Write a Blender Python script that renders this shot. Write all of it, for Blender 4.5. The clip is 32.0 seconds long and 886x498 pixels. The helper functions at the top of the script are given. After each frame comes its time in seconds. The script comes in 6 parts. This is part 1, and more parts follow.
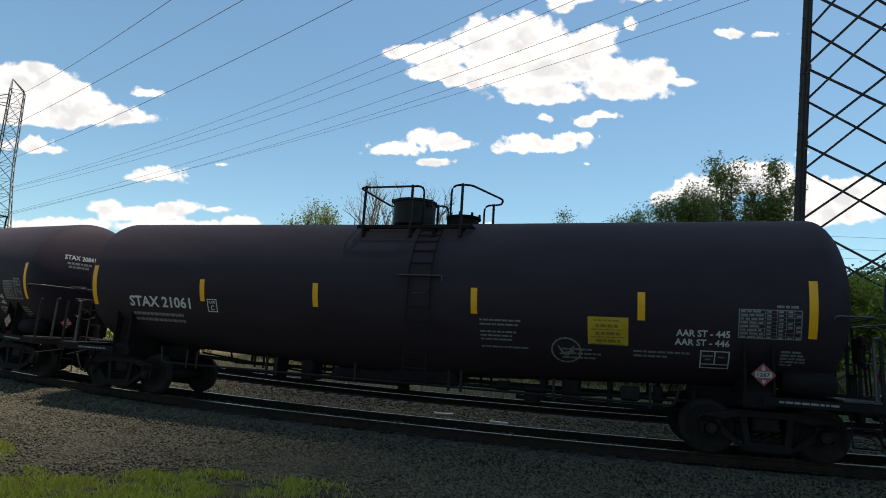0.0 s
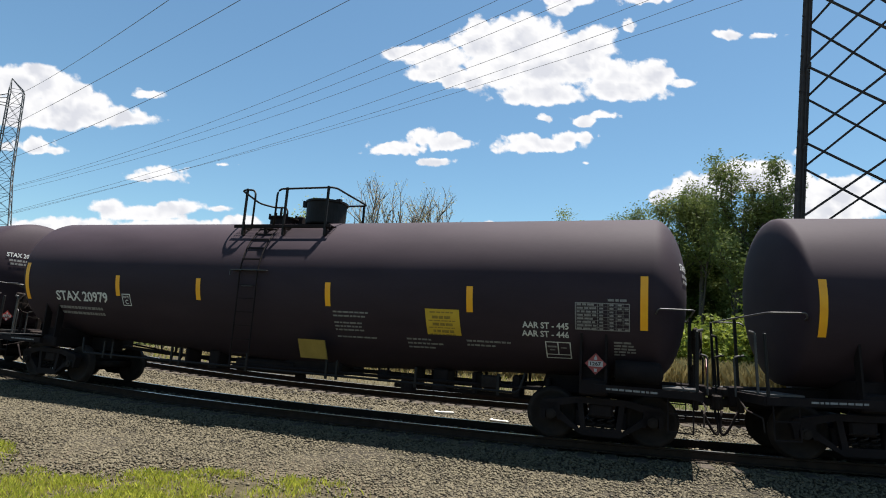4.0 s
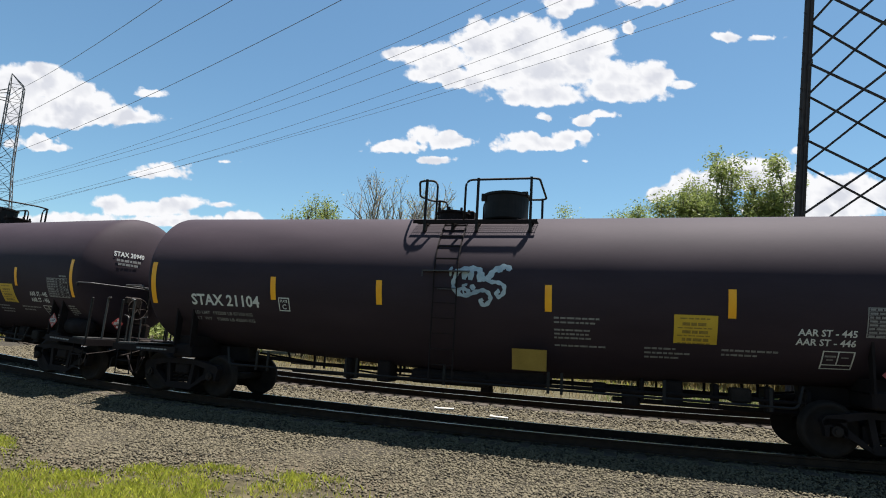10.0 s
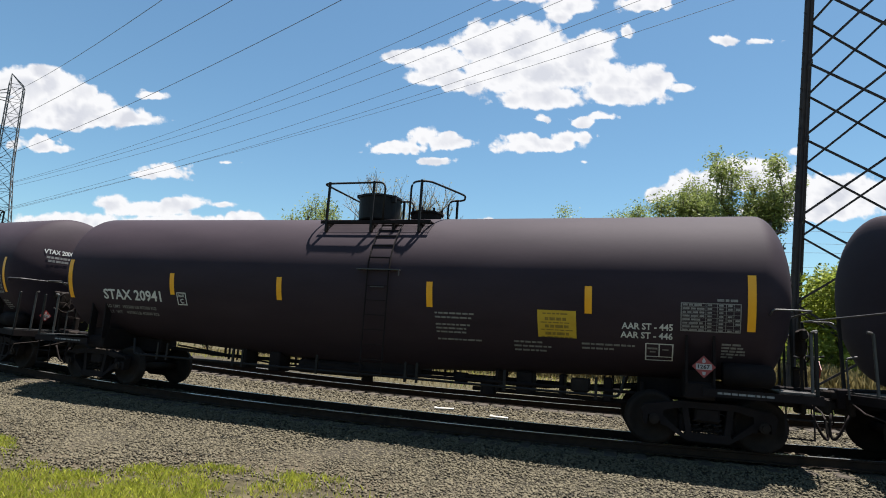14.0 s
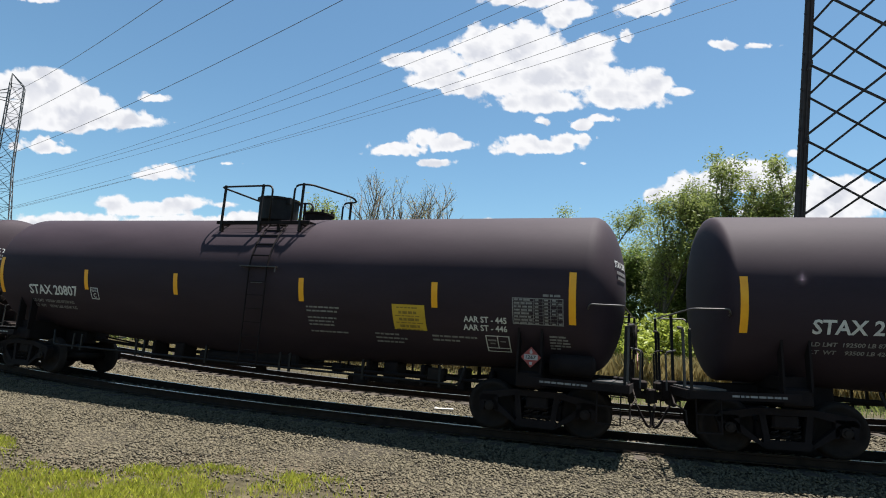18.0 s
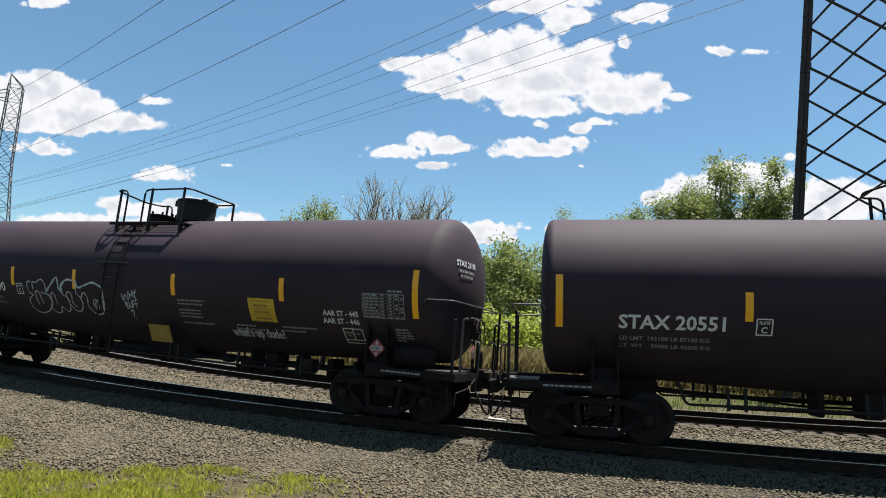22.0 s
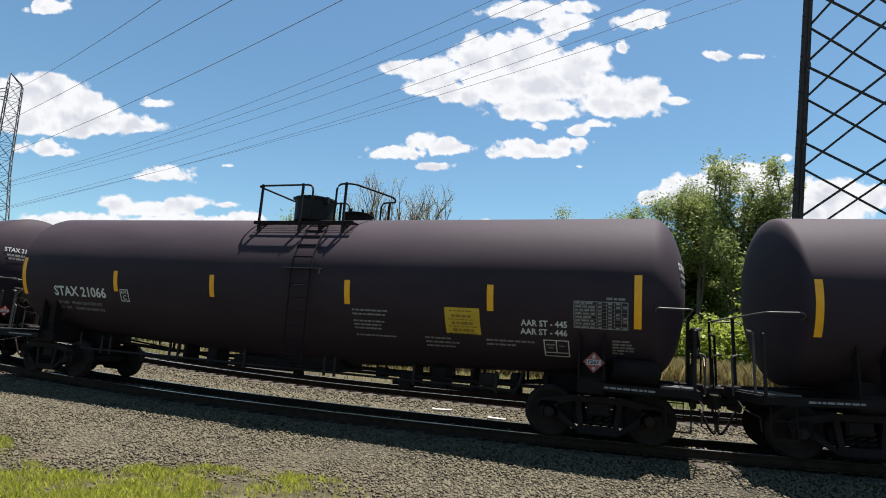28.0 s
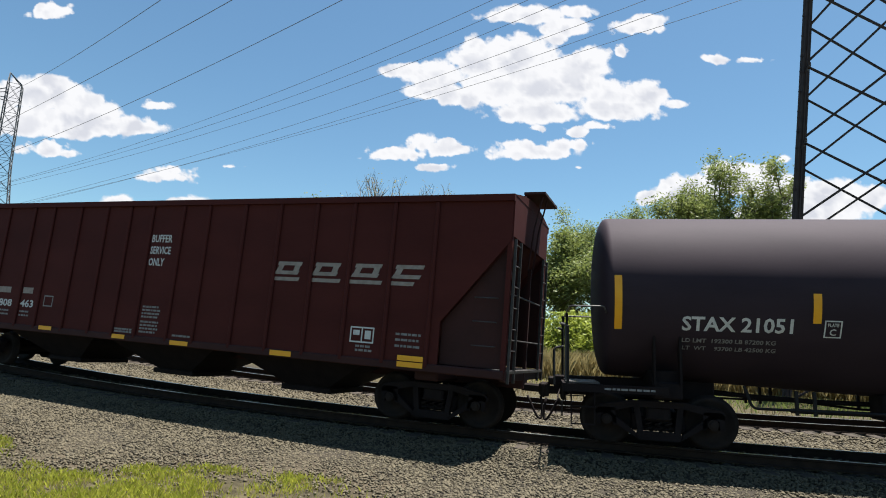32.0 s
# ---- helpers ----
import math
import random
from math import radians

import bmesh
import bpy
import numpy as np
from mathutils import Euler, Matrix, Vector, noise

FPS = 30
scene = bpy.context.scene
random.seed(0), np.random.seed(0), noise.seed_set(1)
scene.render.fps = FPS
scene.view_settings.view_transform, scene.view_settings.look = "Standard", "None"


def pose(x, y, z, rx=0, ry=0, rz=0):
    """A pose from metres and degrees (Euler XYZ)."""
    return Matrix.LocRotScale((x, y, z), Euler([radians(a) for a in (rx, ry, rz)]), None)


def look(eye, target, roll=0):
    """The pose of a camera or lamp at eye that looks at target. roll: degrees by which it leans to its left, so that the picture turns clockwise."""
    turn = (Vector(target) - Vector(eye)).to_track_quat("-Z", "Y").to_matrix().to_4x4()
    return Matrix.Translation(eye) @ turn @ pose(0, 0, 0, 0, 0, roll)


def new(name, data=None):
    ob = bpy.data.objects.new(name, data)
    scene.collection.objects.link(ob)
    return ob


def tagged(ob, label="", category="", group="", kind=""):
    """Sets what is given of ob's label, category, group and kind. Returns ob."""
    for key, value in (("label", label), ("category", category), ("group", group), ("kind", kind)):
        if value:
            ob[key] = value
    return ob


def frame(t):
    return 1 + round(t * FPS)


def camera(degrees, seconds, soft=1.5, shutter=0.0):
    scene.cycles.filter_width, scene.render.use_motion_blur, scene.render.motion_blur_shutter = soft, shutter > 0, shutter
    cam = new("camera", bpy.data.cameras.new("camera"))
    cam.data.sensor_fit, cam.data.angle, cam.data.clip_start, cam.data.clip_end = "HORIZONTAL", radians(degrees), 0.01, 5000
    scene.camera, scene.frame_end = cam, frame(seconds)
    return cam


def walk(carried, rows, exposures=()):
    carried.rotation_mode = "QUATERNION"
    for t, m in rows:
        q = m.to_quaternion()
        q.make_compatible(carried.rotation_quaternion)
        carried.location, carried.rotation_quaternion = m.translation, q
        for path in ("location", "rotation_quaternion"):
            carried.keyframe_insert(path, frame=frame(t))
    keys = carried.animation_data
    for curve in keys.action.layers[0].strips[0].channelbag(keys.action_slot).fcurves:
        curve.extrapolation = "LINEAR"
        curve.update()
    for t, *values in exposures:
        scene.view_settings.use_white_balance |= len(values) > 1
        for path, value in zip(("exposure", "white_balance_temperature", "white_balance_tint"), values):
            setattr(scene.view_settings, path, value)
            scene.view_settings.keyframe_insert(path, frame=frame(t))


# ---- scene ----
H = 1.835


def cam_pose(dy, dr, dx):
    """The camera's stance with small tilts: dy, dr, dx in thousandths of a radian."""
    p, y = radians(7.93) + dy / 1000, dx / 1000
    way = Vector((math.sin(y) * math.cos(p), math.cos(y) * math.cos(p), math.sin(p)))
    return look(Vector((0, 0, H)), Vector((0, 0, H)) + way * 10, 3.282 + math.degrees(dr / 1000))


cam = camera(74.02, 32.0, 1.0)
walk(cam, [(t, cam_pose(a, b, c)) for t, a, b, c in (
    (0.0, 8.2, -0.3, 0), (0.5, 7.4, -0.6, 0.5), (1.0, 6.7, -1.0, 0.5), (2.0, 6.6, -1.2, 0.5), (3.0, 6.1, -2.4, 0),
    (3.5, 6.0, -2.5, 0), (5.5, 5.0, -3.2, 0), (6.0, 3.4, -2.8, 0), (6.5, -0.5, -3.6, 0), (7.0, -1.3, -2.4, 0), (7.5, -0.7, -1.0, 0),
    (8.0, 0, 0, 0), (10.0, 0, 0, 0), (14.0, 0, 0, 0), (14.5, 0.7, 1.0, 0), (17.0, 0.7, 1.0, 0), (18.5, 0.8, 1.2, 0), (19.5, 1.5, 1.5, 0.3),
    (20.0, 1.9, 1.5, 0.5), (20.5, 2.6, 2.2, 1), (21.0, 3.1, 2.9, 1.6), (22.0, 3.2, 3.2, 1.8), (25.0, 3.2, 3.2, 1.8), (25.5, 3.1, 3.2, 1.8),
    (27.5, 2.2, 3.6, 2.8), (28.0, 2.0, 3.6, 2.8), (30.0, 2.0, 3.6, 2.8), (32.0, 2.0, 3.7, 2.9))],
    ((0, 1.6, 6900, 10), (1, 1.6, 6850, 10), (2, 1.54, 6650, 10), (3.5, 1.48, 6450, 10), (8, 1.42, 6350, 10), (32, 1.42, 6330, 10)))

# ---- world and sun ----
SUN_EL, SUN_AZ = 77.0, 56.0   # azimuth from +y towards +x
world = bpy.data.worlds.new("sky")
scene.world = world
world.use_nodes = True
wn = world.node_tree.nodes
sky = wn.new("ShaderNodeTexSky")
sky.sky_type, sky.sun_disc = "NISHITA", False
sky.sun_elevation, sky.sun_rotation = radians(SUN_EL), radians(SUN_AZ)
sky.dust_density, sky.ozone_density, sky.air_density = 0.5, 0.4, 1.0
tint = wn.new("ShaderNodeMix")
tint.data_type, tint.blend_type = "RGBA", "MULTIPLY"
tint.inputs[0].default_value, tint.inputs[7].default_value = 1.0, (0.79, 1.02, 1.035, 1)
world.node_tree.links.new(sky.outputs[0], tint.inputs[6])
world.node_tree.links.new(tint.outputs[2], wn["Background"].inputs[0])
wn["Background"].inputs[1].default_value = 0.05
sun = new("sun", bpy.data.lights.new("sun", "SUN"))
sun.data.energy, sun.data.angle, sun.data.color = 5.0, radians(0.53), (1, 0.96, 0.9)
a, e = radians(SUN_AZ), radians(SUN_EL)
sun.matrix_world = look(Vector((math.sin(a) * math.cos(e), math.cos(a) * math.cos(e), math.sin(e))) * 100, (0, 0, 0))

# ---- materials ----


def mat(name, c1, c2=None, scale=4.0, rough=0.7, bump=0.0, metal=0.0, fine=0.0, spec=0.5, stretch=None, islands=0.0, coord="Object"):
    """A two-tone noisy surface: c1 and c2 mixed by stains of the given scale and by fine grain, with bump."""
    m = bpy.data.materials.new(name)
    m.use_nodes = True
    n, l = m.node_tree.nodes, m.node_tree.links
    b = n["Principled BSDF"]
    b.inputs["Roughness"].default_value, b.inputs["Metallic"].default_value = rough, metal
    b.inputs["Specular IOR Level"].default_value = spec
    if c2 is None:
        c2 = tuple(v * 0.75 for v in c1)
    tc = n.new("ShaderNodeTexCoord")
    src = tc.outputs[coord]
    if stretch:
        mp = n.new("ShaderNodeMapping")
        mp.inputs["Scale"].default_value = stretch
        l.new(src, mp.inputs[0])
        src = mp.outputs[0]
    big = n.new("ShaderNodeTexNoise")
    big.inputs["Scale"].default_value, big.inputs["Detail"].default_value = scale, 6
    l.new(src, big.inputs["Vector"])
    small = n.new("ShaderNodeTexNoise")
    small.inputs["Scale"].default_value, small.inputs["Detail"].default_value = scale * 14, 4
    l.new(src, small.inputs["Vector"])
    add = n.new("ShaderNodeMath")
    add.operation = "MULTIPLY_ADD"
    l.new(small.outputs[0], add.inputs[0])
    add.inputs[1].default_value = fine
    l.new(big.outputs[0], add.inputs[2])
    val = add.outputs[0]
    if islands:
        geo = n.new("ShaderNodeNewGeometry")
        ai = n.new("ShaderNodeMath")
        ai.operation = "MULTIPLY_ADD"
        l.new(geo.outputs["Random Per Island"], ai.inputs[0])
        ai.inputs[1].default_value = islands
        l.new(val, ai.inputs[2])
        val = ai.outputs[0]
    ramp = n.new("ShaderNodeValToRGB")
    lo = 0.3 + fine * 0.3 + islands * 0.1
    ramp.color_ramp.elements[0].position, ramp.color_ramp.elements[1].position = min(lo, 0.9), min(0.7 + fine * 0.6 + islands * 0.85, 1.0)
    ramp.color_ramp.elements[0].color, ramp.color_ramp.elements[1].color = (*c1, 1), (*c2, 1)
    l.new(val, ramp.inputs[0])
    l.new(ramp.outputs[0], b.inputs["Base Color"])
    if bump:
        bp = n.new("ShaderNodeBump")
        bp.inputs["Strength"].default_value, bp.inputs["Distance"].default_value = bump, 0.02
        l.new(small.outputs[0], bp.inputs["Height"])
        l.new(bp.outputs[0], b.inputs["Normal"])
    return m


def leaf_mat(name, c1, c2):
    m = mat(name, c1, c2, 0.6, 0.55, 0, 0, 0.3, 0.3, islands=0.9)
    n, l = m.node_tree.nodes, m.node_tree.links
    tr = n.new("ShaderNodeBsdfTranslucent")
    mix = n.new("ShaderNodeMixShader")
    mix.inputs[0].default_value = 0.45
    l.new(n["Color Ramp"].outputs[0], tr.inputs[0])
    l.new(n["Principled BSDF"].outputs[0], mix.inputs[1])
    l.new(tr.outputs[0], mix.inputs[2])
    l.new(mix.outputs[0], n["Material Output"].inputs[0])
    return m


TANK = mat("tank_paint", (0.023, 0.0142, 0.0195), (0.0338, 0.022, 0.0282), 0.9, 0.75, 0.012, 0, 0.25, 0.22, (0.6, 1, 2.2))
FRAME = mat("underframe_black", (0.0072, 0.005, 0.0052), (0.0175, 0.0122, 0.0116), 3, 0.85, 0.15, 0, 0.4, 0.15)
IRON = mat("rusty_iron", (0.0085, 0.0066, 0.0058), (0.027, 0.019, 0.0155), 4, 0.8, 0.2, 0, 0.4, 0.15)
PIPE = mat("pipe_paint", (0.006, 0.005, 0.0048), (0.015, 0.0125, 0.0115), 6, 0.6, 0.05, 0, 0.3, 0.2)
RAILING = mat("worn_grey_pipe", (0.03, 0.027, 0.026), (0.07, 0.064, 0.06), 6, 0.5, 0.05, 0.2, 0.3)
GRATE = mat("grating", (0.02, 0.018, 0.017), (0.06, 0.054, 0.05), 5, 0.6, 0.1, 0.2, 0.3)
YELLOW = mat("reflective_yellow", (0.82, 0.345, 0.004), (0.88, 0.41, 0.008), 5, 0.45, 0, 0, 0.3)
PANEL = mat("yellow_panel", (0.46, 0.29, 0.018), (0.56, 0.37, 0.03), 4, 0.5, 0, 0, 0.3)
PLATE = mat("dull_yellow_plate", (0.2, 0.135, 0.022), (0.29, 0.2, 0.04), 3, 0.6, 0, 0, 0.4)
PANEL_OLD = mat("faded_orange_panel", (0.3, 0.13, 0.012), (0.38, 0.18, 0.02), 4, 0.6, 0, 0, 0.3)
WHITE = mat("stencil_white", (0.45, 0.45, 0.43), (0.6, 0.6, 0.57), 12, 0.6, 0, 0, 0.4)
FAINT = mat("stencil_worn", (0.11, 0.106, 0.102), (0.25, 0.24, 0.23), 22, 0.65, 0, 0, 0.6)
BEIGE = mat("faded_lettering", (0.2, 0.165, 0.14), (0.33, 0.28, 0.24), 10, 0.7, 0, 0, 0.4)
INK = mat("panel_ink", (0.14, 0.09, 0.015), (0.3, 0.2, 0.03), 20, 0.6, 0, 0, 0.4)
RED = mat("placard_red", (0.2, 0.02, 0.017), (0.27, 0.035, 0.03), 8, 0.5, 0, 0, 0.3)
CREAM = mat("placard_white", (0.28, 0.26, 0.25), (0.36, 0.34, 0.33), 8, 0.5, 0, 0, 0.3)
SPRAY = mat("spray_white", (0.22, 0.24, 0.25), (0.5, 0.51, 0.52), 5, 0.7, 0, 0, 0.3)
SPRAY_BLUE = mat("spray_pale_blue", (0.18, 0.25, 0.3), (0.45, 0.52, 0.55), 5, 0.7, 0, 0, 0.3)
SPRAY_TEAL = mat("spray_teal", (0.02, 0.16, 0.24), (0.05, 0.26, 0.34), 5, 0.7)
SPRAY_SILVER = mat("spray_silver", (0.16, 0.2, 0.215), (0.48, 0.49, 0.5), 3.5, 0.7, 0, 0, 0.4, 0.3, (1, 1, 1.6))
SPRAY_PINK = mat("spray_pink", (0.06, 0.013, 0.024), (0.15, 0.036, 0.058), 4, 0.75, 0, 0, 0.3)
BROWN = mat("hopper_brown", (0.052, 0.0118, 0.0098), (0.075, 0.0175, 0.0145), 0.8, 0.78, 0.04, 0, 0.3, 0.14, (0.5, 1, 1.6))
# darker brown; on the end panels it stands for the shade of the recess
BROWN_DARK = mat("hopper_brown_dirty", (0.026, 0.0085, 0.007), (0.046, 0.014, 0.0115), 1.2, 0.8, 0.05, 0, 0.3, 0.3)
RAIL = mat("rail_rust", (0.011, 0.007, 0.005), (0.03, 0.019, 0.013), 5, 0.85, 0.2, 0, 0.4, 0.15)
RAIL_HEAD = mat("rail_head", (0.32, 0.31, 0.3), (0.45, 0.44, 0.42), 3, 0.3, 0, 0.9, 0.2)
WOOD = mat("old_tie_wood", (0.03, 0.024, 0.019), (0.08, 0.064, 0.05), 3, 0.9, 0.5, 0, 0.5, 0.2, (1, 4, 4))
STONE = mat("ballast_stone", (0.004, 0.0032, 0.0024), (0.108, 0.0895, 0.056), 2.2, 0.85, 0.2, 0, 0.3, 0.3, islands=0.8)
GRASS = leaf_mat("grass_blade", (0.17, 0.2, 0.016), (0.42, 0.43, 0.06))
DRY = leaf_mat("dry_grass_blade", (0.22, 0.17, 0.065), (0.38, 0.31, 0.14))
DEAD = leaf_mat("dead_weed", (0.06, 0.045, 0.024), (0.3, 0.235, 0.125))
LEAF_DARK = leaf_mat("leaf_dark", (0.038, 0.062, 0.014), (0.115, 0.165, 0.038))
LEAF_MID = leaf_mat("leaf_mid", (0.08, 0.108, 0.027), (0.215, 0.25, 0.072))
LEAF_BRIGHT = leaf_mat("leaf_bright", (0.12, 0.155, 0.018), (0.28, 0.32, 0.052))
LEAF_PALE = leaf_mat("leaf_pale", (0.14, 0.15, 0.06), (0.28, 0.27, 0.13))
BARK = mat("bark", (0.055, 0.045, 0.035), (0.14, 0.115, 0.09), 3, 0.9, 0.6, 0, 0.5, 0.2, (2, 2, 0.5))
BARK_PALE = mat("bark_pale", (0.16, 0.14, 0.12), (0.3, 0.27, 0.23), 3, 0.9, 0.4, 0, 0.4, 0.2)
TOWER = mat("tower_steel", (0.026, 0.02, 0.018), (0.062, 0.046, 0.04), 2.5, 0.75, 0.3, 0.1, 0.5, 0.3)
TOWER_FAR = mat("tower_galvanised", (0.06, 0.065, 0.07), (0.12, 0.125, 0.13), 2, 0.7, 0, 0.1)
WIRE = mat("cable", (0.06, 0.06, 0.065), (0.1, 0.1, 0.1), 2, 0.5)
POST = mat("fence_post_wood", (0.14, 0.12, 0.1), (0.28, 0.25, 0.21), 3, 0.9, 0.3)
SCRAP = mat("bleached_wood", (0.4, 0.37, 0.32), (0.55, 0.52, 0.47), 4, 0.8, 0.2)

# ---- helpers for shapes ----


def part(name, bm, material, parent=None, label="", smooth=False):
    me = bpy.data.meshes.new(name)
    if smooth:
        for f in bm.faces:
            f.smooth = True
    bm.to_mesh(me)
    bm.free()
    me.materials.append(material)
    ob = new(name, me)
    ob.parent = parent
    return tagged(ob, label)


def raw(name, verts, faces, material, parent=None, label=""):
    me = bpy.data.meshes.new(name)
    me.from_pydata(verts, [], faces)
    me.materials.append(material)
    ob = new(name, me)
    ob.parent = parent
    return tagged(ob, label)


def box(bm, cx, cy, cz, sx, sy, sz, rot=None, bevel=0.0):
    m = Matrix.Translation((cx, cy, cz)) @ (rot or Matrix.Identity(4)) @ Matrix.Diagonal((sx, sy, sz, 1))
    r = bmesh.ops.create_cube(bm, size=1, matrix=m)
    if bevel:
        es = {e for v in r["verts"] for e in v.link_edges}
        bmesh.ops.bevel(bm, geom=list(es), offset=bevel, segments=1, affect="EDGES")


def tube(bm, pts, r=0.02, seg=8, r2=None, cap=True):
    """A round bar along the points."""
    pts = [Vector(p) for p in pts]
    rings = []
    for i, p in enumerate(pts):
        d = (pts[min(i + 1, len(pts) - 1)] - pts[max(i - 1, 0)]).normalized()
        a = d.orthogonal().normalized() if abs(d.z) > 0.9 else d.cross(Vector((0, 0, 1))).normalized()
        b = d.cross(a)
        rr = r if r2 is None else r + (r2 - r) * i / (len(pts) - 1)
        rings.append([bm.verts.new(p + rr * (a * math.cos(k * math.tau / seg) + b * math.sin(k * math.tau / seg))) for k in range(seg)])
    for q, s in zip(rings, rings[1:]):
        for k in range(seg):
            bm.faces.new((q[k], q[(k + 1) % seg], s[(k + 1) % seg], s[k]))
    if cap:
        bm.faces.new(rings[0][::-1])
        bm.faces.new(rings[-1])


def bend(pts, r=0.12, n=4):
    """Round the corners of a polyline."""
    pts = [Vector(p) for p in pts]
    out = [pts[0]]
    for a, b, c in zip(pts, pts[1:], pts[2:]):
        k = min(r, (a - b).length / 2, (c - b).length / 2)
        p, q = b + (a - b).normalized() * k, b + (c - b).normalized() * k
        for i in range(n + 1):
            t = i / n
            out.append(p * (1 - t) ** 2 + b * 2 * t * (1 - t) + q * t * t)
    return out + [pts[-1]]


def cyl_y(bm, x, y, z, r, w, seg=28):
    bmesh.ops.create_cone(bm, cap_ends=True, segments=seg, radius1=r, radius2=r, depth=w,
                          matrix=Matrix.Translation((x, y, z)) @ Matrix.Rotation(radians(90), 4, "X"))


def cyl_z(bm, x, y, z, r, h, seg=24, r2=None):
    bmesh.ops.create_cone(bm, cap_ends=True, segments=seg, radius1=r, radius2=r if r2 is None else r2, depth=h, matrix=Matrix.Translation((x, y, z)))


def prism(bm, poly, y0, y1):
    """A plate of outline poly in x and z, between y0 and y1."""
    f = [bm.verts.new((x, y0, z)) for x, z in poly]
    g = [bm.verts.new((x, y1, z)) for x, z in poly]
    bm.faces.new(f)
    bm.faces.new(g[::-1])
    for i in range(len(poly)):
        j = (i + 1) % len(poly)
        bm.faces.new((f[j], f[i], g[i], g[j]))


TEXTS = {}


def text_mesh(text, w, h):
    """Flat letters as lists of points and faces, filling w by h about the centre."""
    if text not in TEXTS:
        cu = bpy.data.curves.new("letters", "FONT")
        cu.body, cu.resolution_u, cu.offset = text, 2, 0.024
        ob = bpy.data.objects.new("letters", cu)
        scene.collection.objects.link(ob)
        dg = bpy.context.evaluated_depsgraph_get()
        dg.update()
        me = bpy.data.meshes.new_from_object(ob.evaluated_get(dg))
        TEXTS[text] = ([tuple(v.co[:2]) for v in me.vertices], [tuple(p.vertices) for p in me.polygons])
        bpy.data.objects.remove(ob)
        bpy.data.curves.remove(cu)
        bpy.data.meshes.remove(me)
    vs, fs = TEXTS[text]
    x0, x1 = min(v[0] for v in vs), max(v[0] for v in vs)
    y0, y1 = min(v[1] for v in vs), max(v[1] for v in vs)
    return [((x - (x0 + x1) / 2) * w / (x1 - x0), (y - (y0 + y1) / 2) * h / (y1 - y0)) for x, y in vs], fs


# ---- the track: a curve by arc length s, straight past the bend ----
Y0, TH0, KAP, BEND, CANT, GAUGE = 13.0, radians(-17.9), 0.0115, 36.0, 0.026, 0.7565
STEP, SMAX = 0.5, 480
N_STEP = int(SMAX / STEP)


def heading(s):
    return TH0 + KAP * max(-BEND, min(BEND, s))


TRACK = {0: (0.0, Y0)}
for sign in (1, -1):
    x, y = 0.0, Y0
    for i in range(N_STEP):
        h = heading(sign * (i + 0.5) * STEP)
        x, y = x + sign * STEP * math.cos(h), y + sign * STEP * math.sin(h)
        TRACK[sign * (i + 1)] = (x, y)


def on_track(s):
    f = max(-N_STEP, min(N_STEP - 1, math.floor(s / STEP)))
    k = s / STEP - f
    return tuple(TRACK[f][j] * (1 - k) + TRACK[f + 1][j] * k for j in (0, 1))


def rise(s):
    """The track lies in a shallow dip: its height over the lowest place."""
    w = np.maximum(np.maximum(-2.0 - s, s - 1.0), 0.0)
    k = np.where(np.asarray(s) < 0, 0.00129, 0.00143)
    return k * np.where(w < 15, w * w, 225 + 240 * (1 - np.exp(-np.maximum(w - 15, 0) / 8)))


def beside(s, lat, z):
    """A point at s along the track, lat metres from its centre line towards the camera."""
    x, y = on_track(s)
    h = heading(s)
    return Vector((x + math.sin(h) * lat, y - math.cos(h) * lat, z + float(rise(s))))


PIVOT, LEN = 6.95, 18.188


def car_pose(u):
    a, b = (Vector((*on_track(v), float(rise(v)))) for v in (u - PIVOT, u + PIVOT))
    d, c = (b - a).normalized(), (a + b) / 2
    return Matrix.Translation(c) @ Matrix.Rotation(math.atan2(d.y, d.x), 4, "Z") @ Matrix.Rotation(-math.asin(d.z), 4, "Y") @ Matrix.Rotation(-CANT, 4, "X")


def train_at(t):
    pts = ((0, -0.84), (1, 11.88), (2, 25.15), (3, 38.06), (6, 76.92), (7, 89.73), (8, 102.45), (9, 115.5), (10, 128.4), (11, 141.27), (12, 154.3), (13, 167.24), (14, 180.12), (17, 218.95), (18, 231.75),
           (19, 244.78), (20, 257.77), (21, 270.42), (22, 283.27), (23, 296.3), (24, 309.18), (25, 321.8), (28, 360.22), (29, 373.15), (30, 385.92), (31, 398.66), (32, 411.65))
    for (a, p), (b, q) in zip(pts, pts[1:]):
        if t <= b:
            return p + (q - p) * (t - a) / (b - a)


# ---- ground: one sheet, with the ballast bed of the two tracks ----
TRACK_XY = np.array([TRACK[i] for i in range(-140, 141)])
TRACK_S = np.arange(-140, 141) * STEP


def s_lat(px, py):
    """Arrays of arc length and sideways distance for points of the plan."""
    s, lat = np.zeros(len(px)), np.zeros(len(px))
    for i in range(0, len(px), 4000):
        dx, dy = px[i:i + 4000, None] - TRACK_XY[:, 0], py[i:i + 4000, None] - TRACK_XY[:, 1]
        k = np.argmin(dx * dx + dy * dy, axis=1)
        h = TH0 + KAP * np.clip(TRACK_S[k], -BEND, BEND)
        r = np.arange(len(k))
        s[i:i + 4000] = TRACK_S[k] + dx[r, k] * np.cos(h) + dy[r, k] * np.sin(h)
        lat[i:i + 4000] = dx[r, k] * np.sin(h) - dy[r, k] * np.cos(h)
    return s, lat


LAT2 = -5.6


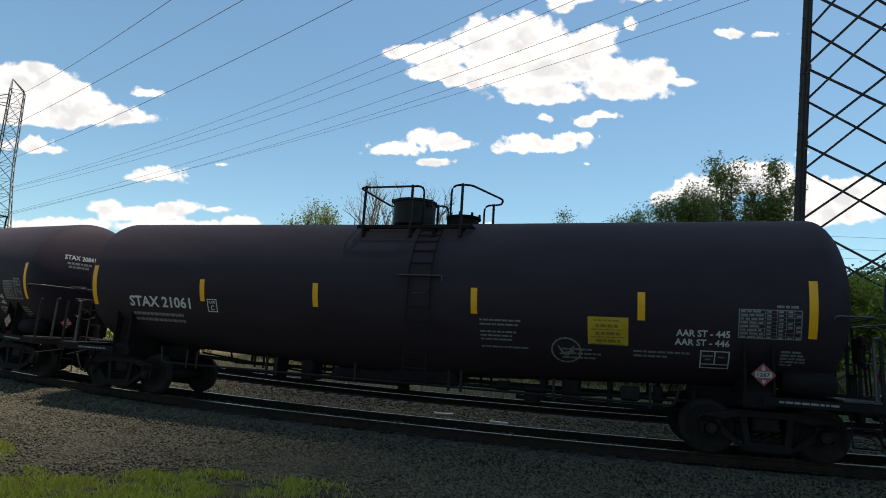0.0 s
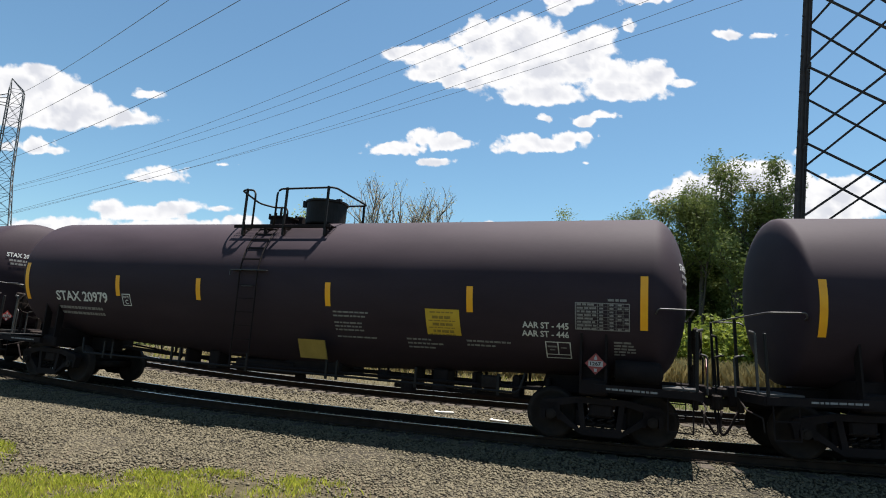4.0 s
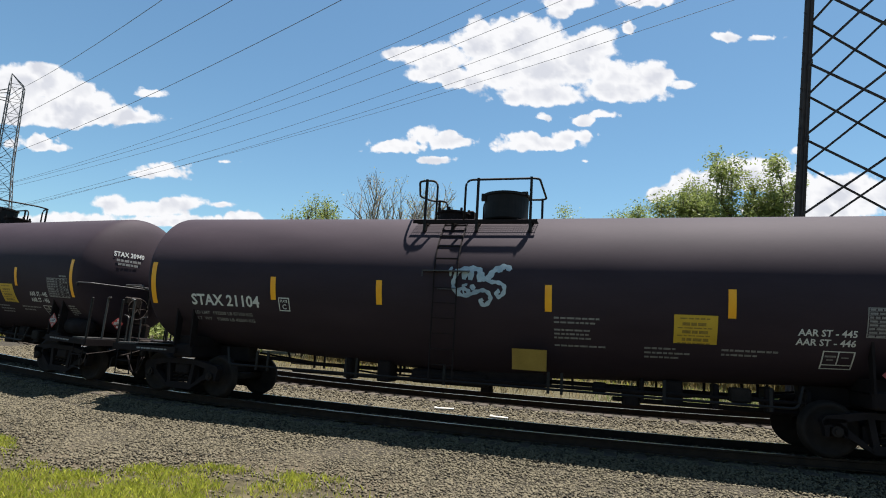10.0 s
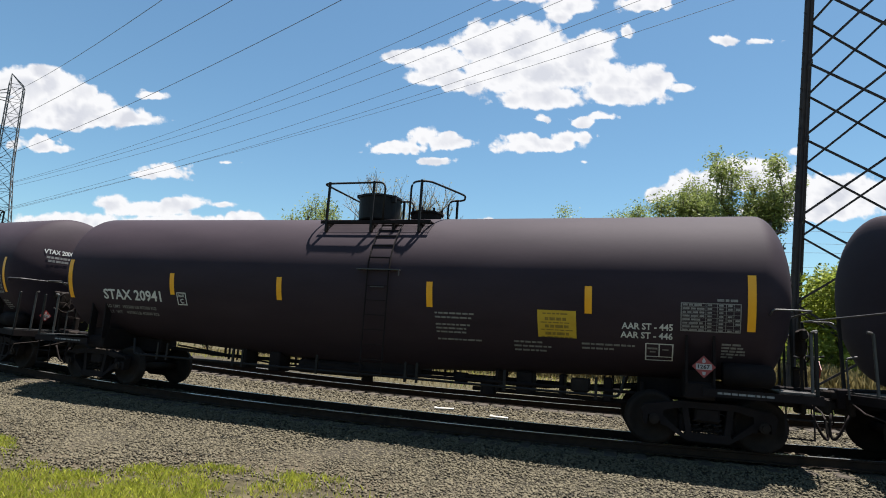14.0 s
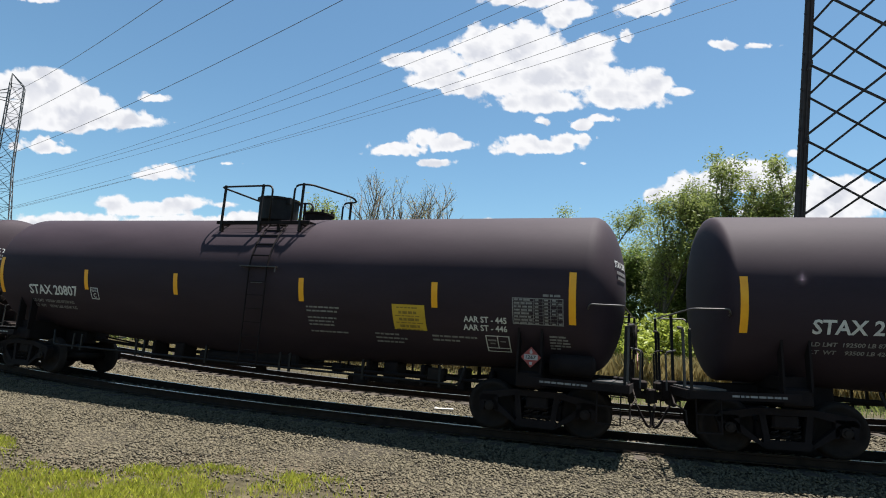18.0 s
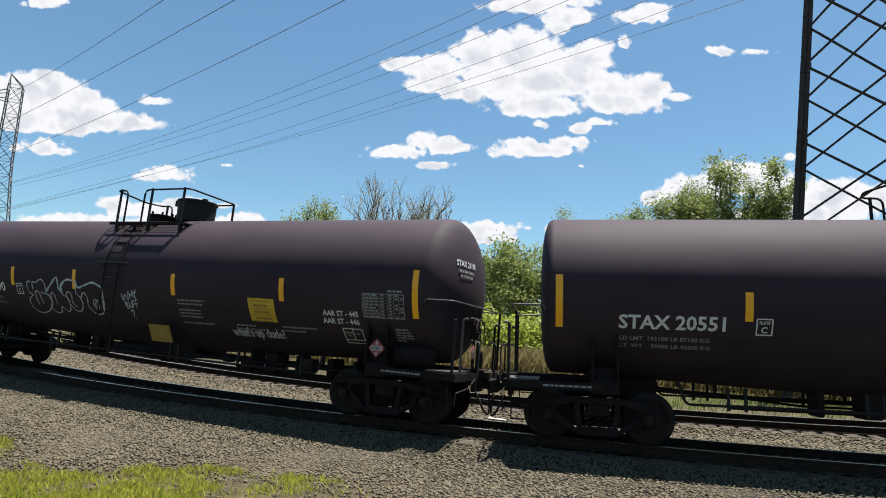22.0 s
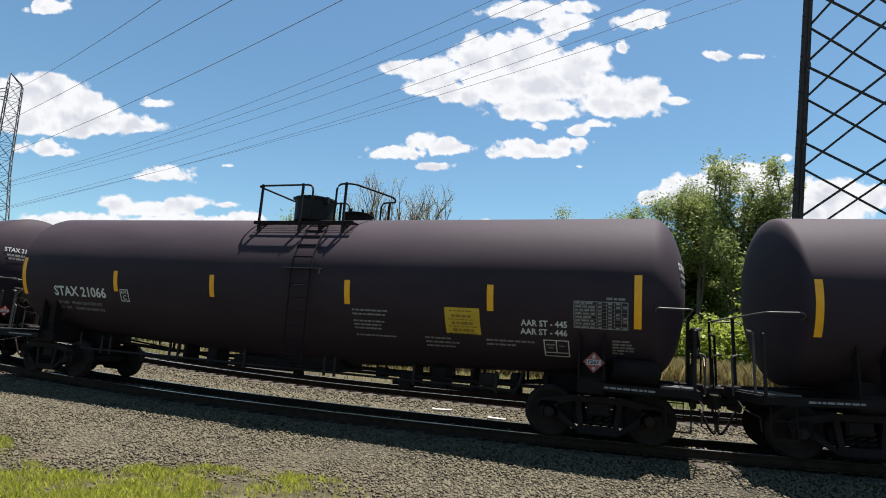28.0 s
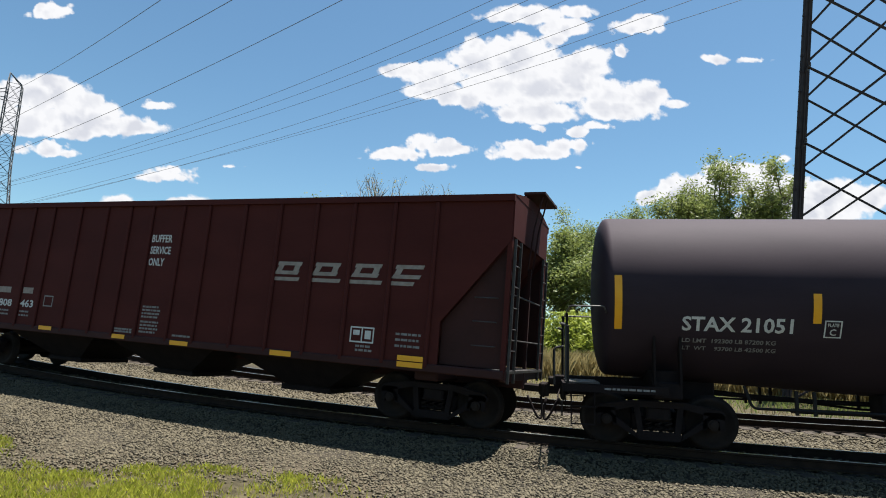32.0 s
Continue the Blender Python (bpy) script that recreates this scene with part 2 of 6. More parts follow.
def ground_z(lat):
    return np.interp(lat, (-16, -10, -8.4, -7.2, -4.2, -3.4, -1.9, -1.3, 1.3, 2.1, 2.8, 4.2, 8), (-0.6, -0.56, -0.5, -0.24, -0.24, -0.3, -0.25, -0.2, -0.22, -0.38, -0.43, -0.46, -0.5))


def lift(s, lat):
    """How far the ground follows the track up, fading away from it."""
    return rise(s) * np.interp(lat, (-20, -12, 2.4, 6.5), (0, 1, 1, 0))


def wobble(px, py, scale):
    return np.array([noise.noise(Vector((float(u) * scale, float(v) * scale, 0.3))) for u, v in zip(px, py)])


def grass_edge(px):
    """How far from the camera the grass reaches, for a place across."""
    return np.interp(px, (-14, -9, -7.2, -6.2, -5.2, -3.9, -1.3, -0.4, 0.6, 2), (13, 11.3, 10.2, 9.0, 8.5, 9.3, 8.8, 7.9, 6.9, 4))


def axis(fine, lo, hi, far):
    mid = np.arange(lo, hi + fine / 2, fine)
    out = [fine * 1.35 ** i for i in range(1, 40)]
    up = hi + np.cumsum(out)
    dn = lo - np.cumsum(out)
    return np.concatenate([dn[dn > -far][::-1], mid, up[up < far]])


gx, gy = axis(0.4, -34, 44, 2600), axis(0.4, -4, 64, 2600)
GX, GY = np.meshgrid(gx, gy)
px, py = GX.ravel(), GY.ravel()
gs, gl = s_lat(px, py)
near = (np.abs(px) < 60) & (py < 90) & (py > -20)
gz = np.where(near, ground_z(gl) + lift(gs, gl), -0.52)
bumps = np.zeros(len(px))
bumps[near] = wobble(px[near], py[near], 0.6) * 0.03 + wobble(px[near], py[near], 2.1) * 0.015
gz = gz + bumps * (np.abs(gl) > 1.6)
n_x, n_y = len(gx), len(gy)
idx = np.arange(n_x * n_y).reshape(n_y, n_x)
quads = np.stack([idx[:-1, :-1], idx[:-1, 1:], idx[1:, 1:], idx[1:, :-1]], -1).reshape(-1, 4)
g_me = bpy.data.meshes.new("ground")
g_me.from_pydata(np.stack([px, py, gz], 1).tolist(), [], quads.tolist())
for name, vals in (("turf", np.clip(np.where((gl > 3.2), (grass_edge(px) - py) * 1.2 + 0.35 + bumps * 14, 0), 0, 1) + np.clip((-11.0 - gl) * 0.6 + bumps * 14, 0, 1)),
                   ("dust", np.clip(np.where(gl > 3.0, 1 - np.abs(py - grass_edge(px) - 0.8) / 1.5, 0), 0, 1))):
    at = g_me.attributes.new(name, "FLOAT", "POINT")
    at.data.foreach_set("value", vals.astype(np.float32))
G_MAT = mat("gravel_ground", (0.006, 0.005, 0.0037), (0.045, 0.037, 0.026), 9, 0.92, 0.8, 0, 0.9, 0.2)
gn, gk = G_MAT.node_tree.nodes, G_MAT.node_tree.links
tone = gn["Color Ramp"].outputs[0]
for name, c1, c2, sc in (("dust", (0.045, 0.034, 0.021), (0.11, 0.086, 0.055), 3.0), ("turf", (0.036, 0.03, 0.013), (0.1, 0.082, 0.042), 5.0)):
    at, nz, rp, mx, tc = gn.new("ShaderNodeAttribute"), gn.new("ShaderNodeTexNoise"), gn.new("ShaderNodeValToRGB"), gn.new("ShaderNodeMix"), gn.new("ShaderNodeTexCoord")
    at.attribute_name, mx.data_type = name, "RGBA"
    nz.inputs["Scale"].default_value, nz.inputs["Detail"].default_value = sc, 8
    gk.new(tc.outputs["Object"], nz.inputs["Vector"])
    rp.color_ramp.elements[0].position, rp.color_ramp.elements[1].position = 0.35, 0.65
    rp.color_ramp.elements[0].color, rp.color_ramp.elements[1].color = (*c1, 1), (*c2, 1)
    gk.new(nz.outputs[0], rp.inputs[0])
    mm = gn.new("ShaderNodeMath")
    mm.operation = "MULTIPLY"
    mm.inputs[1].default_value = 0.9
    gk.new(at.outputs["Fac"], mm.inputs[0])
    gk.new(mm.outputs[0], mx.inputs[0])
    gk.new(tone, mx.inputs[6])
    gk.new(rp.outputs[0], mx.inputs[7])
    tone = mx.outputs[2]
gk.new(tone, gn["Principled BSDF"].inputs["Base Color"])
g_me.materials.append(G_MAT)
g_me.polygons.foreach_set("use_smooth", [True] * len(g_me.polygons))
tagged(new("ground", g_me), "grey crushed stone, dusty earth and thin grass beside the tracks", "ground", kind="structure")

# rails
HEAD = ((-0.036, 0.0), (0.036, 0.0), (0.036, -0.035), (0.01, -0.048), (0.01, -0.14), (0.07, -0.155), (0.07, -0.17), (-0.07, -0.17), (-0.07, -0.155), (-0.01, -0.14), (-0.01, -0.048), (-0.036, -0.035))


def rail(lat, dz, parent):
    verts, faces, k = [], [], len(HEAD)
    marks = [i * 1.0 for i in range(-60, 61)]
    marks = [-470 + 10 * i for i in range(41)] + marks + [70 + 10 * i for i in range(41)]
    for s in marks:
        verts += [tuple(beside(s, lat + w, z + dz)) for w, z in HEAD]
    for i in range(len(marks) - 1):
        for j in range(k):
            faces.append((i * k + j, i * k + (j + 1) % k, (i + 1) * k + (j + 1) % k, (i + 1) * k + j))
    ob = raw("rail", verts, faces, RAIL, parent)
    ob.data.materials.append(RAIL_HEAD)
    ob.data.polygons.foreach_set("material_index", [1 if f % k == 0 else 0 for f in range(len(faces))])
    return ob


TIE_ME = None
for lat, cant, label in ((0, CANT, "railway track on stone ballast with rusty sides and polished heads"), (LAT2, 0, "second railway track on weathered wooden ties")):
    root = tagged(new("railway_track"), label, "railway track", kind="structure")
    for side in (1, -1):
        rail(lat + side * GAUGE, cant * side * GAUGE, root)
    if TIE_ME is None:
        bm = bmesh.new()
        box(bm, 0, 0, 0, 0.23, 2.6, 0.17, None, 0.015)
        TIE_ME = bpy.data.meshes.new("tie")
        bm.to_mesh(TIE_ME)
        bm.free()
        TIE_ME.materials.append(WOOD)
    rnd = random.Random(5)
    for i in range(-58, 59):
        s = i * 0.52 + rnd.uniform(-0.04, 0.04)
        o = new("tie", TIE_ME)
        o.parent = root
        c = beside(s, lat + rnd.uniform(-0.06, 0.06), (-0.3 if cant else -0.262) + rnd.uniform(-0.01, 0.004))
        o.matrix_local = Matrix.Translation(c) @ Matrix.Rotation(heading(s) + rnd.uniform(-0.02, 0.02), 4, "Z") @ Matrix.Rotation(-cant, 4, "X")
    verts, faces = [], []
    for s in [x * 0.6 for x in range(-780, -51)] + [x * 0.6 for x in range(52, 780)]:
        k = len(verts)
        for z in (-0.3, -0.175):
            for ds, dl in ((-0.11, -1.3), (0.11, -1.3), (0.11, 1.3), (-0.11, 1.3)):
                verts.append(tuple(beside(s + ds, lat + dl, z)))
        faces += [tuple(k + j for j in f) for f in ((4, 5, 6, 7), (0, 1, 5, 4), (1, 2, 6, 5), (2, 3, 7, 6), (3, 0, 4, 7))]
    tagged(raw("tie_run", verts, faces, WOOD, root), "weathered wooden ties further along", kind="stuff")

# ---- tank cars ----
ZC, R, DIP, HEAD_X, HEAD_D = 2.8, 1.5465, 0.03, 7.95, 0.62


def dip(px):
    return DIP * (min(abs(px), HEAD_X) / 8 - 1)


def belly_z(px, r, s):
    """Height over the axis: the belly hangs lower towards the middle."""
    return (r + (0.05 + 0.3 * max(0, 1 - abs(px) / 7.5)) * min(1, r / R) * max(0, -s) ** 4) * s


def on_tank(px, deg, off):
    a = radians(deg)
    return (px, -(R + off) * math.cos(a), ZC + dip(px) + belly_z(px, R + off, math.sin(a)))


ARC = math.degrees(1 / R)


def wrap_text(text, x0, x1, d0, d1, off=0.008):
    """Letters laid on the tank's near side between x0 and x1 and between the angles d0 (top) and d1."""
    vs, fs = text_mesh(text, x1 - x0, (d0 - d1) / ARC)
    return [on_tank((x0 + x1) / 2 + u, (d0 + d1) / 2 + v * ARC, off) for u, v in vs], fs


def wrap_rects(rects, off=0.006):
    """Patches on the tank's near side: (x0, x1, top angle, low angle)."""
    verts, faces = [], []
    for x0, x1, d0, d1 in rects:
        n = max(1, int(abs(d0 - d1) / 3))
        for i in range(n + 1):
            d = d1 + (d0 - d1) * i / n
            verts += [on_tank(x0, d, off), on_tank(x1, d, off)]
        k = len(verts) - 2 * (n + 1)
        faces += [(k + 2 * i, k + 2 * i + 1, k + 2 * i + 3, k + 2 * i + 2) for i in range(n)]
    return verts, faces


def word_bars(x0, x1, d0, d1, rnd):
    """A line of unreadable stencil as short bars."""
    out, x = [], x0
    while x < x1 - 0.05:
        w = rnd.uniform(0.05, 0.15)
        out.append((x, min(x + w, x1), d0, d1))
        x += w + 0.02
    return out


def strokes(lines, width, off=0.007):
    """Brush lines on the tank: each a list of (x, angle)."""
    verts, faces = [], []
    for pts in lines:
        fine = []
        for i in range(len(pts) - 1):
            p0, p1, p2, p3 = pts[max(i - 1, 0)], pts[i], pts[i + 1], pts[min(i + 2, len(pts) - 1)]
            for j in range(5):
                t = j / 5
                fine.append(tuple(0.5 * (2 * b + (c - a) * t + (2 * a - 5 * b + 4 * c - d) * t * t + (3 * b - a - 3 * c + d) * t ** 3) for a, b, c, d in zip(p0, p1, p2, p3)))
        fine.append(pts[-1])
        k = len(verts)
        for i, (x, d) in enumerate(fine):
            q, p = fine[min(i + 1, len(fine) - 1)], fine[max(i - 1, 0)]
            tx, ty = q[0] - p[0], (q[1] - p[1]) / ARC
            n = math.hypot(tx, ty) or 1
            w = width * (0.75 + 0.5 * math.sin(i * 0.7) ** 2) / 2
            verts += [on_tank(x - ty / n * w, d + tx / n * w * ARC, off), on_tank(x + ty / n * w, d - tx / n * w * ARC, off)]
        faces += [(k + 2 * i, k + 2 * i + 1, k + 2 * i + 3, k + 2 * i + 2) for i in range(len(fine) - 1)]
    return verts, faces


def blob(cx, cd, rx, rd, off, rnd, n=22, wob=0.12):
    """A filled rounded patch of paint on the tank."""
    verts, faces = [on_tank(cx, cd, off)], []
    rings = 5
    ph = [rnd.uniform(0, 6.28) for _ in range(3)]
    for r in range(1, rings + 1):
        for i in range(n):
            a = i * math.tau / n
            k = r / rings * (1 + wob * math.sin(2 * a + ph[0]) + wob * math.sin(3 * a + ph[1]))
            verts.append(on_tank(cx + rx * k * math.cos(a), cd + rd * k * math.sin(a), off))
    for i in range(n):
        faces.append((0, 1 + i, 1 + (i + 1) % n))
        for r in range(rings - 1):
            a, b = 1 + r * n, 1 + (r + 1) * n
            faces.append((a + i, b + i, b + (i + 1) % n, a + (i + 1) % n))
    return verts, faces


MESHES = {}


def shared(key, make):
    """A mesh that is made once and used again."""
    if key not in MESHES:
        verts, faces = make()
        me = bpy.data.meshes.new(key.split("/")[0])
        me.from_pydata(verts, [], faces)
        MESHES[key] = me
    return MESHES[key]


def decal(name, key, make, material, parent, label=""):
    me = shared(name + "/" + key, make)
    if not me.materials:
        me.materials.append(material)
    ob = new(name, me)
    ob.parent = parent
    return tagged(ob, label, kind="stuff" if material in (FAINT, INK) or name == "standard_line" else "")


def shared_part(name, key, build, material, parent, label="", smooth=False):
    """build(bm) fills a bmesh the first time; later copies share it."""
    k = name + "/" + key
    if k not in MESHES:
        bm = bmesh.new()
        build(bm)
        bmesh.ops.recalc_face_normals(bm, faces=bm.faces)
        if smooth:
            for f in bm.faces:
                f.smooth = True
        me = bpy.data.meshes.new(name)
        bm.to_mesh(me)
        bm.free()
        me.materials.append(material)
        MESHES[k] = me
    ob = new(name, MESHES[k])
    ob.parent = parent
    return tagged(ob, label)


def tank_shell(bm):
    bow = [0.02] + [i * math.pi / 24 for i in range(1, 12)]
    prof = [(-7.87 - 0.25 * math.cos(a) ** 0.85, R * math.sin(a) ** 0.62) for a in bow]
    prof += [(-7.87, R), (-7, R), (-5.3, R), (-2.6, R), (0, R), (2.6, R), (5.3, R), (7, R), (HEAD_X, R)]
    prof += [(HEAD_X + HEAD_D * math.cos(a), R * math.sin(a)) for a in reversed(bow)]
    n = 64
    rings = [[bm.verts.new((px, r * math.cos(k * math.tau / n), ZC + dip(px) + belly_z(px, r, math.sin(k * math.tau / n)))) for k in range(n)] for px, r in prof]
    for r, q in zip(rings, rings[1:]):
        for j in range(n):
            bm.faces.new((r[j], r[(j + 1) % n], q[(j + 1) % n], q[j]))
    bm.faces.new(rings[0])
    bm.faces.new(rings[-1][::-1])


TREAD_R = 0.457


def wheel_pair(bm):
    for sy in (-1, 1):
        prof = [(0.66, 0.10), (0.70, 0.14), (0.705, 0.30), (0.685, 0.36), (0.685, 0.485), (0.715, 0.485), (0.73, TREAD_R), (0.825, TREAD_R - 0.005), (0.825, 0.385), (0.79, 0.35), (0.77, 0.2), (0.80, 0.15), (0.82, 0.10)]
        n = 32
        rings = [[bm.verts.new((r * math.cos(k * math.tau / n), sy * y, r * math.sin(k * math.tau / n))) for k in range(n)] for y, r in prof]
        for r, q in zip(rings, rings[1:]):
            for j in range(n):
                bm.faces.new((r[j], r[(j + 1) % n], q[(j + 1) % n], q[j]))
    cyl_y(bm, 0, 0, 0, 0.085, 2.1, 14)


def side_frame(bm):
    """Cast truck side with its two windows, arched over the axle boxes."""
    y0, y1 = -0.08, 0.08
    half = 0.89
    prism(bm, [(-half - 0.22, 0.62), (-half - 0.16, 0.70), (-0.45, 0.80), (0.45, 0.80), (half + 0.16, 0.70), (half + 0.22, 0.62), (half + 0.2, 0.54), (0.42, 0.69), (-0.42, 0.69), (-half - 0.2, 0.54)], y0, y1)
    prism(bm, [(-0.34, 0.13), (0.34, 0.13), (0.40, 0.2), (0.36, 0.27), (-0.36, 0.27), (-0.40, 0.2)], y0, y1)
    for sx in (-1, 1):
        prism(bm, [(sx * x, z) for x, z in ((0.34, 0.13), (0.40, 0.25), (0.86, 0.62), (0.98, 0.60), (0.93, 0.50))], y0, y1)
        prism(bm, [(sx * x, z) for x, z in ((0.26, 0.26), (0.36, 0.26), (0.42, 0.70), (0.32, 0.70))], y0 + 0.01, y1 - 0.01)
        prism(bm, [(sx * (half + x), z) for x, z in ((-0.17, 0.36), (-0.15, 0.66), (0.15, 0.66), (0.2, 0.6), (0.17, 0.36), (0.11, 0.36), (0.1, 0.52), (-0.1, 0.52), (-0.11, 0.36))], y0, y1)
    bmesh.ops.recalc_face_normals(bm, faces=bm.faces)


def spring(bm):
    tube(bm, [(0.06 * math.cos(i * 0.9), 0.06 * math.sin(i * 0.9), 0.27 + i * 0.012) for i in range(22)], 0.014, 5)


AXLES = []


def truck(parent, px, yaw, u_off, index):
    t = new("truck")
    t.parent = parent
    t.matrix_local = Matrix.Translation((px, 0, 0)) @ Matrix.Rotation(yaw, 4, "Z")
    tagged(t, "cast steel two-axle truck, greasy black")
    for wx in (-0.89, 0.89):
        w = shared_part("wheelset", "a", wheel_pair, IRON, t, "dark steel wheels on one axle", True)
        w.matrix_local = Matrix.Translation((wx, 0, TREAD_R))
        AXLES.append((w, wx, index))
    for sy in (-1, 1):
        f = shared_part("side_frame", "a", side_frame, FRAME, t)
        f.matrix_local = Matrix.Translation((0, sy * 1.0, 0))
        for dx in (-0.17, 0, 0.17):
            s = shared_part("spring", "a", spring, IRON, t)
            s.matrix_local = Matrix.Translation((dx, sy * 1.0, 0))
        for wx in (-0.89, 0.89):
            def cap(bm):
                cyl_y(bm, 0, 0, 0, 0.09, 0.1, 16)
                cyl_y(bm, 0, -0.06, 0, 0.05, 0.04, 8)
            c = shared_part("axle_cap", "a", cap, IRON, t)
            c.matrix_local = Matrix.Translation((wx, sy * 1.07, TREAD_R)) @ Matrix.Rotation(0 if sy < 0 else math.pi, 4, "Z")
    shared_part("bolster", "a", lambda bm: box(bm, 0, 0, 0.58, 0.42, 2.1, 0.26, None, 0.04), FRAME, t)

    def beams(bm):
        for sx in (-1, 1):
            box(bm, sx * 0.4, 0, 0.42, 0.1, 1.9, 0.3, None, 0.02)
            box(bm, sx * 0.62, 0, 0.62, 0.34, 1.5, 0.16, None, 0.03)
        box(bm, 0, 0, 0.32, 0.6, 1.8, 0.1, None, 0.02)
    shared_part("brake_beam", "a", beams, FRAME, t)
    return t


def end_gear(parent, sx, brake):
    """Stub sill, coupler, deck, steps and rails at one end; sx is the end's sign along the car."""
    key = "%d%d" % (sx, brake)
    X = sx

    def sill(bm):
        box(bm, X * 7.4, 0, 0.98, 3.0, 0.34, 0.36, None, 0.02)
        box(bm, X * 6.95, 0, 1.0, 0.5, 2.5, 0.3, None, 0.03)

    shared_part("stub_sill", key, sill, FRAME, parent)

    def saddle(bm):
        for dx in (-0.22, 0.22):
            prism(bm, [(X * 6.95 + dx - 0.02, 1.1), (X * 6.95 + dx + 0.02, 1.1), (X * 6.95 + dx + 0.02, 2.0), (X * 6.95 + dx - 0.02, 2.0)], -1.3, -1.12)
            prism(bm, [(X * 6.95 + dx - 0.02, 1.1), (X * 6.95 + dx + 0.02, 1.1), (X * 6.95 + dx + 0.02, 2.0), (X * 6.95 + dx - 0.02, 2.0)], 1.12, 1.3)
        box(bm, X * 6.95, 0, 1.22, 0.5, 2.3, 0.24)

    shared_part("tank_saddle", key, saddle, FRAME, parent)

    def side_sill(bm):
        for sy in (-1, 1):
            box(bm, X * 7.85, sy * 1.42, 1.0, 1.75, 0.09, 0.13)
        box(bm, X * 8.72, 0, 1.0, 0.09, 2.9, 0.15)

    shared_part("end_sill", key, side_sill, FRAME, parent)

    def deck(bm):
        box(bm, X * 8.42, 0, 1.09, 0.58, 2.86, 0.03)
        box(bm, X * 8.69, 0, 1.085, 0.03, 2.86, 0.05)

    shared_part("end_deck", key, deck, GRATE, parent, "grey open steel grating deck")

    def hand_rail(bm):
        tube(bm, bend([(X * 8.0, -1.36, 2.34), (X * 8.02, -1.5, 2.36), (X * 8.05, -1.53, 2.44), (X * 8.6, -1.5, 2.44), (X * 8.64, -1.4, 2.44), (X * 8.64, 1.4, 2.44), (X * 8.6, 1.5, 2.44), (X * 8.05, 1.53, 2.44), (X * 8.02, 1.4, 2.36)], 0.07), 0.016)

    shared_part("hand_rail", key, hand_rail, RAILING, parent, "bent grey pipe hand rail round the tank end", True)
    for sy in (-1, 1):
        def post(bm, sy=sy):
            top = 2.1 if sy < 0 else 2.44
            box(bm, X * 8.68, sy * 1.42, (1.0 + top) / 2, 0.05, 0.05, top - 1.0, None, 0.01)
        shared_part("end_post", key + str(sy), post, PIPE, parent)

        def grab(bm, sy=sy):
            tube(bm, bend([(X * 8.7, sy * 1.04, 1.05), (X * 8.7, sy * 1.04, 2.12), (X * 8.8, sy * 1.04, 2.14)], 0.04), 0.026)
            tube(bm, bend([(X * 8.9, sy * 0.55, 1.0), (X * 8.9, sy * 0.55, 1.7), (X * 8.72, sy * 0.55, 1.73)], 0.06), 0.018)
        shared_part("grab_iron", key + str(sy), grab, RAILING if sy < 0 else PIPE, parent)

        def step(bm, sy=sy):
            for z in (0.38, 0.68):
                box(bm, X * 8.42, sy * 1.42, z, 0.4, 0.05, 0.022)
            for dx in (-0.2, 0.2):
                tube(bm, [(X * 8.42 + dx, sy * 1.42, 0.98), (X * 8.42 + dx, sy * 1.42, 0.37)], 0.013, 6)
        shared_part("step", key + str(sy), step, FRAME, parent)

    shared_part("rail_stanchion", key, lambda bm: box(bm, X * 8.64, 0.1, 1.76, 0.05, 0.05, 1.32), PIPE, parent)

    def coupler(bm):
        box(bm, X * 8.85, 0, 0.86, 0.5, 0.16, 0.15, None, 0.03)
        prism(bm, [(X * 9.0, 0.74), (X * 9.16, 0.72), (X * 9.19, 0.98), (X * 9.0, 0.99)], -0.16, 0.12)
        box(bm, X * 9.12, -0.14, 0.86, 0.1, 0.1, 0.28, None, 0.03)
        box(bm, X * 8.9, 0, 1.05, 0.22, 0.3, 0.16, None, 0.03)
        box(bm, X * 8.72, 0, 0.87, 0.1, 0.6, 0.36, None, 0.03)
        bmesh.ops.recalc_face_normals(bm, faces=bm.faces)

    shared_part("coupler", key, coupler, IRON, parent, "knuckle coupler of dark cast steel")

    def hose(bm):
        pts = [(X * (8.82 + 0.28 * math.sin(i * math.pi / 20)), -0.36 + 0.012 * i, 0.72 - 0.42 * math.sin(i * math.pi / 14)) for i in range(15)]
        tube(bm, pts, 0.024, 7)

    shared_part("air_hose", key, hose, FRAME, parent, "black rubber brake hose hanging in a loop", True)

    def lever(bm):
        tube(bm, [(X * 8.75, -0.2, 0.98), (X * 8.85, -0.9, 0.8), (X * 8.78, -1.4, 0.72), (X * 8.78, -1.44, 0.5)], 0.014, 6)

    shared_part("cut_lever", key, lever, IRON, parent)

    def board(bm):
        rr = random.Random(3)
        for x0, x1, _, _ in word_bars(7.2, 8.05, 0, 0, rr):
            box(bm, X * (x0 + x1) / 2, -1.468, 1.0, x1 - x0, 0.004, 0.034)

    tagged(shared_part("sill_stencil", key, board, FAINT, parent, "worn white stencil line"), kind="stuff")

    def bag(bm):
        bmesh.ops.create_cone(bm, cap_ends=True, segments=18, radius1=0.2, radius2=0.2, depth=0.75, matrix=Matrix.Translation((X * 7.7, -1.05, 1.32)) @ Matrix.Rotation(radians(90), 4, "Y"))
        bmesh.ops.create_uvsphere(bm, u_segments=14, v_segments=8, radius=0.19, matrix=Matrix.Translation((X * 8.06, -1.05, 1.32)) @ Matrix.Diagonal((0.5, 1, 1, 1)))

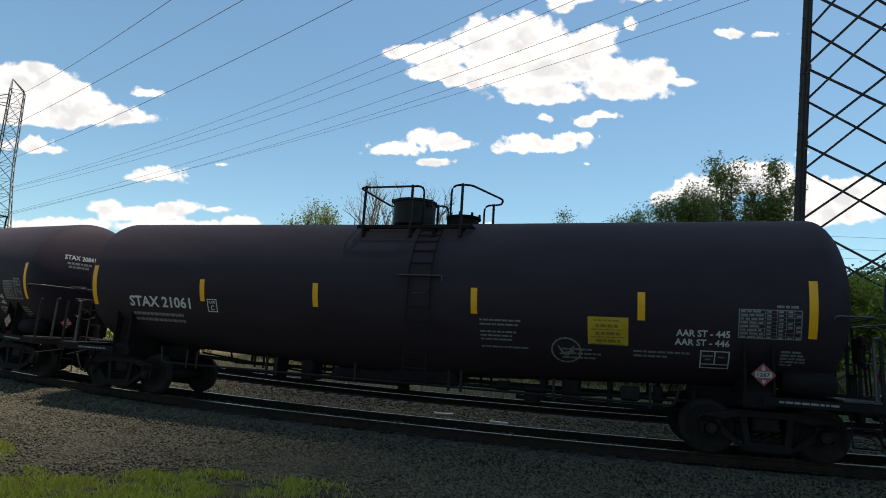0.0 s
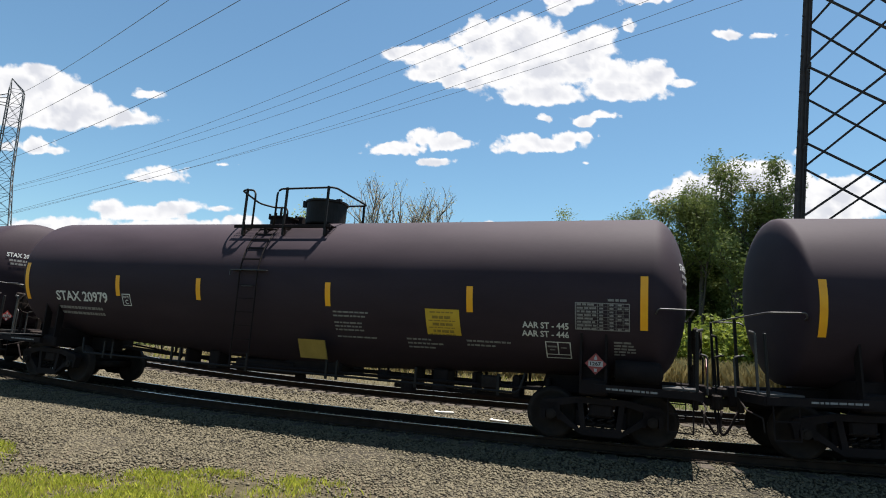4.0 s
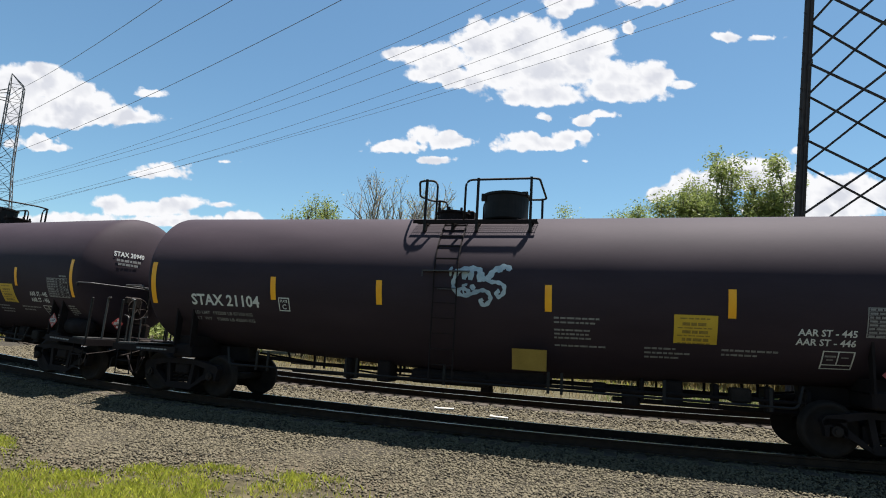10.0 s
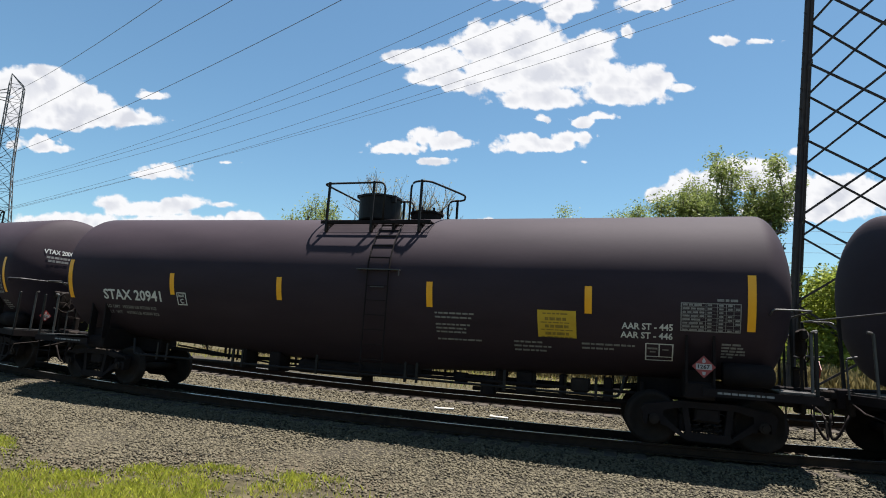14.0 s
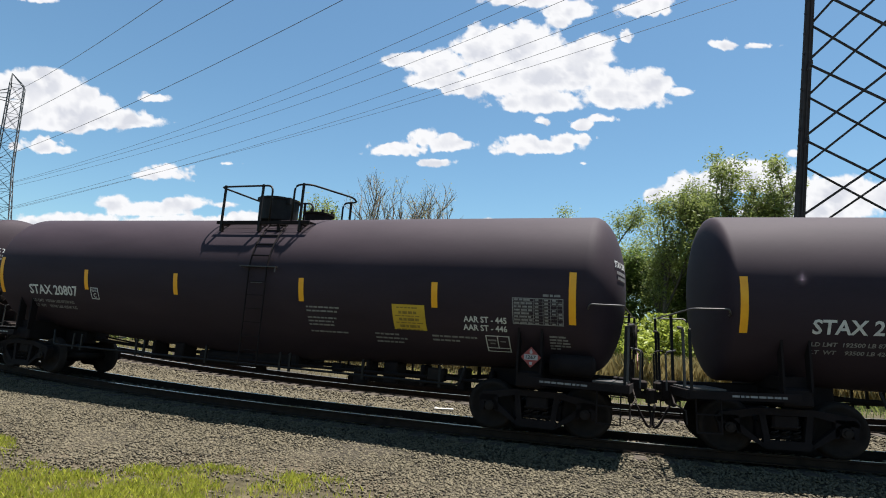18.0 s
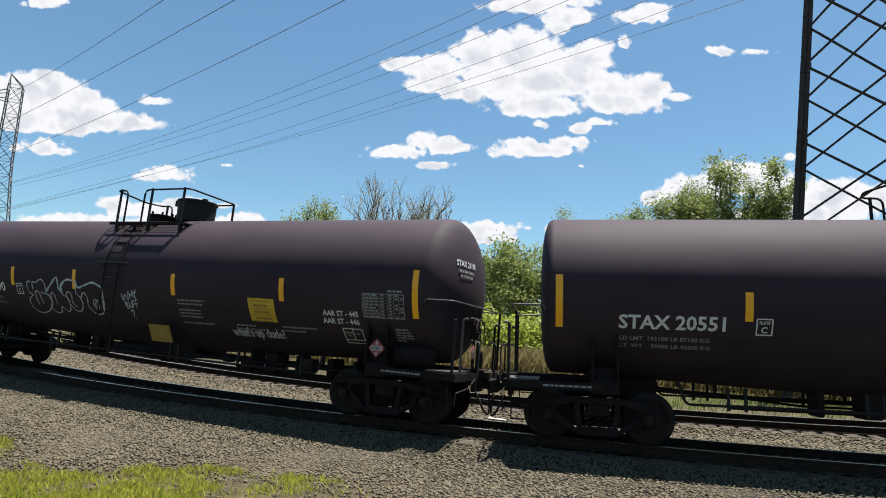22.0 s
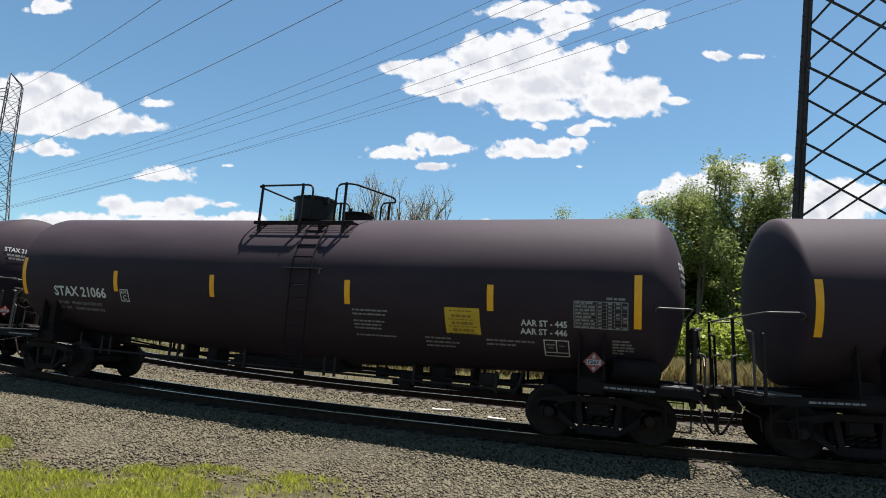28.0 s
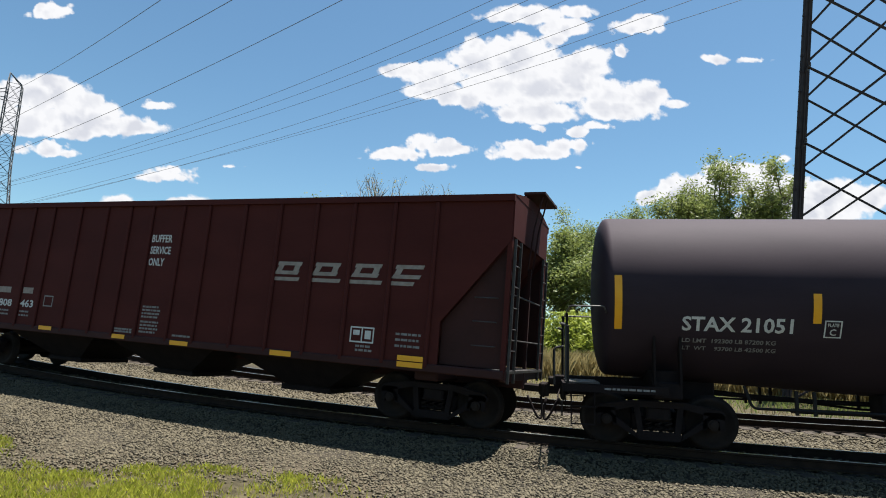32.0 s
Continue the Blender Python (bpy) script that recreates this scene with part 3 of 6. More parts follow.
    if brake:
        shared_part("air_reservoir", key, bag, FRAME, parent, "black cylindrical brake reservoir", True)

        def wheel(bm):
            pts = [(X * 8.8, -0.28 + 0.27 * math.cos(i * math.tau / 24), 1.9 + 0.27 * math.sin(i * math.tau / 24)) for i in range(25)]
            tube(bm, pts, 0.016, 6)
            for i in range(6):
                a = i * math.tau / 6
                tube(bm, [(X * 8.8, -0.28, 1.9), (X * 8.8, -0.28 + 0.27 * math.cos(a), 1.9 + 0.27 * math.sin(a))], 0.01, 5)
        shared_part("brake_wheel", key, wheel, IRON, parent, "spoked hand brake wheel", True)

        def gear(bm):
            box(bm, X * 8.7, -0.3, 1.95, 0.12, 0.34, 0.5, None, 0.05)
            box(bm, X * 8.7, -0.52, 2.1, 0.1, 0.16, 0.2, None, 0.03)
            box(bm, X * 8.7, -0.34, 1.45, 0.05, 0.05, 0.7)
            box(bm, X * 8.7, -0.1, 1.5, 0.1, 0.5, 0.05)
            box(bm, X * 8.7, 0.12, 1.3, 0.12, 0.12, 0.4, None, 0.02)
        shared_part("brake_housing", key, gear, IRON, parent)


def top_works(parent, side):
    """Platform, hatch housing and railings on top; side 1: the housing behind the ladder, -1: mirrored."""
    key, S = str(side), side
    X = (lambda x: S * x) if S > 0 else (lambda x: -x + 0.2)
    top = ZC + R

    for sy in (-1, 1):
        def platform(bm, sy=sy):
            for y in (0.9, 0.95, 1.0, 1.05, 1.1):
                box(bm, X(0.4), sy * y, 4.06, 2.62, 0.009, 0.026)
            for i in range(53):
                box(bm, X(-0.9 + i * 0.05), sy * 1.02, 4.06, 0.007, 0.28, 0.02)
            box(bm, X(0.4), sy * 1.175, 4.045, 2.64, 0.03, 0.075)
        shared_part("walkway", key + str(sy), platform, FRAME, parent, "dark grating walkway along the top")
        for x in (-0.78, 0.33, 0.85, 1.46):
            def bracket(bm, x=x, sy=sy):
                box(bm, X(x), sy * 1.12, 3.94, 0.06, 0.05, 0.22)
                box(bm, X(x), sy * 1.0, 4.02, 0.06, 0.3, 0.05)
            shared_part("walkway_bracket", key + "%.2f%d" % (x, sy), bracket, FRAME, parent)

    def tub(bm):
        n = 40
        prof = [(0.47, 4.28), (0.49, 4.31), (0.5, 4.82), (0.53, 4.83), (0.53, 4.88), (0.49, 4.89), (0.47, 4.86), (0.0, 4.87)]
        rings = [[bm.verts.new((X(-0.05) + max(r, 0.01) * math.cos(k * math.tau / n), max(r, 0.01) * math.sin(k * math.tau / n), z)) for k in range(n)] for r, z in prof]
        for r, q in zip(rings, rings[1:]):
            for j in range(n):
                bm.faces.new((r[j], r[(j + 1) % n], q[(j + 1) % n], q[j]))
        box(bm, X(-0.5), -0.2, 4.88, 0.12, 0.1, 0.08)
        box(bm, X(0.42), -0.25, 4.8, 0.1, 0.08, 0.16)
        for i in range(3):
            cyl_z(bm, X(-0.3 + 0.25 * i), 0.05 * i, 4.9, 0.04, 0.06, 8)

    shared_part("hatch_housing", key, tub, PIPE, parent, "round black protective housing with a lid")

    def manway(bm):
        cyl_z(bm, X(1.18), 0, top + 0.0, 0.34, 0.22, 26)
        cyl_z(bm, X(1.18), 0, top + 0.13, 0.39, 0.04, 26)
        for i in range(8):
            a = i * math.tau / 8
            cyl_z(bm, X(1.18) + 0.36 * math.cos(a), 0.36 * math.sin(a), top + 0.17, 0.03, 0.1, 6)
        box(bm, X(0.8), 0.2, top + 0.12, 0.16, 0.2, 0.24, None, 0.03)

    shared_part("manway", key, manway, FRAME, parent, "bolted round manway cover")
    Z0, Z1 = 4.06, 4.94

    def long_loop(bm):
        near_side = [(X(0.6), -1.17, Z0), (X(0.6), -1.17, Z1), (X(-0.94), -1.17, Z1)]
        tube(bm, bend(near_side + [(X(-0.88), 0.56, Z1), (X(0.6), 0.56, Z1), (X(0.6), 0.56, 4.2)], 0.16), 0.024)

    def short_loop(bm):
        near_side = [(X(1.22), -1.17, Z0), (X(1.22), -1.17, Z1), (X(1.63), -1.17, Z1), (X(2.06), 0.1, Z1)]
        tube(bm, bend(near_side + [(X(1.9), 0.56, Z1), (X(1.5), 0.56, Z1), (X(1.5), 0.56, 4.2)], 0.16), 0.024)

    shared_part("guard_rail", key + "long", long_loop, PIPE, parent, "black pipe guard rail", True)
    shared_part("guard_rail", key + "short", short_loop, PIPE, parent, "black pipe guard rail", True)
    for sy in (-1, 1):
        for x in (-0.78, 0.33, 1.46 if sy < 0 else 1.72):
            def post(bm, x=x, sy=sy):
                box(bm, X(x), -1.18 if sy < 0 else 0.58, 4.4, 0.05, 0.04, 1.14)
            shared_part("rail_post", key + "%.2f%d" % (x, sy), post, PIPE, parent)

    for sy in (-1, 1):
        def ladder(bm, sy=sy):
            lx = X(0.8)
            for dx in (-0.24, 0.24):
                pts = []
                for d in (50, 44, 36, 28, 20, 12, 5):
                    p = on_tank(lx + dx, d, 0.07)
                    pts.append((p[0], -sy * p[1] * -1 if sy < 0 else -p[1], p[2]))
                pts = [(p[0], sy * abs(p[1]), p[2]) for p in pts]
                pts += [(lx + dx, sy * 1.6, 2.4), (lx + dx, sy * 1.58, 0.78)]
                tube(bm, pts, 0.016, 6)
        climb = shared_part("ladder", key + str(sy), ladder, FRAME, parent, "black side ladder down to the step")
        steps = [(abs(p[1]), p[2], 0.03) for p in (on_tank(X(0.8), d, 0.08) for d in (48, 41, 34, 25, 15))]
        steps += [(1.6, z, 0.016) for z in (2.6, 2.3, 2.0, 1.7, 1.4, 1.1, 0.8)]
        for i, (y, z, thick) in enumerate(steps):
            shared_part("rung", "%s%d/%d" % (key, sy, i), lambda bm, y=y, z=z, thick=thick, sy=sy: box(bm, X(0.8), sy * y, z, 0.48, thick, thick), FRAME, climb)

        def ledge(bm, sy=sy):
            box(bm, X(0.8), sy * 1.6, 2.94, 0.96, 0.1, 0.02)
            box(bm, X(1.28), sy * 1.64, 2.88, 0.02, 0.02, 0.12)
        shared_part("ladder_step", key + str(sy), ledge, RAILING, parent)
        shared_part("hand_hold", key + str(sy), lambda bm, sy=sy: box(bm, X(0.8), sy * 1.6, 2.58, 0.3, 0.03, 0.014), RAILING, parent)


def belly(parent, plate):
    for sy in (-1, 1):
        def run(bm, sy=sy):
            tube(bm, bend([(-5.7, sy * 1.25, 1.15), (-5.6, sy * 1.3, 0.78), (5.6, sy * 1.3, 0.78), (5.7, sy * 1.25, 1.15)], 0.1), 0.026, 6)
        shared_part("side_rail", str(sy), run, PIPE, parent, "long pipe rail under the tank side")
        for x in (-4.9, -4.62, -2.75, -2.5, -0.6, 1.45, 1.7, 3.5, 5.2):
            def hanger(bm, x=x, sy=sy):
                box(bm, x, sy * 1.3, 0.9, 0.05, 0.04, 0.4)
            shared_part("rail_hanger", "%.1f%d" % (x, sy), hanger, PIPE, parent)

    def outlet(bm):
        cyl_z(bm, 0.0, 0, 1.1, 0.3, 0.36, 20)
        cyl_z(bm, 0.0, 0, 0.7, 0.14, 0.3, 16, 0.1)
        box(bm, 0.25, 0, 0.78, 0.7, 0.5, 0.1, None, 0.03)

    shared_part("bottom_outlet", "a", outlet, FRAME, parent, "valve under the middle of the tank")

    def chest(bm):
        box(bm, 4.85, -0.5, 0.9, 0.36, 0.3, 0.26, None, 0.03)
        box(bm, 4.85, -0.5, 0.75, 0.24, 0.2, 0.08, None, 0.02)
        tube(bm, [(4.95, -0.5, 0.9), (5.2, -0.45, 0.86), (5.4, -0.3, 0.9)], 0.018, 6)

    shared_part("brake_valve", "a", chest, IRON, parent, "rusty brown brake valve box")

    def slack(bm):
        cyl_z(bm, 2.95, -0.3, 0.72, 0.17, 0.34, 16)
        box(bm, 2.35, -0.3, 0.84, 0.28, 0.2, 0.2, None, 0.03)
        tube(bm, [(2.35, -0.3, 0.84), (2.95, -0.3, 0.86)], 0.03, 6)

    shared_part("brake_cylinder", "a", slack, FRAME, parent, "black brake cylinder under the tank")

    def pipe(bm):
        tube(bm, [(-6.2, 0.75, 1.0), (-3, 0.75, 0.72), (4, 0.75, 0.72), (6.2, 0.75, 1.0)], 0.025, 6)
        for x in (-4.6, -2.2, 1.2, 3.1, 4.4, 5.4):
            box(bm, x, 0.75, 1.05, 0.05, 0.05, 0.4)
        tube(bm, [(-6.2, 0.1, 0.95), (-4, 0.1, 0.86), (5, 0.1, 0.86), (6.2, 0.1, 0.95)], 0.05, 6)
        tube(bm, [(-1.6, -0.5, 0.78), (5.9, -0.5, 0.84)], 0.035, 6)
        box(bm, 0.55, 0.2, 0.9, 1.5, 1.2, 0.34, None, 0.05)
        for x, w in ((-3.1, 0.12), (-2.25, 0.3), (3.15, 0.08), (3.72, 0.34), (4.47, 0.1), (5.36, 0.17), (6.0, 0.1)):
            box(bm, x, -0.2, 0.84, w, 0.5, 0.46, None, 0.03)
        for x0, x1, z in ((2.6, 6.1, 0.64), (-4.6, -1.2, 0.7)):
            tube(bm, [(x0, -0.25, z), (x1, -0.25, z)], 0.045, 8)
        box(bm, -0.75, 0, 0.8, 1.7, 0.9, 0.3, None, 0.05)

    shared_part("brake_rigging", "a", pipe, FRAME, parent, "brake pipe, valves and cylinders under the tank")
    if plate:
        def plate_bm(bm):
            v = [bm.verts.new(p) for p in ((0.74, -1.22, 1.1), (1.4, -1.22, 1.1), (1.42, -1.44, 1.5), (0.76, -1.44, 1.5))]
            f = bm.faces.new(v)
            r = bmesh.ops.extrude_face_region(bm, geom=[f])
            bmesh.ops.translate(bm, verts=[g for g in r["geom"] if isinstance(g, bmesh.types.BMVert)], vec=(0, 0.03, 0))
        shared_part("hanging_plate", "a", plate_bm, PLATE, parent, "yellow metal notice plate hung low on the side")


SERIES = {"P": (-7.8, -4.56, -1.6, 1.93, 5.04, 7.74), "R": (-7.77, -4.55, -2.04, 1.43, 4.6, 7.82)}
SERIES["Q"] = SERIES["R"]

WORN_PANELS = ("STAX 20551", "STAX 20316")


def markings(parent, kind, number, weights):
    st = SERIES[kind]
    for i, x in enumerate(st):
        d0, d1 = (7.6, -28.6) if i in (0, 5) else (-2.0, -20.8)
        decal("reflective_strip", "%s%d" % (kind, i), lambda x=x, d0=d0, d1=d1: wrap_rects([(x - 0.065, x + 0.065, d0, d1)]), YELLOW, parent)
    rnd = random.Random(11)
    D, E = st[3], st[4]
    if number:
        decal("reporting_mark", number, lambda: wrap_text(number, -6.72, -4.92, -18.2, -28.2), WHITE, parent, "white stencilled reporting mark and number")
        vs, fs = text_mesh(number, 0.85, 0.13)

        def on_head():
            out = []
            for u, v in vs:
                y, z = -0.55 + u * 0.9, 3.28 + v
                r = min(math.hypot(y, z - ZC - dip(8)), R - 0.01)
                out.append((HEAD_X + HEAD_D * math.sqrt(1 - (r / R) ** 2) + 0.012, y, z))
            return out, fs
        decal("end_mark", number, on_head, WHITE, parent, "white stencilled mark on the tank end")

        def small_lines():
            verts, faces = [], []
            for z, w in ((3.12, 0.62), (3.02, 0.54)):
                for x0, x1, _, _ in word_bars(-w / 2, w / 2, 0, 0, random.Random(7)):
                    k = len(verts)
                    for u, v in ((x0, -0.03), (x1, -0.03), (x1, 0.03), (x0, 0.03)):
                        y, zz = -0.55 + u, z + v
                        r = math.hypot(y, zz - ZC - dip(8))
                        verts.append((HEAD_X + HEAD_D * math.sqrt(1 - (r / R) ** 2) + 0.012, y, zz))
                    faces.append((k, k + 1, k + 2, k + 3))
            return verts, faces
        decal("end_weight_lines", "a", small_lines, FAINT, parent)
    if weights:
        a, b = weights
        decal("load_line", a, lambda: wrap_text(a, -6.7, -5.16, -33.4, -36.6), FAINT, parent)
        decal("weight_line", b, lambda: wrap_text(b, -6.68, -5.14, -39.2, -42.4), FAINT, parent)
    else:
        decal("load_line", "bars", lambda: wrap_rects(word_bars(-6.7, -5.16, -33.6, -36.4, rnd)), FAINT, parent)
        decal("weight_line", "bars", lambda: wrap_rects(word_bars(-6.68, -5.14, -39.4, -42.2, rnd)), FAINT, parent)

    def frame_rects(x0, x1, d0, d1, t=0.022):
        k = t * ARC
        return [(x0, x1, d0, d0 - k), (x0, x1, d1 + k, d1), (x0, x0 + t, d0 - k, d1 + k), (x1 - t, x1, d0 - k, d1 + k)]
    px = st[1] + 0.12
    decal("plate_box", kind, lambda: wrap_rects(frame_rects(px, px + 0.27, -18.6, -30.0)), WHITE, parent)
    decal("plate_word", kind, lambda: wrap_text("PLATE", px + 0.05, px + 0.22, -20.4, -22.6), WHITE, parent)
    decal("plate_letter", kind, lambda: wrap_text("C", px + 0.085, px + 0.185, -24, -28.4), WHITE, parent)

    def para():
        out = []
        for k, (d, w) in enumerate(((-24.2, 0.84), (-27.4, 0.76), (-33, 0.72), (-36, 0.64), (-39, 0.68), (-45, 0.95))):
            out += word_bars(D + 0.1, D + 0.1 + w, d, d - 1.35, rnd)
        return wrap_rects(out)
    decal("service_stencil", kind, para, FAINT, parent, "lines of small worn white stencil")
    y0, y1 = E - 0.94, E - 0.22
    pn = decal("notice_panel", kind + ("old" if number in WORN_PANELS else ""), lambda: wrap_rects([(y0, y1, -19.4, -39.8)], 0.006), PANEL_OLD if number in WORN_PANELS else PANEL, parent, "yellow emergency notice panel with dark print")

    def print_lines():
        out = word_bars(y0 + 0.1, y1 - 0.1, -21.3, -22.3, rnd)
        for d in (-24.5, -30, -35.5):
            out += word_bars(y0 + 0.14, y1 - 0.14, d, d - 2.2, rnd) + word_bars(y0 + 0.06, y1 - 0.06, d - 3.4, d - 4.2, rnd)
        return wrap_rects(out, 0.010)
    decal("panel_print", kind, print_lines, INK, pn)

    def p2():
        out = []
        for d, w in ((-43.8, 0.6), (-47.4, 0.78), (-51, 0.62)):
            out += word_bars(E - 1.43, E - 1.43 + w, d, d - 1.5, rnd)
        return wrap_rects(out)
    decal("pressure_stencil", kind, p2, FAINT, parent)

    def p3():
        out = word_bars(E - 0.13, E + 0.84, -42.8, -44.4, rnd) + word_bars(E - 0.13, E + 0.45, -46.4, -48, rnd)
        return wrap_rects(out)
    decal("valve_stencil", kind, p3, FAINT, parent)
    decal("standard_line", "445", lambda: wrap_text("AAR ST - 445", 5.63, 6.5, -25.7, -30.5), WHITE, parent)
    decal("standard_line", "446", lambda: wrap_text("AAR ST - 446", 5.61, 6.5, -32.1, -37.1), WHITE, parent)
    bx = decal("label_box", "a", lambda: wrap_rects(frame_rects(6.04, 6.52, -40.5, -55.8) + [(6.27, 6.29, -41.3, -51.5), (6.06, 6.5, -51.5, -52.3)]), WHITE, parent)
    decal("label_fill", "a", lambda: wrap_rects([(6.08, 6.25, -44, -45.5), (6.12, 6.22, -47, -48.2)] + word_bars(6.33, 6.48, -45, -46, rnd)), FAINT, bx)

    def table():
        out = frame_rects(6.62, 7.58, -10.8, -30.0, 0.016)
        for k in range(1, 8):
            out.append((6.64, 7.56, -10.8 - k * 2.4, -11.0 - k * 2.4))
        for x in (7.02, 7.2, 7.34, 7.46):
            out.append((x, x + 0.008, -11.4, -29.4))
        return wrap_rects(out)
    tb = decal("test_table", "a", table, FAINT, parent, "stencilled grey test table in rows and columns")

    def cells():
        out = []
        for k in range(8):
            d = -11.5 - k * 2.4
            out += word_bars(6.65, 7.0, d, d - 1.3, rnd)
            for x in (7.05, 7.23, 7.37, 7.49):
                if rnd.random() < 0.8:
                    out.append((x, x + 0.07, d, d - 1.2))
        return wrap_rects(out)
    decal("table_entry", "a", cells, FAINT, tb)
    decal("table_heading", "a", lambda: wrap_rects(word_bars(7.2, 7.57, -8.0, -9.6, rnd)), FAINT, tb)

    def p4():
        out = []
        for k in range(5):
            out += word_bars(7.3, 7.3 + (0.3, 0.34, 0.4, 0.38, 0.25)[k], -38 - k * 2.6, -39.5 - k * 2.6, rnd)
        return wrap_rects(out)
    decal("shop_stencil", "a", p4, FAINT, parent)


def placard(parent, key, px, py, pz, face, s=0.19):
    """Diamond hazard placard; face: turn about z."""
    def board(bm):
        prism(bm, [(0, s), (s, 0), (0, -s), (-s, 0)], -0.004, 0.004)
        bmesh.ops.recalc_face_normals(bm, faces=bm.faces)
    p = shared_part("hazard_placard", key, board, RED, parent, "red and white diamond hazard placard")
    p.matrix_local = Matrix.Translation((px, py, pz)) @ Matrix.Rotation(face, 4, "Z")

    def bar(bm):
        box(bm, 0, -0.006, 0, s * 1.34, 0.003, s * 0.52)
    b = shared_part("placard_band", key, bar, CREAM, p)
    vs, fs = text_mesh("1267", s * 1.0, s * 0.36)
    decal("placard_number", key, lambda: ([(u, -0.010, v) for u, v in vs], fs), FRAME, p)

    def flame(bm):
        prism(bm, [(0, s * 0.82), (s * 0.16, s * 0.5), (s * 0.1, s * 0.34), (-s * 0.1, s * 0.34), (-s * 0.16, s * 0.5)], -0.008, -0.005)
    shared_part("placard_flame", key, flame, CREAM, p)

    def foot(bm):
        prism(bm, [(-0.03, -s * 0.45), (0.03, -s * 0.45), (0.02, -s * 0.75), (-0.02, -s * 0.75)], -0.008, -0.005)
    shared_part("placard_class", key, foot, CREAM, p)


YAW = KAP * PIVOT


def tank_car(index, kind, plate, number, weights, label):
    root = tagged(new("tank_car"), label, "tank car", "cars of the freight train")
    shared_part("tank", "a", tank_shell, TANK, root, "long matt black cylindrical tank with dished ends", True)
    markings(root, kind, number, weights)
    top_works(root, 1 if kind == "P" else -1)
    belly(root, plate)
    for sx in (-1, 1):
        end_gear(root, sx, sx > 0)
        truck(root, sx * 7.0, sx * YAW, sx * 7.0, index)
    placard(root, "side", 7.0, -1.36, 1.42, 0)
    placard(root, "end", 8.86, -0.8, 1.5, math.pi / 2, 0.15)
    return root


def weigh(a, b, c, d, lb="LB"):
    return ("LD LMT  %d %s %d KG" % (a, lb, b), "LT  WT    %d %s %d KG" % (c, lb, d))


FLEET = [
    ("P", 0, "STAX 21061", None, "black tank car with a round grey seal on its side"),
    ("R", 1, "STAX 20841", weigh(192200, 87150, 93800, 42550), "clean black tank car with a yellow hanging plate"),
    ("R", 1, "STAX 20764", weigh(192300, 87200, 93700, 42500), "black tank car with faded white stencils and hanging plate"),
    ("R", 1, "STAX 20979", None, "black tank car with yellow strips and hanging plate"),
    ("R", 1, "STAX 20730", weigh(191600, 86900, 94400, 42800), "dusty black tank car with a yellow hanging plate"),
    ("P", 0, "STAX 20734", weigh(192200, 87150, 93800, 42550), "black tank car with yellow strips along its side"),
    ("Q", 1, "STAX 21103", weigh(192200, 87150, 93800, 42550), "black tank car with curling white graffiti and hanging plate"),
    ("Q", 1, "STAX 21104", weigh(192200, 87150, 93800, 42550), "black tank car with pale blue graffiti beside its ladder"),
    ("P", 0, "STAX 20940", weigh(191600, 86900, 94400, 42800), "black tank car with a white curled graffiti tag"),
    ("P", 0, "STAX 20900", weigh(191900, 87000, 94100, 42700), "plain black tank car with white reporting marks"),
    ("P", 0, "STAX 20941", weigh(192300, 87200, 93700, 42500), "plain black tank car with a sun-greyed top"),
    ("P", 0, "VTAX 20061", None, "black tank car with smeared white spray under its marks"),
    ("P", 0, "STAX 20864", weigh(192500, 87300, 93500, 42400), "black tank car with tidy white stencils and placards"),
    ("P", 0, "STAX 20807", weigh(192300, 87250, 93700, 42500, "LBS"), "black tank car with bright white reporting marks"),
    ("P", 0, "STAX 20989", weigh(192200, 87150, 93800, 42550), "black tank car with large silver and pink graffiti"),
    ("Q", 0, "STAX 20551", weigh(192100, 87100, 93900, 42600), "black tank car with a dull yellow notice panel"),
    ("R", 1, "STAX 21190", weigh(192300, 87200, 93700, 42500), "black tank car with white outline graffiti and scrawls"),
    ("P", 0, "STAX 20362", weigh(192300, 87200, 93700, 42500), "plain black tank car with yellow reflective strips"),
    ("Q", 0, "STAX 20316", None, "black tank car with a faint stencil low on its side"),
    ("P", 0, "STAX 20699", None, "plain black tank car with worn white marks"),
    ("P", 0, "STAX 21066", weigh(192400, 87250, 93600, 42450), "black tank car with widely spaced white letters"),
    ("P", 0, "STAX 21073", weigh(192500, 87300, 93500, 42400), "black tank car with clean white reporting marks"),
    ("P", 0, "STAX 21051", weigh(192300, 87200, 93700, 42500), "black tank car with scrawled white graffiti tags"),
]
cars = [tank_car(k, *row) for k, row in enumerate(FLEET)]
lead = tank_car(-1, "P", 0, "", None, "plain black tank car at the head of the row")


def graffiti(k, name, lines, width, material, label="", off=0.007):
    dx = -0.18 if FLEET[k][0] != "P" else -0.06
    vs, fs = strokes([[(x + dx, d) for x, d in line] for line in lines], width, off)
    raw(name, vs, fs, material, cars[k], label)


def patches(k, name, blobs, material, off, label="", wob=0.1):
    verts, faces, rr = [], [], random.Random(k)
    for b in blobs:
        v, f = blob(*b, off, rr, wob=wob)
        n = len(verts)
        verts += v
        faces += [tuple(n + i for i in q) for q in f]
    tagged(raw(name, verts, faces, material, cars[k], label), label, kind="stuff" if name == "graffiti_glow" else "")


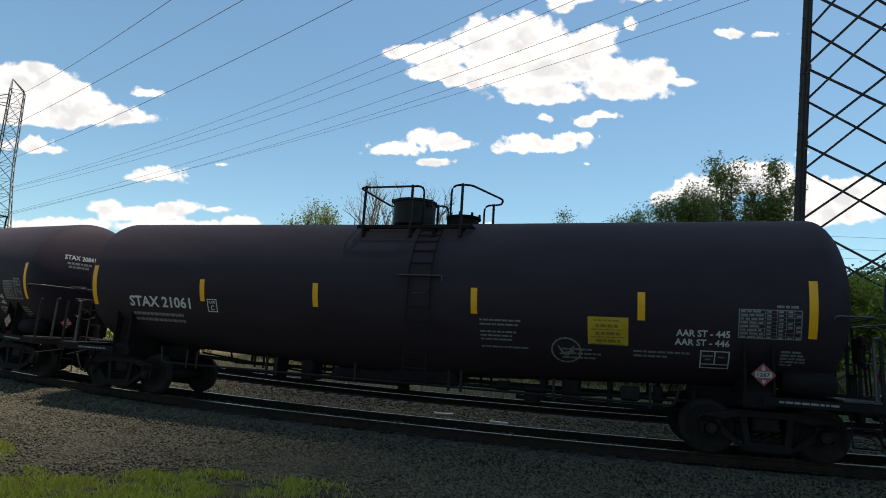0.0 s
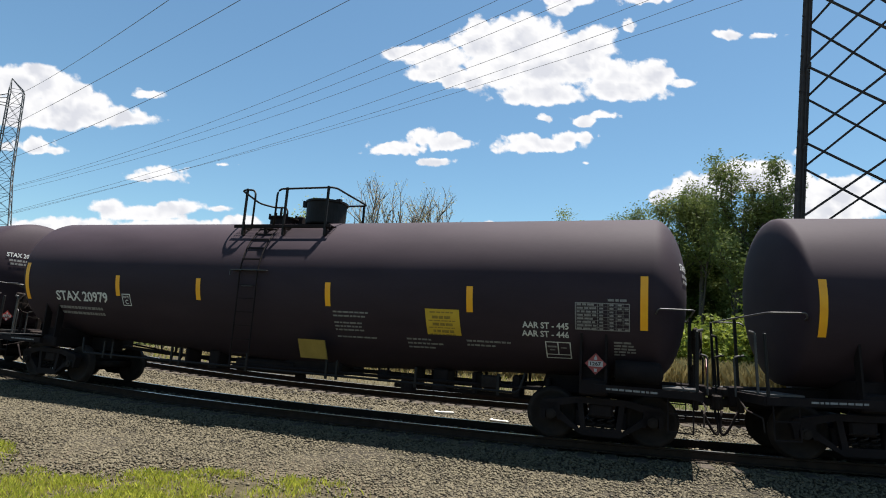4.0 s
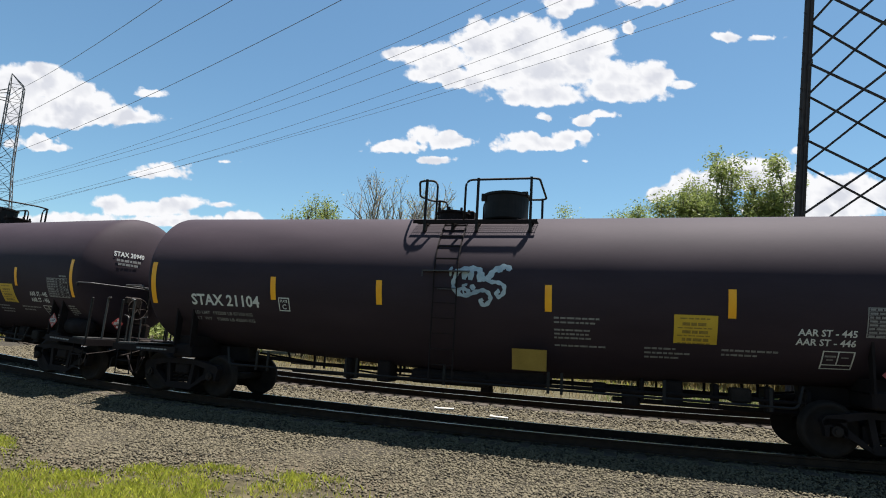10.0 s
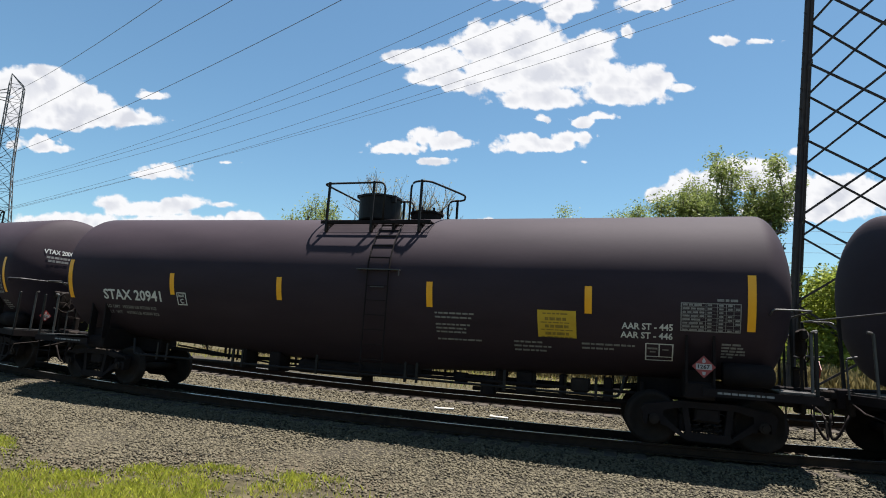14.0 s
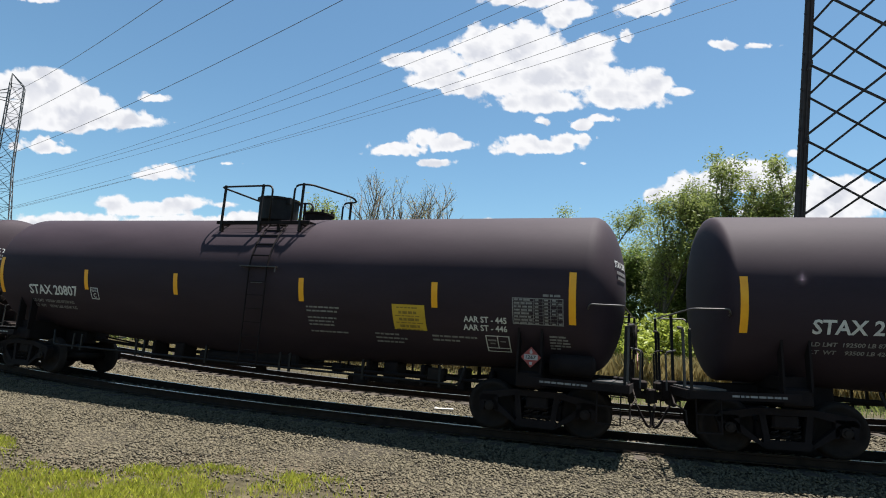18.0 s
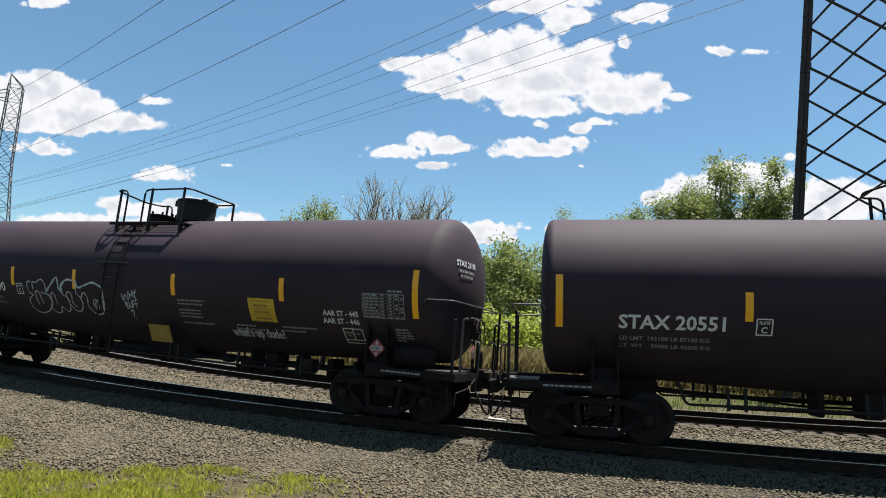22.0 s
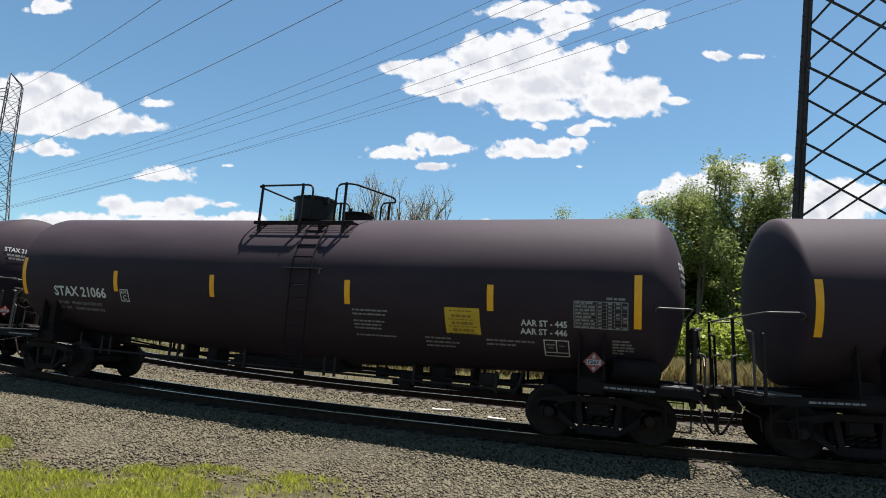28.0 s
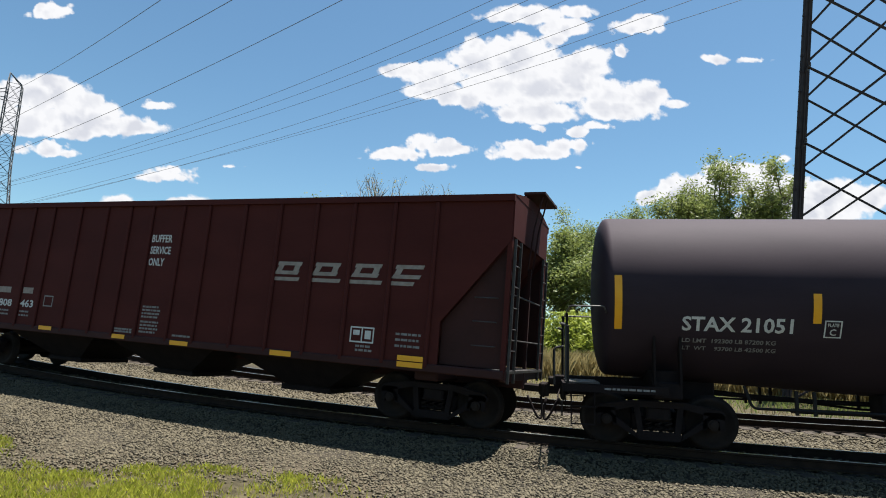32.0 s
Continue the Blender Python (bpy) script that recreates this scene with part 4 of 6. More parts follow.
def creature(k, x, d, s, material, wide=1.0):
    """The same curled tag as on three of the cars."""
    T = lambda pts: [(x + u * s, d + v * s * ARC) for u, v in pts]
    body = [(-0.56, 0.31), (-0.65, 0.12), (-0.66, -0.07), (-0.56, -0.23), (-0.32, -0.28), (-0.05, -0.18), (0.14, -0.14), (0.28, -0.23), (0.30, -0.38), (0.16, -0.51), (0.05, -0.43), (0.12, -0.36)]
    brow = [(-0.65, 0.28), (-0.47, 0.36), (-0.22, 0.41), (-0.01, 0.38), (0.06, 0.27), (0.14, 0.15), (0.26, 0.19), (0.35, 0.33), (0.52, 0.44), (0.69, 0.47), (0.80, 0.38)]
    tail = [(0.21, 0.16), (0.29, 0.08), (0.47, 0.07), (0.64, -0.01), (0.64, -0.19), (0.51, -0.29), (0.46, -0.19), (0.54, -0.13)]
    eye = [(-0.58, -0.21), (-0.44, -0.11), (-0.29, -0.15), (-0.22, -0.23)]
    teeth = [[(-0.36, 0.34), (-0.39, 0.12)], [(-0.20, 0.35), (-0.22, 0.11)], [(0.02, 0.32), (0.02, 0.07)], [(0.52, 0.41), (0.54, 0.32)], [(0.35, 0.33), (0.24, 0.15)]]
    dots = [[(-0.37, 0.01), (-0.35, -0.05)], [(-0.20, -0.11), (-0.10, -0.03)], [(-0.50, -0.23), (-0.46, -0.22)], [(-0.40, -0.23), (-0.36, -0.22)], [(-0.79, 0.39), (-0.72, 0.35)], [(-0.78, 0.27), (-0.72, 0.27)]]
    graffiti(k, "graffiti_tag", [T(body), T(tail), T(eye)], 0.065 * s * wide, material, "curled spray-painted tag")
    graffiti(k, "graffiti_brow", [T(brow)] + [T(q) for q in teeth + dots], 0.09 * s * wide, material, "dripping pale spray paint")


creature(8, -1.13, -40.5, 1.0, SPRAY)
creature(6, -3.04, -35.4, 0.95, SPRAY)
creature(7, 0.25, -3.0, 0.78, SPRAY_BLUE, 1.5)
graffiti(6, "graffiti_scrawl", [[(0.13, -30.3), (0.01, -33.1), (0.04, -39.0), (0.16, -37.9), (0.14, -34.5), (0.07, -35.1)],
    [(0.24, -31.4), (0.20, -40.9), (0.31, -41.1), (0.39, -33.2)],
    [(0.40, -40.1), (0.46, -29.7), (0.57, -30.8), (0.48, -34.8), (0.62, -39.2)],
    [(0.59, -37.1), (0.65, -28.5), (0.70, -33.1), (0.82, -27.4), (0.85, -39.2)]], 0.055, SPRAY, "short white scrawl")
graffiti(16, "graffiti_outline", [[(-3.61, -16.2), (-3.77, -17.3), (-3.74, -27.0), (-3.61, -29.9), (-3.82, -35.0), (-3.85, -43.9), (-3.66, -49.5), (-3.27, -47.2), (-2.96, -39.0), (-2.93, -30.2), (-3.07, -27.8), (-3.26, -26.5)],
    [(-3.51, -40.5), (-3.49, -28.7), (-3.41, -25.4), (-3.32, -28.4), (-3.30, -38.9)],
    [(-3.54, -24.4), (-3.55, -16.9), (-3.40, -16.7), (-3.18, -13.3), (-3.03, -18.2), (-3.04, -26.4)],
    [(-2.93, -31.1), (-2.90, -36.5), (-3.04, -41.6), (-2.92, -47.6), (-2.71, -46.4), (-2.58, -40.3), (-2.40, -45.5), (-2.23, -39.4), (-2.23, -30.4), (-2.38, -27.2)],
    [(-2.93, -37.5), (-2.85, -27.8), (-2.73, -27.1), (-2.71, -38.3)],
    [(-2.38, -25.5), (-2.40, -17.8), (-2.16, -12.4), (-1.93, -12.8), (-1.81, -18.9), (-1.84, -24.4), (-1.71, -29.2), (-1.69, -35.7), (-1.86, -42.9), (-2.09, -42.7), (-2.19, -37.0)],
    [(-2.16, -34.7), (-2.23, -26.9), (-2.11, -24.1), (-2.03, -27.8), (-2.07, -34.5), (-1.96, -39.6)]], 0.032, SPRAY, "white outlined bubble graffiti")
graffiti(16, "graffiti_outline", [[(-1.70, -30.1), (-1.55, -23.8), (-1.44, -28.7), (-1.49, -37.5), (-1.34, -44.2), (-1.11, -44.4), (-0.93, -39.0), (-0.84, -29.4), (-0.82, -19.0)],
    [(-1.15, -37.5), (-1.21, -35.4), (-1.13, -32.2), (-1.06, -34.6), (-1.12, -38.7), (-1.23, -39.0), (-1.27, -34.7), (-1.18, -30.2), (-1.03, -31.1)],
    [(-0.96, -39.6), (-0.89, -31.6), (-0.86, -25.3)]], 0.032, SPRAY, "white outlined bubble graffiti")
graffiti(16, "graffiti_top_line", [[(-3.04, -26.0), (-2.81, -18.6), (-2.55, -10.5), (-2.49, -20.6), (-2.38, -26.4)],
    [(-2.38, -25.5), (-2.37, -18.6), (-2.16, -12.4), (-1.91, -12.8)],
    [(-1.80, -12.6), (-1.73, -19.1), (-1.47, -16.6), (-1.19, -13.6), (-0.92, -16.4), (-0.82, -19.8)]], 0.05, SPRAY_BLUE, "pale blue spray along the top of the letters")
graffiti(16, "graffiti_scrawl", [[(-0.15, -21.7), (-0.10, -29.0), (-0.03, -22.7), (0.06, -28.2), (0.08, -19.7)],
    [(0.13, -20.0), (0.14, -26.4)],
    [(0.13, -23.2), (0.24, -22.2)],
    [(0.22, -18.2), (0.25, -25.4)],
    [(0.27, -19.4), (0.31, -21.7), (0.37, -17.6)],
    [(0.31, -21.7), (0.32, -26.5)],
    [(-0.08, -29.7), (-0.04, -36.3)],
    [(-0.08, -30.2), (0.00, -30.4), (-0.04, -33.0), (0.04, -34.4), (-0.04, -36.7)],
    [(0.05, -29.5), (0.08, -34.4), (0.15, -34.2), (0.15, -28.4)],
    [(0.19, -35.0), (0.18, -29.2), (0.27, -28.2)],
    [(0.19, -31.6), (0.26, -31.1)],
    [(0.30, -34.3), (0.29, -28.2), (0.38, -27.2)],
    [(0.30, -31.0), (0.36, -30.5)],
    [(0.03, -39.5), (0.10, -37.2), (0.15, -38.8), (0.09, -41.9), (0.09, -43.6)],
    [(0.09, -45.3), (0.10, -46.1)]], 0.03, SPRAY, "white scrawled words why buff")
graffiti(16, "graffiti_tag", [[(-7.30, 1.2), (-7.40, -0.8), (-7.25, -3.4), (-7.37, -5.4)],
    [(-7.33, -8.2), (-7.28, -4.4), (-7.21, -8.0), (-7.17, -3.3)],
    [(-7.10, -6.9), (-7.19, -8.0), (-7.15, -11.2), (-7.08, -10.1)],
    [(-7.36, -16.6), (-7.42, -12.0), (-7.33, -10.0)],
    [(-7.27, -14.6), (-7.31, -10.9)],
    [(-7.21, -15.4), (-7.25, -10.4)],
    [(-7.28, -10.9), (-7.17, -9.8)],
    [(-7.29, -24.1), (-7.33, -19.4), (-7.22, -18.3), (-7.25, -21.2), (-7.15, -21.9), (-7.29, -24.6)]], 0.03, SPRAY, "small white stacked tag")
graffiti(22, "graffiti_tag", [[(-2.33, -34.4), (-2.45, -32.7), (-2.55, -37.9), (-2.47, -42.3), (-2.63, -43.7)],
    [(-2.21, -38.1), (-2.36, -39.4), (-2.39, -43.6), (-2.27, -42.8), (-2.19, -37.1), (-2.20, -44.1)],
    [(-2.05, -39.7), (-1.94, -34.5), (-1.88, -37.3), (-2.03, -42.7), (-2.12, -46.5), (-1.99, -47.6), (-1.86, -43.2)],
    [(-1.86, -51.9), (-1.81, -38.1), (-1.67, -36.8), (-1.63, -41.1), (-1.80, -44.6), (-1.67, -50.3)],
    [(-1.75, -42.9), (-1.38, -43.4)],
    [(-1.50, -43.7), (-1.51, -53.5)],
    [(-1.32, -32.2), (-1.24, -29.7), (-1.24, -41.6), (-1.22, -47.4)],
    [(-2.09, -49.0), (-1.65, -51.3), (-1.24, -50.0), (-1.10, -53.1)]], 0.032, SPRAY, "white scrawled tag")
graffiti(22, "graffiti_star", [[(-1.97, -20.9), (-2.00, -32.7)],
    [(-2.14, -28.2), (-1.82, -28.6)],
    [(-2.10, -32.5), (-1.88, -24.9)],
    [(-2.17, -49.2), (-1.95, -49.1)],
    [(-1.99, -46.1), (-2.15, -54.6)]], 0.03, SPRAY)
graffiti(22, "graffiti_tag", [[(-1.06, -29.8), (-0.96, -44.2)],
    [(-1.06, -29.8), (-0.93, -27.7), (-0.84, -32.1), (-0.84, -42.5)],
    [(-0.82, -25.7), (-0.86, -39.7), (-0.76, -36.6)],
    [(-0.72, -23.6), (-0.74, -38.0)],
    [(-0.59, -21.6), (-0.63, -37.7)],
    [(-0.46, -22.7), (-0.50, -30.5)],
    [(-0.40, -27.6), (-0.52, -29.6), (-0.49, -34.6), (-0.39, -38.1), (-0.48, -41.6), (-0.56, -39.9), (-0.45, -34.1), (-0.30, -29.2), (-0.40, -27.6)],
    [(-0.16, -28.0), (-0.30, -31.0), (-0.30, -36.9), (-0.18, -38.0), (-0.04, -34.1), (-0.05, -29.1), (-0.16, -28.0)],
    [(-0.41, -39.5), (-0.31, -44.9), (-0.06, -47.0), (0.22, -47.8), (0.16, -42.8), (0.05, -39.3), (-0.04, -37.2), (0.07, -35.7), (0.19, -38.2)],
    [(-0.66, -48.8), (-0.68, -45.9), (-0.59, -44.7), (-0.58, -48.5), (-0.70, -51.8), (-0.76, -48.5), (-0.69, -43.5), (-0.55, -42.7), (-0.52, -48.3), (-0.68, -55.3), (-0.79, -53.6), (-0.81, -47.7), (-0.70, -41.2)]], 0.036, SPRAY, "white bubble-lettered tag")


def bubble(k, cx, cd, rx, rd, tip, lines):
    """One rounded silver letter: hazy pink behind it, a pink outline and pink inner lines."""
    def edge(grow):
        out = []
        for i in range(25):
            a = i * math.tau / 24
            r = grow * (1 + 0.1 * math.sin(2 * a + tip) + 0.07 * math.sin(3 * a + 2 * tip))
            out.append((cx + rx * r * math.cos(a), cd + rd * r * math.sin(a)))
        return out
    for name, grow, material, off, label in (("graffiti_glow", 1.15, SPRAY_PINK, 0.006, "hazy dark pink spray"), ("graffiti_letter", 1.0, SPRAY_SILVER, 0.010, "bubbly silver painted letter")):
        ring = edge(grow)[:-1]
        verts, faces = [on_tank(cx, cd, off)], []
        for q in (0.25, 0.5, 0.75, 1.0):
            verts += [on_tank(cx + (x - cx) * q, cd + (d - cd) * q, off) for x, d in ring]
        for a in range(24):
            b = (a + 1) % 24
            faces.append((0, 1 + a, 1 + b))
            faces += [(1 + n * 24 + a, 25 + n * 24 + a, 25 + n * 24 + b, 1 + n * 24 + b) for n in range(3)]
        ob = raw(name, verts, faces, material, cars[k], label)
        if name == "graffiti_glow":
            tagged(ob, label, kind="stuff")
    vs, fs = strokes([edge(1.02)], 0.05, 0.013)
    raw("graffiti_outline", vs, fs, SPRAY_PINK, cars[k], "pink sprayed outline")
    vs, fs = strokes([[(cx + u * rx, cd + v * rd) for u, v in line] for line in lines], 0.034, 0.014)
    raw("graffiti_line", vs, fs, SPRAY_PINK, cars[k])


LOOP = [(-0.1, 0.5), (0.25, 0.35), (0.2, 0.0), (-0.1, -0.05), (-0.15, 0.3), (-0.1, 0.5)]
LEG = [(-0.15, 0.1), (-0.1, -0.5), (0.05, -0.9)]
bubble(14, -3.60, -27.5, 0.25, 9.5, 0.5, [[(-0.4, 0.2), (0.2, 0.1), (0.6, -0.5)]])
bubble(14, -3.70, -45.5, 0.28, 9.5, 2.0, [[(-0.5, 0.3), (0.3, 0.2)]])
bubble(14, -3.18, -31.5, 0.29, 10.0, 1.2, [LOOP])
bubble(14, -3.11, -46.0, 0.32, 9.0, 3.0, [[(-0.6, 0.3), (0, 0), (0.6, 0.3)]])
bubble(14, -2.67, -27.5, 0.24, 9.5, 4.0, [LOOP])
bubble(14, -2.53, -45.0, 0.26, 11.0, 0.2, [[(-0.3, 0.5), (0.1, 0.1), (0.4, -0.6)], [(-0.2, -0.7), (0.0, -0.1)]])
bubble(14, -2.21, -30.0, 0.18, 8.0, 1.0, [])
bubble(14, -1.65, -34.5, 0.24, 18.0, 0.8, [LOOP, LEG, [(0.1, -0.1), (0.5, -0.75)]])
bubble(14, -1.11, -34.5, 0.23, 18.0, 2.2, [LOOP, [(0.0, -0.1), (0.45, -0.85)]])
bubble(14, -0.59, -35.0, 0.22, 17.5, 1.4, [[(0.0, 0.6), (0.0, -0.4)], [(-0.4, 0.0), (0.4, 0.0)]])
bubble(14, 0.03, -35.5, 0.32, 18.0, 0.1, [[(-0.1, 0.4), (-0.1, -0.4)], [(-0.4, 0.05), (0.3, 0.05)]])
graffiti(14, "graffiti_emblem", [[(1.34, -44.9), (1.48, -42.8), (1.59, -45.8), (1.53, -51.1), (1.42, -49.4), (1.46, -45.1)],
    [(1.48, -49.3), (1.59, -51.0)],
    [(1.36, -47.7), (1.46, -52.2)]], 0.035, FAINT, "small grey scribble")
graffiti(14, "graffiti_star", [[(-4.31, -30.4), (-4.25, -36.0), (-4.09, -36.5), (-4.23, -41.5), (-4.24, -48.4), (-4.38, -45.5), (-4.56, -49.4), (-4.48, -42.2), (-4.59, -37.7), (-4.41, -36.3), (-4.31, -30.4)]], 0.07, SPRAY_PINK, "pink five-pointed star")
patches(14, "graffiti_star_fill", [(-4.35, -40.7, 0.13, 5.0)], SPRAY_BLUE, 0.0055)
graffiti(14, "graffiti_word", [[(-5.35, -48.0), (-5.48, -47.6), (-5.56, -53.9), (-5.44, -56.7)], [(-5.30, -47.8), (-5.37, -56.7)], [(-5.20, -51.0), (-5.29, -55.1), (-5.24, -57.5), (-5.14, -53.8), (-5.18, -50.4)], [(-5.06, -50.5), (-5.12, -57.0), (-5.04, -57.9), (-4.94, -51.6)], [(-4.90, -53.0), (-4.79, -53.1), (-4.94, -60.2), (-4.66, -53.9)], [(-5.32, -64.4), (-5.12, -61.8), (-5.02, -63.5)]], 0.045, SPRAY_TEAL, "small teal scrawl")
vs, fs = wrap_text("what's up dude?", 2.95, 4.45, -46.1, -59.0)
tagged(raw("graffiti_words", vs, fs, SPRAY, cars[16], "white handwritten line"), kind="stuff")
graffiti(11, "graffiti_smear", [[(-6.4 + i * 0.16, -33 + 3 * math.sin(i * 1.7)) for i in range(12)]], 0.12, FAINT, "smeared white spray")
graffiti(18, "low_stencil", [[(0.3, -47), (0.5, -46), (0.8, -47)], [(0.3, -50), (0.8, -50)], [(0.85, -45), (0.95, -43)]], 0.025, FAINT)
graffiti(15, "low_stencil", [[(0.9, -48), (1.2, -47), (1.5, -48)], [(0.95, -51), (1.5, -51)]], 0.025, FAINT)
seal = [[(3.75 + 0.27 * math.cos(i * math.tau / 16), -46 + 10 * math.sin(i * math.tau / 16)) for i in range(17)], [(3.6, -42), (3.75, -50), (3.9, -42)], [(3.62, -49), (3.9, -46)]]
graffiti(0, "round_seal", seal, 0.035, FAINT, "faint round grey seal")

# ---- the brown covered hopper ----


def hopper_car(index):
    root = tagged(new("hopper_car"), "brown covered hopper car with upright ribs and white lettering", "hopper car", "cars of the freight train")
    Yn, ZT, ZB, XE = 1.52, 4.5, 1.1, 8.62

    def body(bm):
        # side sheets with the slanted cut towards both ends, slope sheets and ends
        for sy in (-1, 1):
            prism(bm, [(-7.3, ZB), (7.3, ZB), (7.3, 2.0), (XE, 3.62), (XE, ZT), (-XE, ZT), (-XE, 3.62), (-7.3, 2.0)], sy * Yn, sy * (Yn - 0.04))
        for sx in (-1, 1):
            v = [bm.verts.new(p) for p in ((sx * XE, -1.48, 3.75), (sx * XE, 1.48, 3.75), (sx * 6.3, 1.48, 1.3), (sx * 6.3, -1.48, 1.3))]
            bm.faces.new(v)
            box(bm, sx * XE, 0, 4.1, 0.05, 3.0, 0.8)
        bmesh.ops.recalc_face_normals(bm, faces=bm.faces)

    shared_part("body", "hop", body, BROWN, root, "dull brown riveted steel sides")

    def roof(bm):
        n = 8
        pts = [(-1.56 + 3.12 * i / n, ZT + 0.22 * math.sin(math.pi * i / n)) for i in range(n + 1)]
        a = [bm.verts.new((-XE - 0.03, y, z)) for y, z in pts]
        b = [bm.verts.new((XE + 0.03, y, z)) for y, z in pts]
        for i in range(n):
            bm.faces.new((a[i], b[i], b[i + 1], a[i + 1]))
        bm.faces.new(a)
        bm.faces.new(b[::-1])
        box(bm, 0, -1.55, ZT - 0.06, 2 * XE + 0.06, 0.07, 0.13)
        box(bm, 0, 1.55, ZT - 0.06, 2 * XE + 0.06, 0.07, 0.13)

    shared_part("roof", "hop", roof, BROWN, root)
    for i, px in enumerate((-8.0, -7.1, -6.05, -4.99, -4.21, -3.16, -2.18, -1.35, -0.59, 0.42, 1.22, 2.29, 3.27, 4.24, 5.17, 6.13, 7.07)):
        for sy in (-1, 1):
            z0 = ZB if abs(px) < 7.35 else 2.9
            def rib(bm, z0=z0):
                box(bm, 0, 0, (z0 + ZT - 0.12) / 2, 0.09, 0.05, ZT - 0.12 - z0, None, 0.02)
            r = shared_part("rib", "hop%.1f" % z0, rib, BROWN, root)
            r.matrix_local = Matrix.Translation((px, sy * (Yn + 0.025), 0))

    def sill(bm):
        for sy in (-1, 1):
            box(bm, 0, sy * 1.5, ZB, 2 * XE, 0.12, 0.16, None, 0.02)
        box(bm, 0, 0, 0.98, 2 * XE + 0.1, 0.36, 0.34, None, 0.02)
        for sx in (-1, 1):
            box(bm, sx * 8.6, 0, 1.08, 0.12, 3.0, 0.2, None, 0.02)
            box(bm, sx * 7.0, 0, 1.0, 0.5, 2.6, 0.3, None, 0.03)

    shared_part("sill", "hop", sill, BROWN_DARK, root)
    for bx in (-3.9, 0.0, 3.9):
        def bay(bm):
            t = [bm.verts.new(p) for p in ((-1.9, -1.4, 1.15), (1.9, -1.4, 1.15), (1.9, 1.4, 1.15), (-1.9, 1.4, 1.15))]
            b = [bm.verts.new(p) for p in ((-0.55, -0.7, 0.42), (0.55, -0.7, 0.42), (0.55, 0.7, 0.42), (-0.55, 0.7, 0.42))]
            for i in range(4):
                bm.faces.new((t[i], b[i], b[(i + 1) % 4], t[(i + 1) % 4]))
            bm.faces.new(b)
            box(bm, 0, 0, 0.36, 1.3, 1.5, 0.12, None, 0.02)
        o = shared_part("hopper_bay", "hop", bay, FRAME, root, "sloping discharge bay in the dark underframe colour")
        o.matrix_local = Matrix.Translation((bx, 0, 0))
    for sx in (-1, 1):
        truck(root, sx * 7.0, sx * YAW, sx * 7.0, index)
        for sy in (-1, 1):
            def post(bm):
                box(bm, 0, 0, 2.4, 0.09, 0.09, 2.6)
            o = shared_part("corner_post", "hop", post, BROWN, root)
            o.matrix_local = Matrix.Translation((sx * (XE - 0.03), sy * 1.46, 0))

            def ladder(bm):
                for dx in (-0.2, 0.2):
                    box(bm, dx, 0, 2.3, 0.04, 0.05, 2.7)
                for i in range(7):
                    tube(bm, [(-0.2, 0, 1.15 + i * 0.4), (0.2, 0, 1.15 + i * 0.4)], 0.013, 6)
            o = shared_part("ladder", "hop", ladder, GRATE, root, "worn grey end ladder")
            o.matrix_local = Matrix.Translation((sx * (XE + 0.06), sy * 1.22, 0)) @ Matrix.Rotation(math.pi / 2, 4, "Z")

            for z in (1.6, 2.05, 2.5):
                def grab(bm):
                    tube(bm, bend([(-0.22, 0, 0), (-0.22, -0.07, 0), (0.22, -0.07, 0), (0.22, 0, 0)], 0.03), 0.013, 6)
                o = shared_part("side_grab", "hop", grab, GRATE, root)
                o.matrix_local = Matrix.Translation((sx * 8.2, sy * 1.5, z)) @ Matrix.Rotation(0 if sy < 0 else math.pi, 4, "Z")

            def brace(bm):
                box(bm, 0, 0, 2.2, 0.07, 0.07, 2.3)
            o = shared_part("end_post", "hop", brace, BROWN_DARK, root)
            o.matrix_local = Matrix.Translation((sx * 8.5, sy * 0.55, 0))

        def bars(bm, sx=sx):
            for z in (1.75, 2.6):
                tube(bm, [(sx * 8.66, -1.45, z), (sx * 8.66, 1.45, z)], 0.018, 6)
            box(bm, sx * 8.45, 0, 1.16, 0.5, 2.9, 0.05)
        shared_part("end_bars", "hop%d" % sx, bars, GRATE, root)

        def board(bm, sx=sx):
            box(bm, sx * 8.75, 0.2, ZT + 0.32, 0.45, 1.3, 0.05)
            box(bm, sx * 7.9, 0, ZT + 0.3, 1.2, 0.5, 0.04)
            tube(bm, bend([(sx * 8.9, -0.3, ZT + 0.3), (sx * 8.75, -0.3, 4.1), (sx * 8.66, -0.3, 3.2)], 0.1), 0.02, 6)
            tube(bm, bend([(sx * 8.9, 0.1, ZT + 0.3), (sx * 8.75, 0.1, 4.1), (sx * 8.66, 0.1, 3.2)], 0.1), 0.02, 6)
        shared_part("roof_walk", "hop%d" % sx, board, BROWN_DARK, root)

        def coupler(bm, sx=sx):
            box(bm, sx * 8.85, 0, 0.86, 0.5, 0.16, 0.15, None, 0.03)
            box(bm, sx * 9.08, -0.03, 0.86, 0.18, 0.28, 0.27, None, 0.04)
        shared_part("coupler", "hop%d" % sx, coupler, IRON, root)

        def hose(bm, sx=sx):
            tube(bm, [(sx * (8.82 + 0.28 * math.sin(i * math.pi / 20)), -0.36 + 0.012 * i, 0.72 - 0.42 * math.sin(i * math.pi / 14)) for i in range(15)], 0.024, 7)
        shared_part("air_hose", "hop%d" % sx, hose, FRAME, root, "", True)

